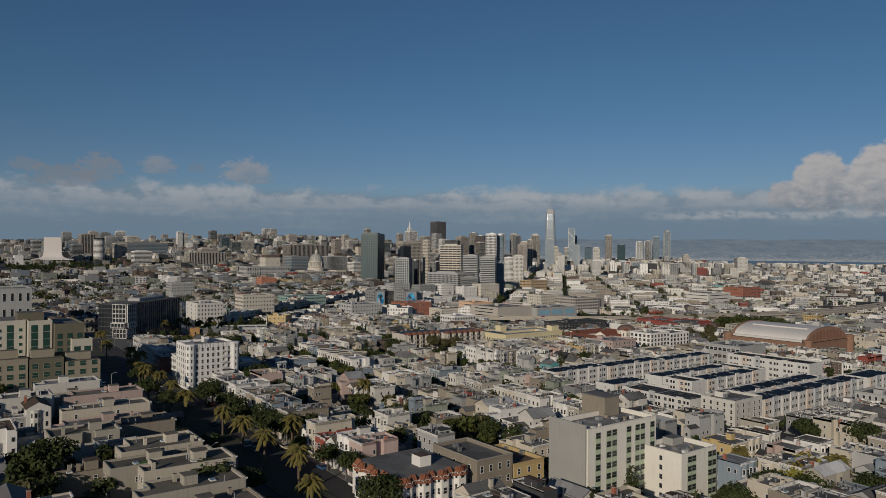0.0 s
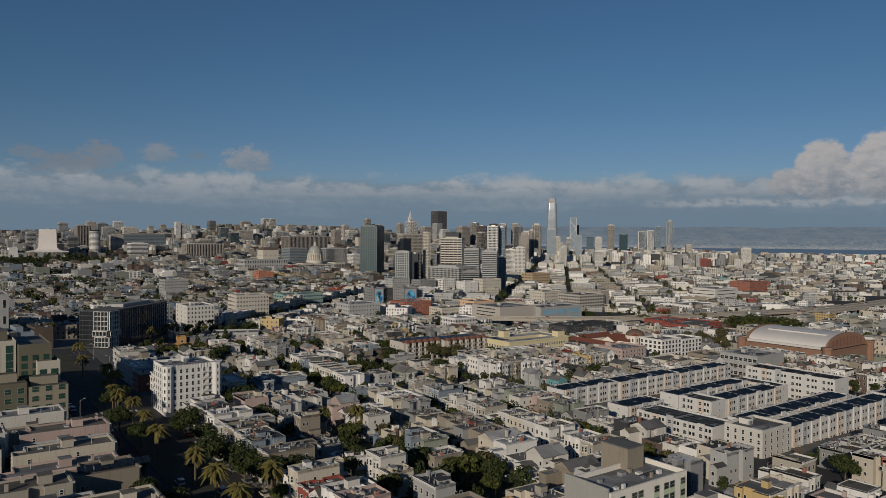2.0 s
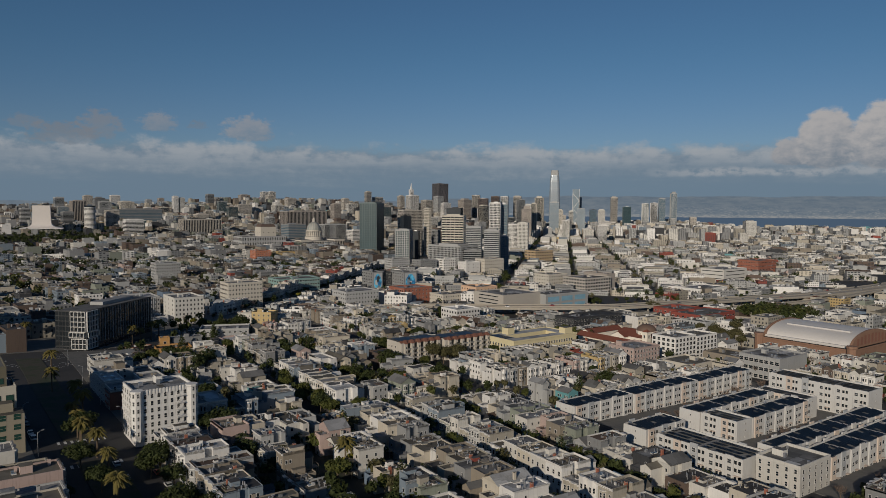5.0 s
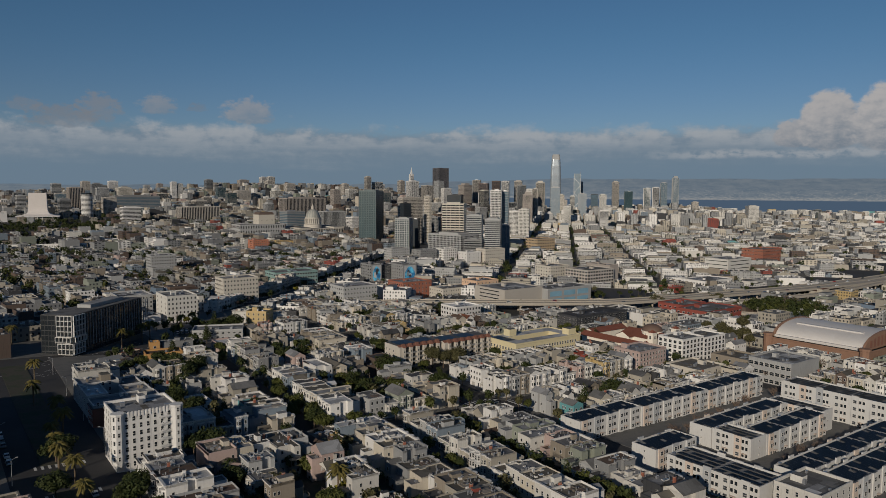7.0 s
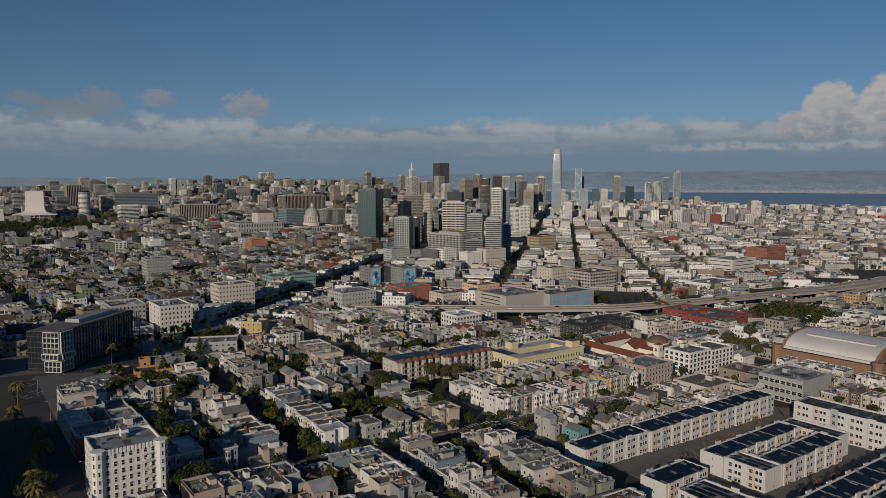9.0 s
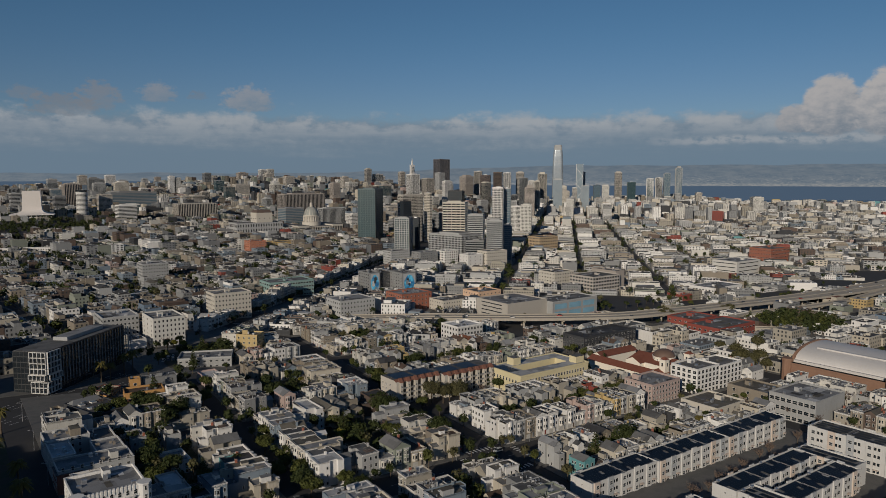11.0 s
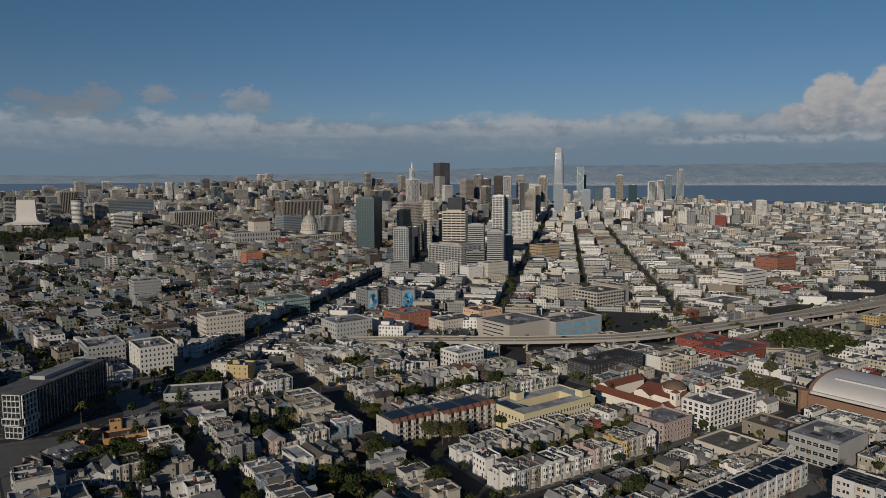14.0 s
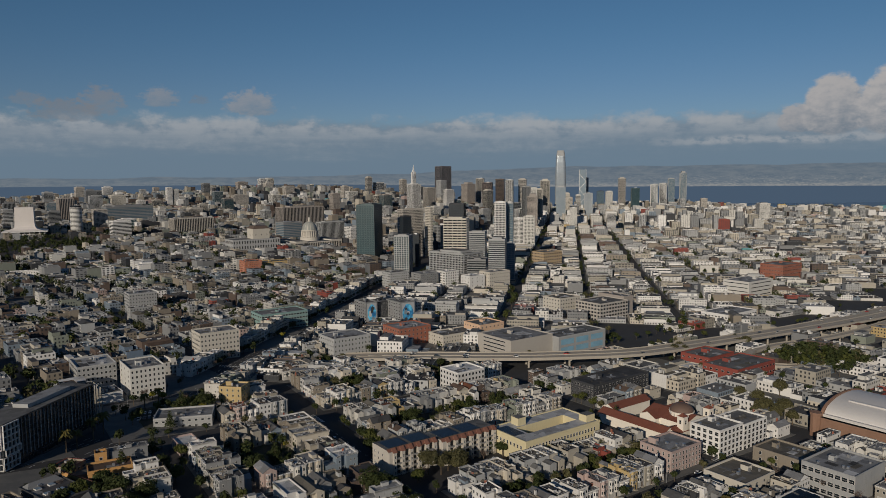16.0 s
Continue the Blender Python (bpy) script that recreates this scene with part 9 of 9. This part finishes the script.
for y in range(-370, -40, 42):
    street_lamp(-621, y, math.pi)
    street_lamp(-653, y + 20, 0)
for x in range(-600, -290, 45):
    street_lamp(x, -216.5, -math.pi / 2)
for s in range(-60, 420, 40):
    street_lamp(*market(s, -20), SG - math.pi / 2)
    street_lamp(*market(s + 20, 20), SG + math.pi / 2)
# the planted middle strip of the avenue with palms
solid("median", drape(-643, -631, -400, -236, 0.22, 12, SOIL), "grassed median strip between the carriageways", "median", kind="structure")
solid("median", drape(-643, -631, -210, -50, 0.22, 12, SOIL), "grassed median strip between the carriageways", "median", kind="structure")

# ---------------------------------------------------------------- city blocks
def in_view(x, y, margin=0.0):
    """The stretch of the city that the flight looks over, by bearing from its start."""
    dx, dy = x + 740, y + 590
    b = math.degrees(math.atan2(dx, dy))
    return -2 - margin < b < 76 + margin


rng = random.Random(11)

# the near grid: blocks between the streets, x from, to, y from, to; the cross streets lean a little
def lean(x, y):
    k = max(0.0, min(1.0, (x + 640) / 130)) * max(0.0, min(1.0, (-300 - x) / 120))
    return x + 0.07 * (y + 225) * k, y


def off_market(x, y):
    return market_of(x, y)[1] > 43


NEAR = [(-620, -520, -398, -234), (-511, -458, -398, -234), (-620, -547, -216, -128), (-535, -458, -216, -128), (-760, -654, -398, -300)]
for k, b in enumerate(NEAR):
    block(rng, *b, "near" if k < 2 else "half", T=lean, group="row houses of the near blocks", spare=off_market, depth=20, yards=11 if b[1] - b[0] > 70 else 5, wr=(6.2, 8.6))
for b in ((-620, -547, -120, -36), (-535, -458, -120, -36), (-760, -654, -290, -190), (-620, -520, -520, -416), (-511, -458, -520, -421), (-436, -284, -270, -234), (-436, -284, -216, -160), (-436, -284, -102, -36),
          (-265, -202, -380, -234), (-265, -202, -216, -130), (-265, -202, -120, -36), (-436, -284, -520, -413), (-265, -202, -520, -416),
          (-560, -458, -12, 70), (-436, -350, -12, 60), (-436, -350, 70, 150), (-340, -260, -12, 60), (-720, -655, -180, -60)):
    block(rng, *b, "mid", T=lean, spare=off_market, depth=20, yards=5, wr=(5.8, 8.4))
solid("pavement", drape(-436, -290, -392, -274, 0.16, 18, WALKWAY), "concrete paths and planted courts round garden flats", "pavement", kind="structure")

row(rng, market(520, 18.5), market(-30, 18.5), 17, "mid", None, (2, 3, 3, 4), (8, 13), group="flats over shops along the avenue")
row(rng, market(20, -18.5), market(620, -18.5), 17, "mid", None, (3, 3, 4, 5), (9, 15), group="flats over shops along the avenue")

row(rng, (-286, -399), (-436, -399), 14, "mid", None, (2, 2, 3), (6.5, 9), group="row houses south of the garden flats")

east = Geo()
xs = [(-186, -107), (-83, 0), (11, 88), (112, 187), (203, 273), (297, 370), (390, 470), (490, 570), (590, 670), (690, 770), (790, 880)]
ys = [(-520, -400), (-380, -234), (-216, -130), (-120, -36)]
for x0, x1 in xs:
    for y0, y1 in ys:
        if in_view((x0 + x1) / 2, y1):
            block(rng, x0, x1, y0, y1, "far", east, storeys=(1, 2, 2, 3), wr=(8, 18), pad=True)
row(rng, (-20, 24), (290, 4), 22, "far", east, (1, 2, 2, 3), (14, 30), odds=0.85)
row(rng, (300, -34), (-60, -30), 20, "far", east, (1, 1, 2), (14, 34), odds=0.5)
row(rng, (90, -12), (-150, -6), 14, "far", east, (1, 2, 2, 3), (9, 20), odds=0.75)
solid("row_houses", east, "rows of pale two and three storey houses and shops", "houses", kind="stuff")

solid("row_houses", FAR_ROWS, "rows of pale two and three storey houses with bays", "houses", kind="stuff")


# south of Market Street: long blocks with alleys
def fill_soma():
    qs = [0, 98, 196, 297, 398, 498, 598, 698, 798, 898, 998, 1098, 1198, 1298, 1398, 1498, 1598, 1698, 1798, 1898]
    s_edges = [20, 110, 200, 320, 440, 560, 700, 840, 980, 1120, 1260, 1400, 1540, 1680, 1820, 1960, 2100, 2240, 2380, 2520, 2660, 2800, 2940, 3080, 3220, 3360, 3500, 3640]
    outs = {}
    for i in range(len(qs) - 1):
        for j in range(len(s_edges) - 1):
            wide0, wide1 = (6.5 if i % 2 == 0 else 2.5), (2.5 if i % 2 == 0 else 6.5)
            q0, q1 = qs[i] + (18 if i == 0 else wide0), qs[i + 1] - wide1
            s0, s1 = s_edges[j] + (9 if j % 2 else 2), s_edges[j + 1] - (2 if j % 2 else 9)
            cx, cy = market((s0 + s1) / 2, (q0 + q1) / 2)
            far = math.hypot(cx + 675, cy + 490)
            if not in_view(cx, cy) or far > 4080 or cy < 26 + 0.3 * max(0, cx - 500) and cx < 1200:
                continue
            T = lambda x, y: market(x, -y)
            key = j // 4
            out = outs.setdefault(key, Geo())
            tall = (1, 1, 1, 2, 2, 2, 3, 4) if far < 2200 else (1, 2, 3, 3, 4, 6)
            if far > 2600 and q1 < 900:
                tall = (3, 5, 7, 9, 12, 16)
            elif far > 3450:
                tall = (3, 4, 6, 8, 10, 13)
            block(rng, s0, s1, -q1, -q0, "far", out, T, storeys=tall, wr=(8, 25) if far < 2200 else (12, 40), depth=rng.choice((28, 36, 46)), pad=far < 1600, rich=far < 1300)
    for key, out in outs.items():
        solid("city_blocks", out, "blocks of pale low warehouses, shops and flats", "buildings", kind="stuff")


# north of Market Street
def fill_north():
    outs = {}
    c, s = math.cos(NG), math.sin(NG)
    T0 = (-700.0, 60.0)
    T = lambda x, y: (T0[0] + c * x - s * y, T0[1] + s * x + c * y)
    for i in range(-6, 24):
        for j in range(-3, 36):
            x0, y0 = i * 137.0, j * 96.0
            x1, y1 = x0 + 120, y0 + 80
            cx, cy = T((x0 + x1) / 2, (y0 + y1) / 2)
            far = math.hypot(cx + 675, cy + 490)
            if not in_view(cx, cy) or far > 4060:
                continue
            if max(market_of(*T(x, y))[1] for x, y in ((x0, y0), (x1, y0), (x0, y1), (x1, y1))) > 60:
                continue
            out = outs.setdefault((i // 6, j // 6), Geo())
            tall = (2, 3, 3, 4) if far < 1300 else (3, 3, 4, 5, 6)
            if cx > 300 and cy > 900:
                tall = (4, 5, 6, 8, 11, 14)
            elif far > 2000:
                tall = (3, 3, 4, 4, 5, 8)
            block(rng, x0, x1, y0, y1, "far", out, T, storeys=tall, wr=(8, 14) if far < 1300 else (10, 22), depth=25, pad=far < 1300, rich=far < 1300,
                  spare=lambda x, y: market_of(x, y)[1] < -38)
    for key, out in outs.items():
        solid("city_blocks", out, "dense blocks of pale flats and houses rising to the hills", "buildings", kind="stuff")


keep_out(-545, 1240, 110, 380)
keep_out(-560, 740, 26, 60)
keep_out(-536, 570, 26, 100)
keep_out(-380, 1440, 160, 100)
keep_out(-445, 1250, 240, 200)          # the wooded square
PAINT_MIX[0] = [20, 20, 7, 11, 20, 12, 3, 2, 0.8, 8, 0.5, 4, 2, 0.15, 1.3, 0.15]
ROOF_MIX[0] = [30, 22, 9, 20, 16, 2, 0.6]
fill_soma()
PAINT_MIX[0] = [8, 9, 7, 10, 11, 19, 8, 6, 1.5, 15, 0.8, 13, 11, 0.2, 1, 0.2]
ROOF_MIX[0] = [22, 15, 7, 32, 14, 9, 1.2]
fill_north()

# trees in the yards and along the farther streets
for i, (x, y) in enumerate(YARD_TREES):
    grove_tree("rrorcyorfb"[i % 10], x, y, tr.uniform(0.7, 1.25))
solid("trees", GROVE, "bare street trees and leafy yard trees among the houses", "trees", kind="stuff")


def street_trees():
    """Clipped street trees along the kerbs and trees in the yards, too many to count."""
    r = random.Random(21)
    g = Geo()
    spots = [(x, y, r.uniform(0.7, 1.25)) for x, y in SHRUBS]
    lines = [((-457, -396), (-457, -130), 0.5), ((-438, -396), (-438, -36), 0.4), ((-519.5, -396), (-519.5, -240), 0.4), ((-512, -396), (-512, -240), 0.3), ((-545.5, -210), (-545.5, -40), 0.45), ((-537, -210), (-537, -40), 0.5), ((-283, -390), (-283, -40), 0.45), ((-265, -390), (-265, -40), 0.45),
             ((-616, -232), (-290, -232), 0.35), ((-616, -218), (-290, -218), 0.35), ((-616, -124), (-300, -124), 0.3), ((-560, -16), (-350, -16), 0.45), ((-560, -34), (-300, -34), 0.35), ((-600, -400), (-290, -400), 0.3),
             ((-200, -224), (80, -224), 0.4), ((-110, -380), (-110, -40), 0.3), ((-86, -380), (-86, -40), 0.3)]
    for (xa, ya), (xb, yb), odds in lines:
        L = math.hypot(xb - xa, yb - ya)
        for k in range(int(L / 8)):
            if r.random() < odds:
                t = (k + r.uniform(0.2, 0.8)) * 8 / L
                x, y = lean(xa + (xb - xa) * t, ya + (yb - ya) * t)
                spots.append((x, y, r.uniform(0.75, 1.15)))
    for x in range(-250, 330, 9):
        for y in (-13, 21):
            if r.random() < 0.4:
                spots.append((x, y - 0.06 * max(0, x), r.uniform(0.7, 1.2)))
    for s in range(-60, 420, 11):
        for q in (-15.5, 15.5):
            if r.random() < 0.55:
                spots.append((*market(s + r.uniform(-3, 3), q), r.uniform(0.6, 1.0)))
    for x, y, k in spots:
        if not is_free(x, y, 0.5):
            continue
        lobes = [(r.uniform(-1.2, 1.2) * k, r.uniform(-1.2, 1.2) * k, (4.4 + r.uniform(0, 2.2)) * k, 2.0 * k, 2.0 * k, 1.7 * k) for _ in range(5)]
        t = Geo()
        leaf_cloud(t, r, lobes, 170, 0.72 * k, LEAF[r.choice((0, 0, 0, 0, 1, 4))])
        limb(t, (0, 0, -0.5), (0, 0, 4.4 * k), 0.22, 0.12, BARK, 5)
        g.join(t, x, y, land(x, y))
    solid("trees", g, "clipped dark green street trees and yard trees", "trees", kind="stuff")


street_trees()


def far_trees():
    """Street and park trees too far off to tell apart."""
    r = random.Random(9)
    g = Geo()
    spots = []
    for _ in range(700):
        x, y = r.uniform(-900, 1500), r.uniform(-500, 1900)
        s, q = market_of(x, y)
        if in_view(x, y) and math.hypot(x + 675, y + 490) > 520 and is_free(x, y, 3):
            spots.append((x, y, r.uniform(0.8, 1.5)))
    c, s = math.cos(NG), math.sin(NG)
    for i in range(-5, 9):          # kerbs and yards north of the avenue
        for _ in range(210):
            u, v = i * 137.0 + r.choice((-3, -14, 60 - 8.5, 60, 66)), r.uniform(0, 1500)
            if r.random() < 0.5:
                u, v = r.uniform(-500, 900), round(v / 96) * 96 + r.choice((-3, -13, 38, 42))
            x, y = -700 + c * u - s * v, 60 + s * u + c * v
            if in_view(x, y) and market_of(x, y)[1] < -40 and is_free(x, y, 1):
                spots.append((x, y, r.uniform(1.2, 2.2)))
    for cx, cy, rx, ry, n in ((-545, 1240, 60, 200, 260), (-560, 740, 20, 40, 40), (-536, 570, 18, 60, 50), (-370, 1430, 160, 150, 420), (-250, 1600, 90, 60, 90)):
        for _ in range(n):          # groves on the slopes beyond the avenue
            a, k = r.uniform(0, 6.283), math.sqrt(r.random())
            x, y = cx + rx * k * math.cos(a), cy + ry * k * math.sin(a)
            if is_free(x, y, 2):
                spots.append((x, y, r.uniform(1.2, 2.2)))
    for _ in range(260):          # the wooded square on the rise
        spots.append((r.uniform(-560, -330), r.uniform(1130, 1330), r.uniform(1.0, 1.9)))
    for _ in range(120):
        spots.append((r.uniform(-40, 25), r.uniform(-165, -100), r.uniform(1.2, 1.9)))
    for _ in range(520):          # kerbs south of the avenue
        s, q = r.uniform(60, 2000), r.choice((98, 196, 297, 398, 498, 598, 698)) + r.choice((-4, 4))
        if r.random() < 0.5:
            s, q = r.choice((110, 200, 320, 440, 560, 700, 840, 980, 1120)) + r.choice((-5, 5)), r.uniform(30, 900)
        x, y = market(s, q)
        if in_view(x, y) and y > 30 and is_free(x, y, 2):
            spots.append((x, y, r.uniform(1.1, 1.9)))
    for s in range(60, 900, 13):
        for q in (-17, 17):
            spots.append((*market(s + r.uniform(-3, 3), q), r.uniform(0.7, 1.1)))
    for x, y, k in spots:
        lobes = [(r.uniform(-1, 1) * k, r.uniform(-1, 1) * k, (4.0 + r.uniform(0, 2.4)) * k, 2.2 * k, 2.2 * k, 1.9 * k) for _ in range(4)]
        t = Geo()
        leaf_cloud(t, r, lobes, 64, 0.8 * k, LEAF[r.choice((0, 0, 0, 0, 1, 4)) if y < 500 else 0])
        limb(t, (0, 0, -1), (0, 0, 4.4 * k), 0.25, 0.12, BARK, 4)
        g.join(t, x, y, land(x, y))
    solid("trees", g, "scattered dark green street and park trees", "trees", kind="stuff")


far_trees()
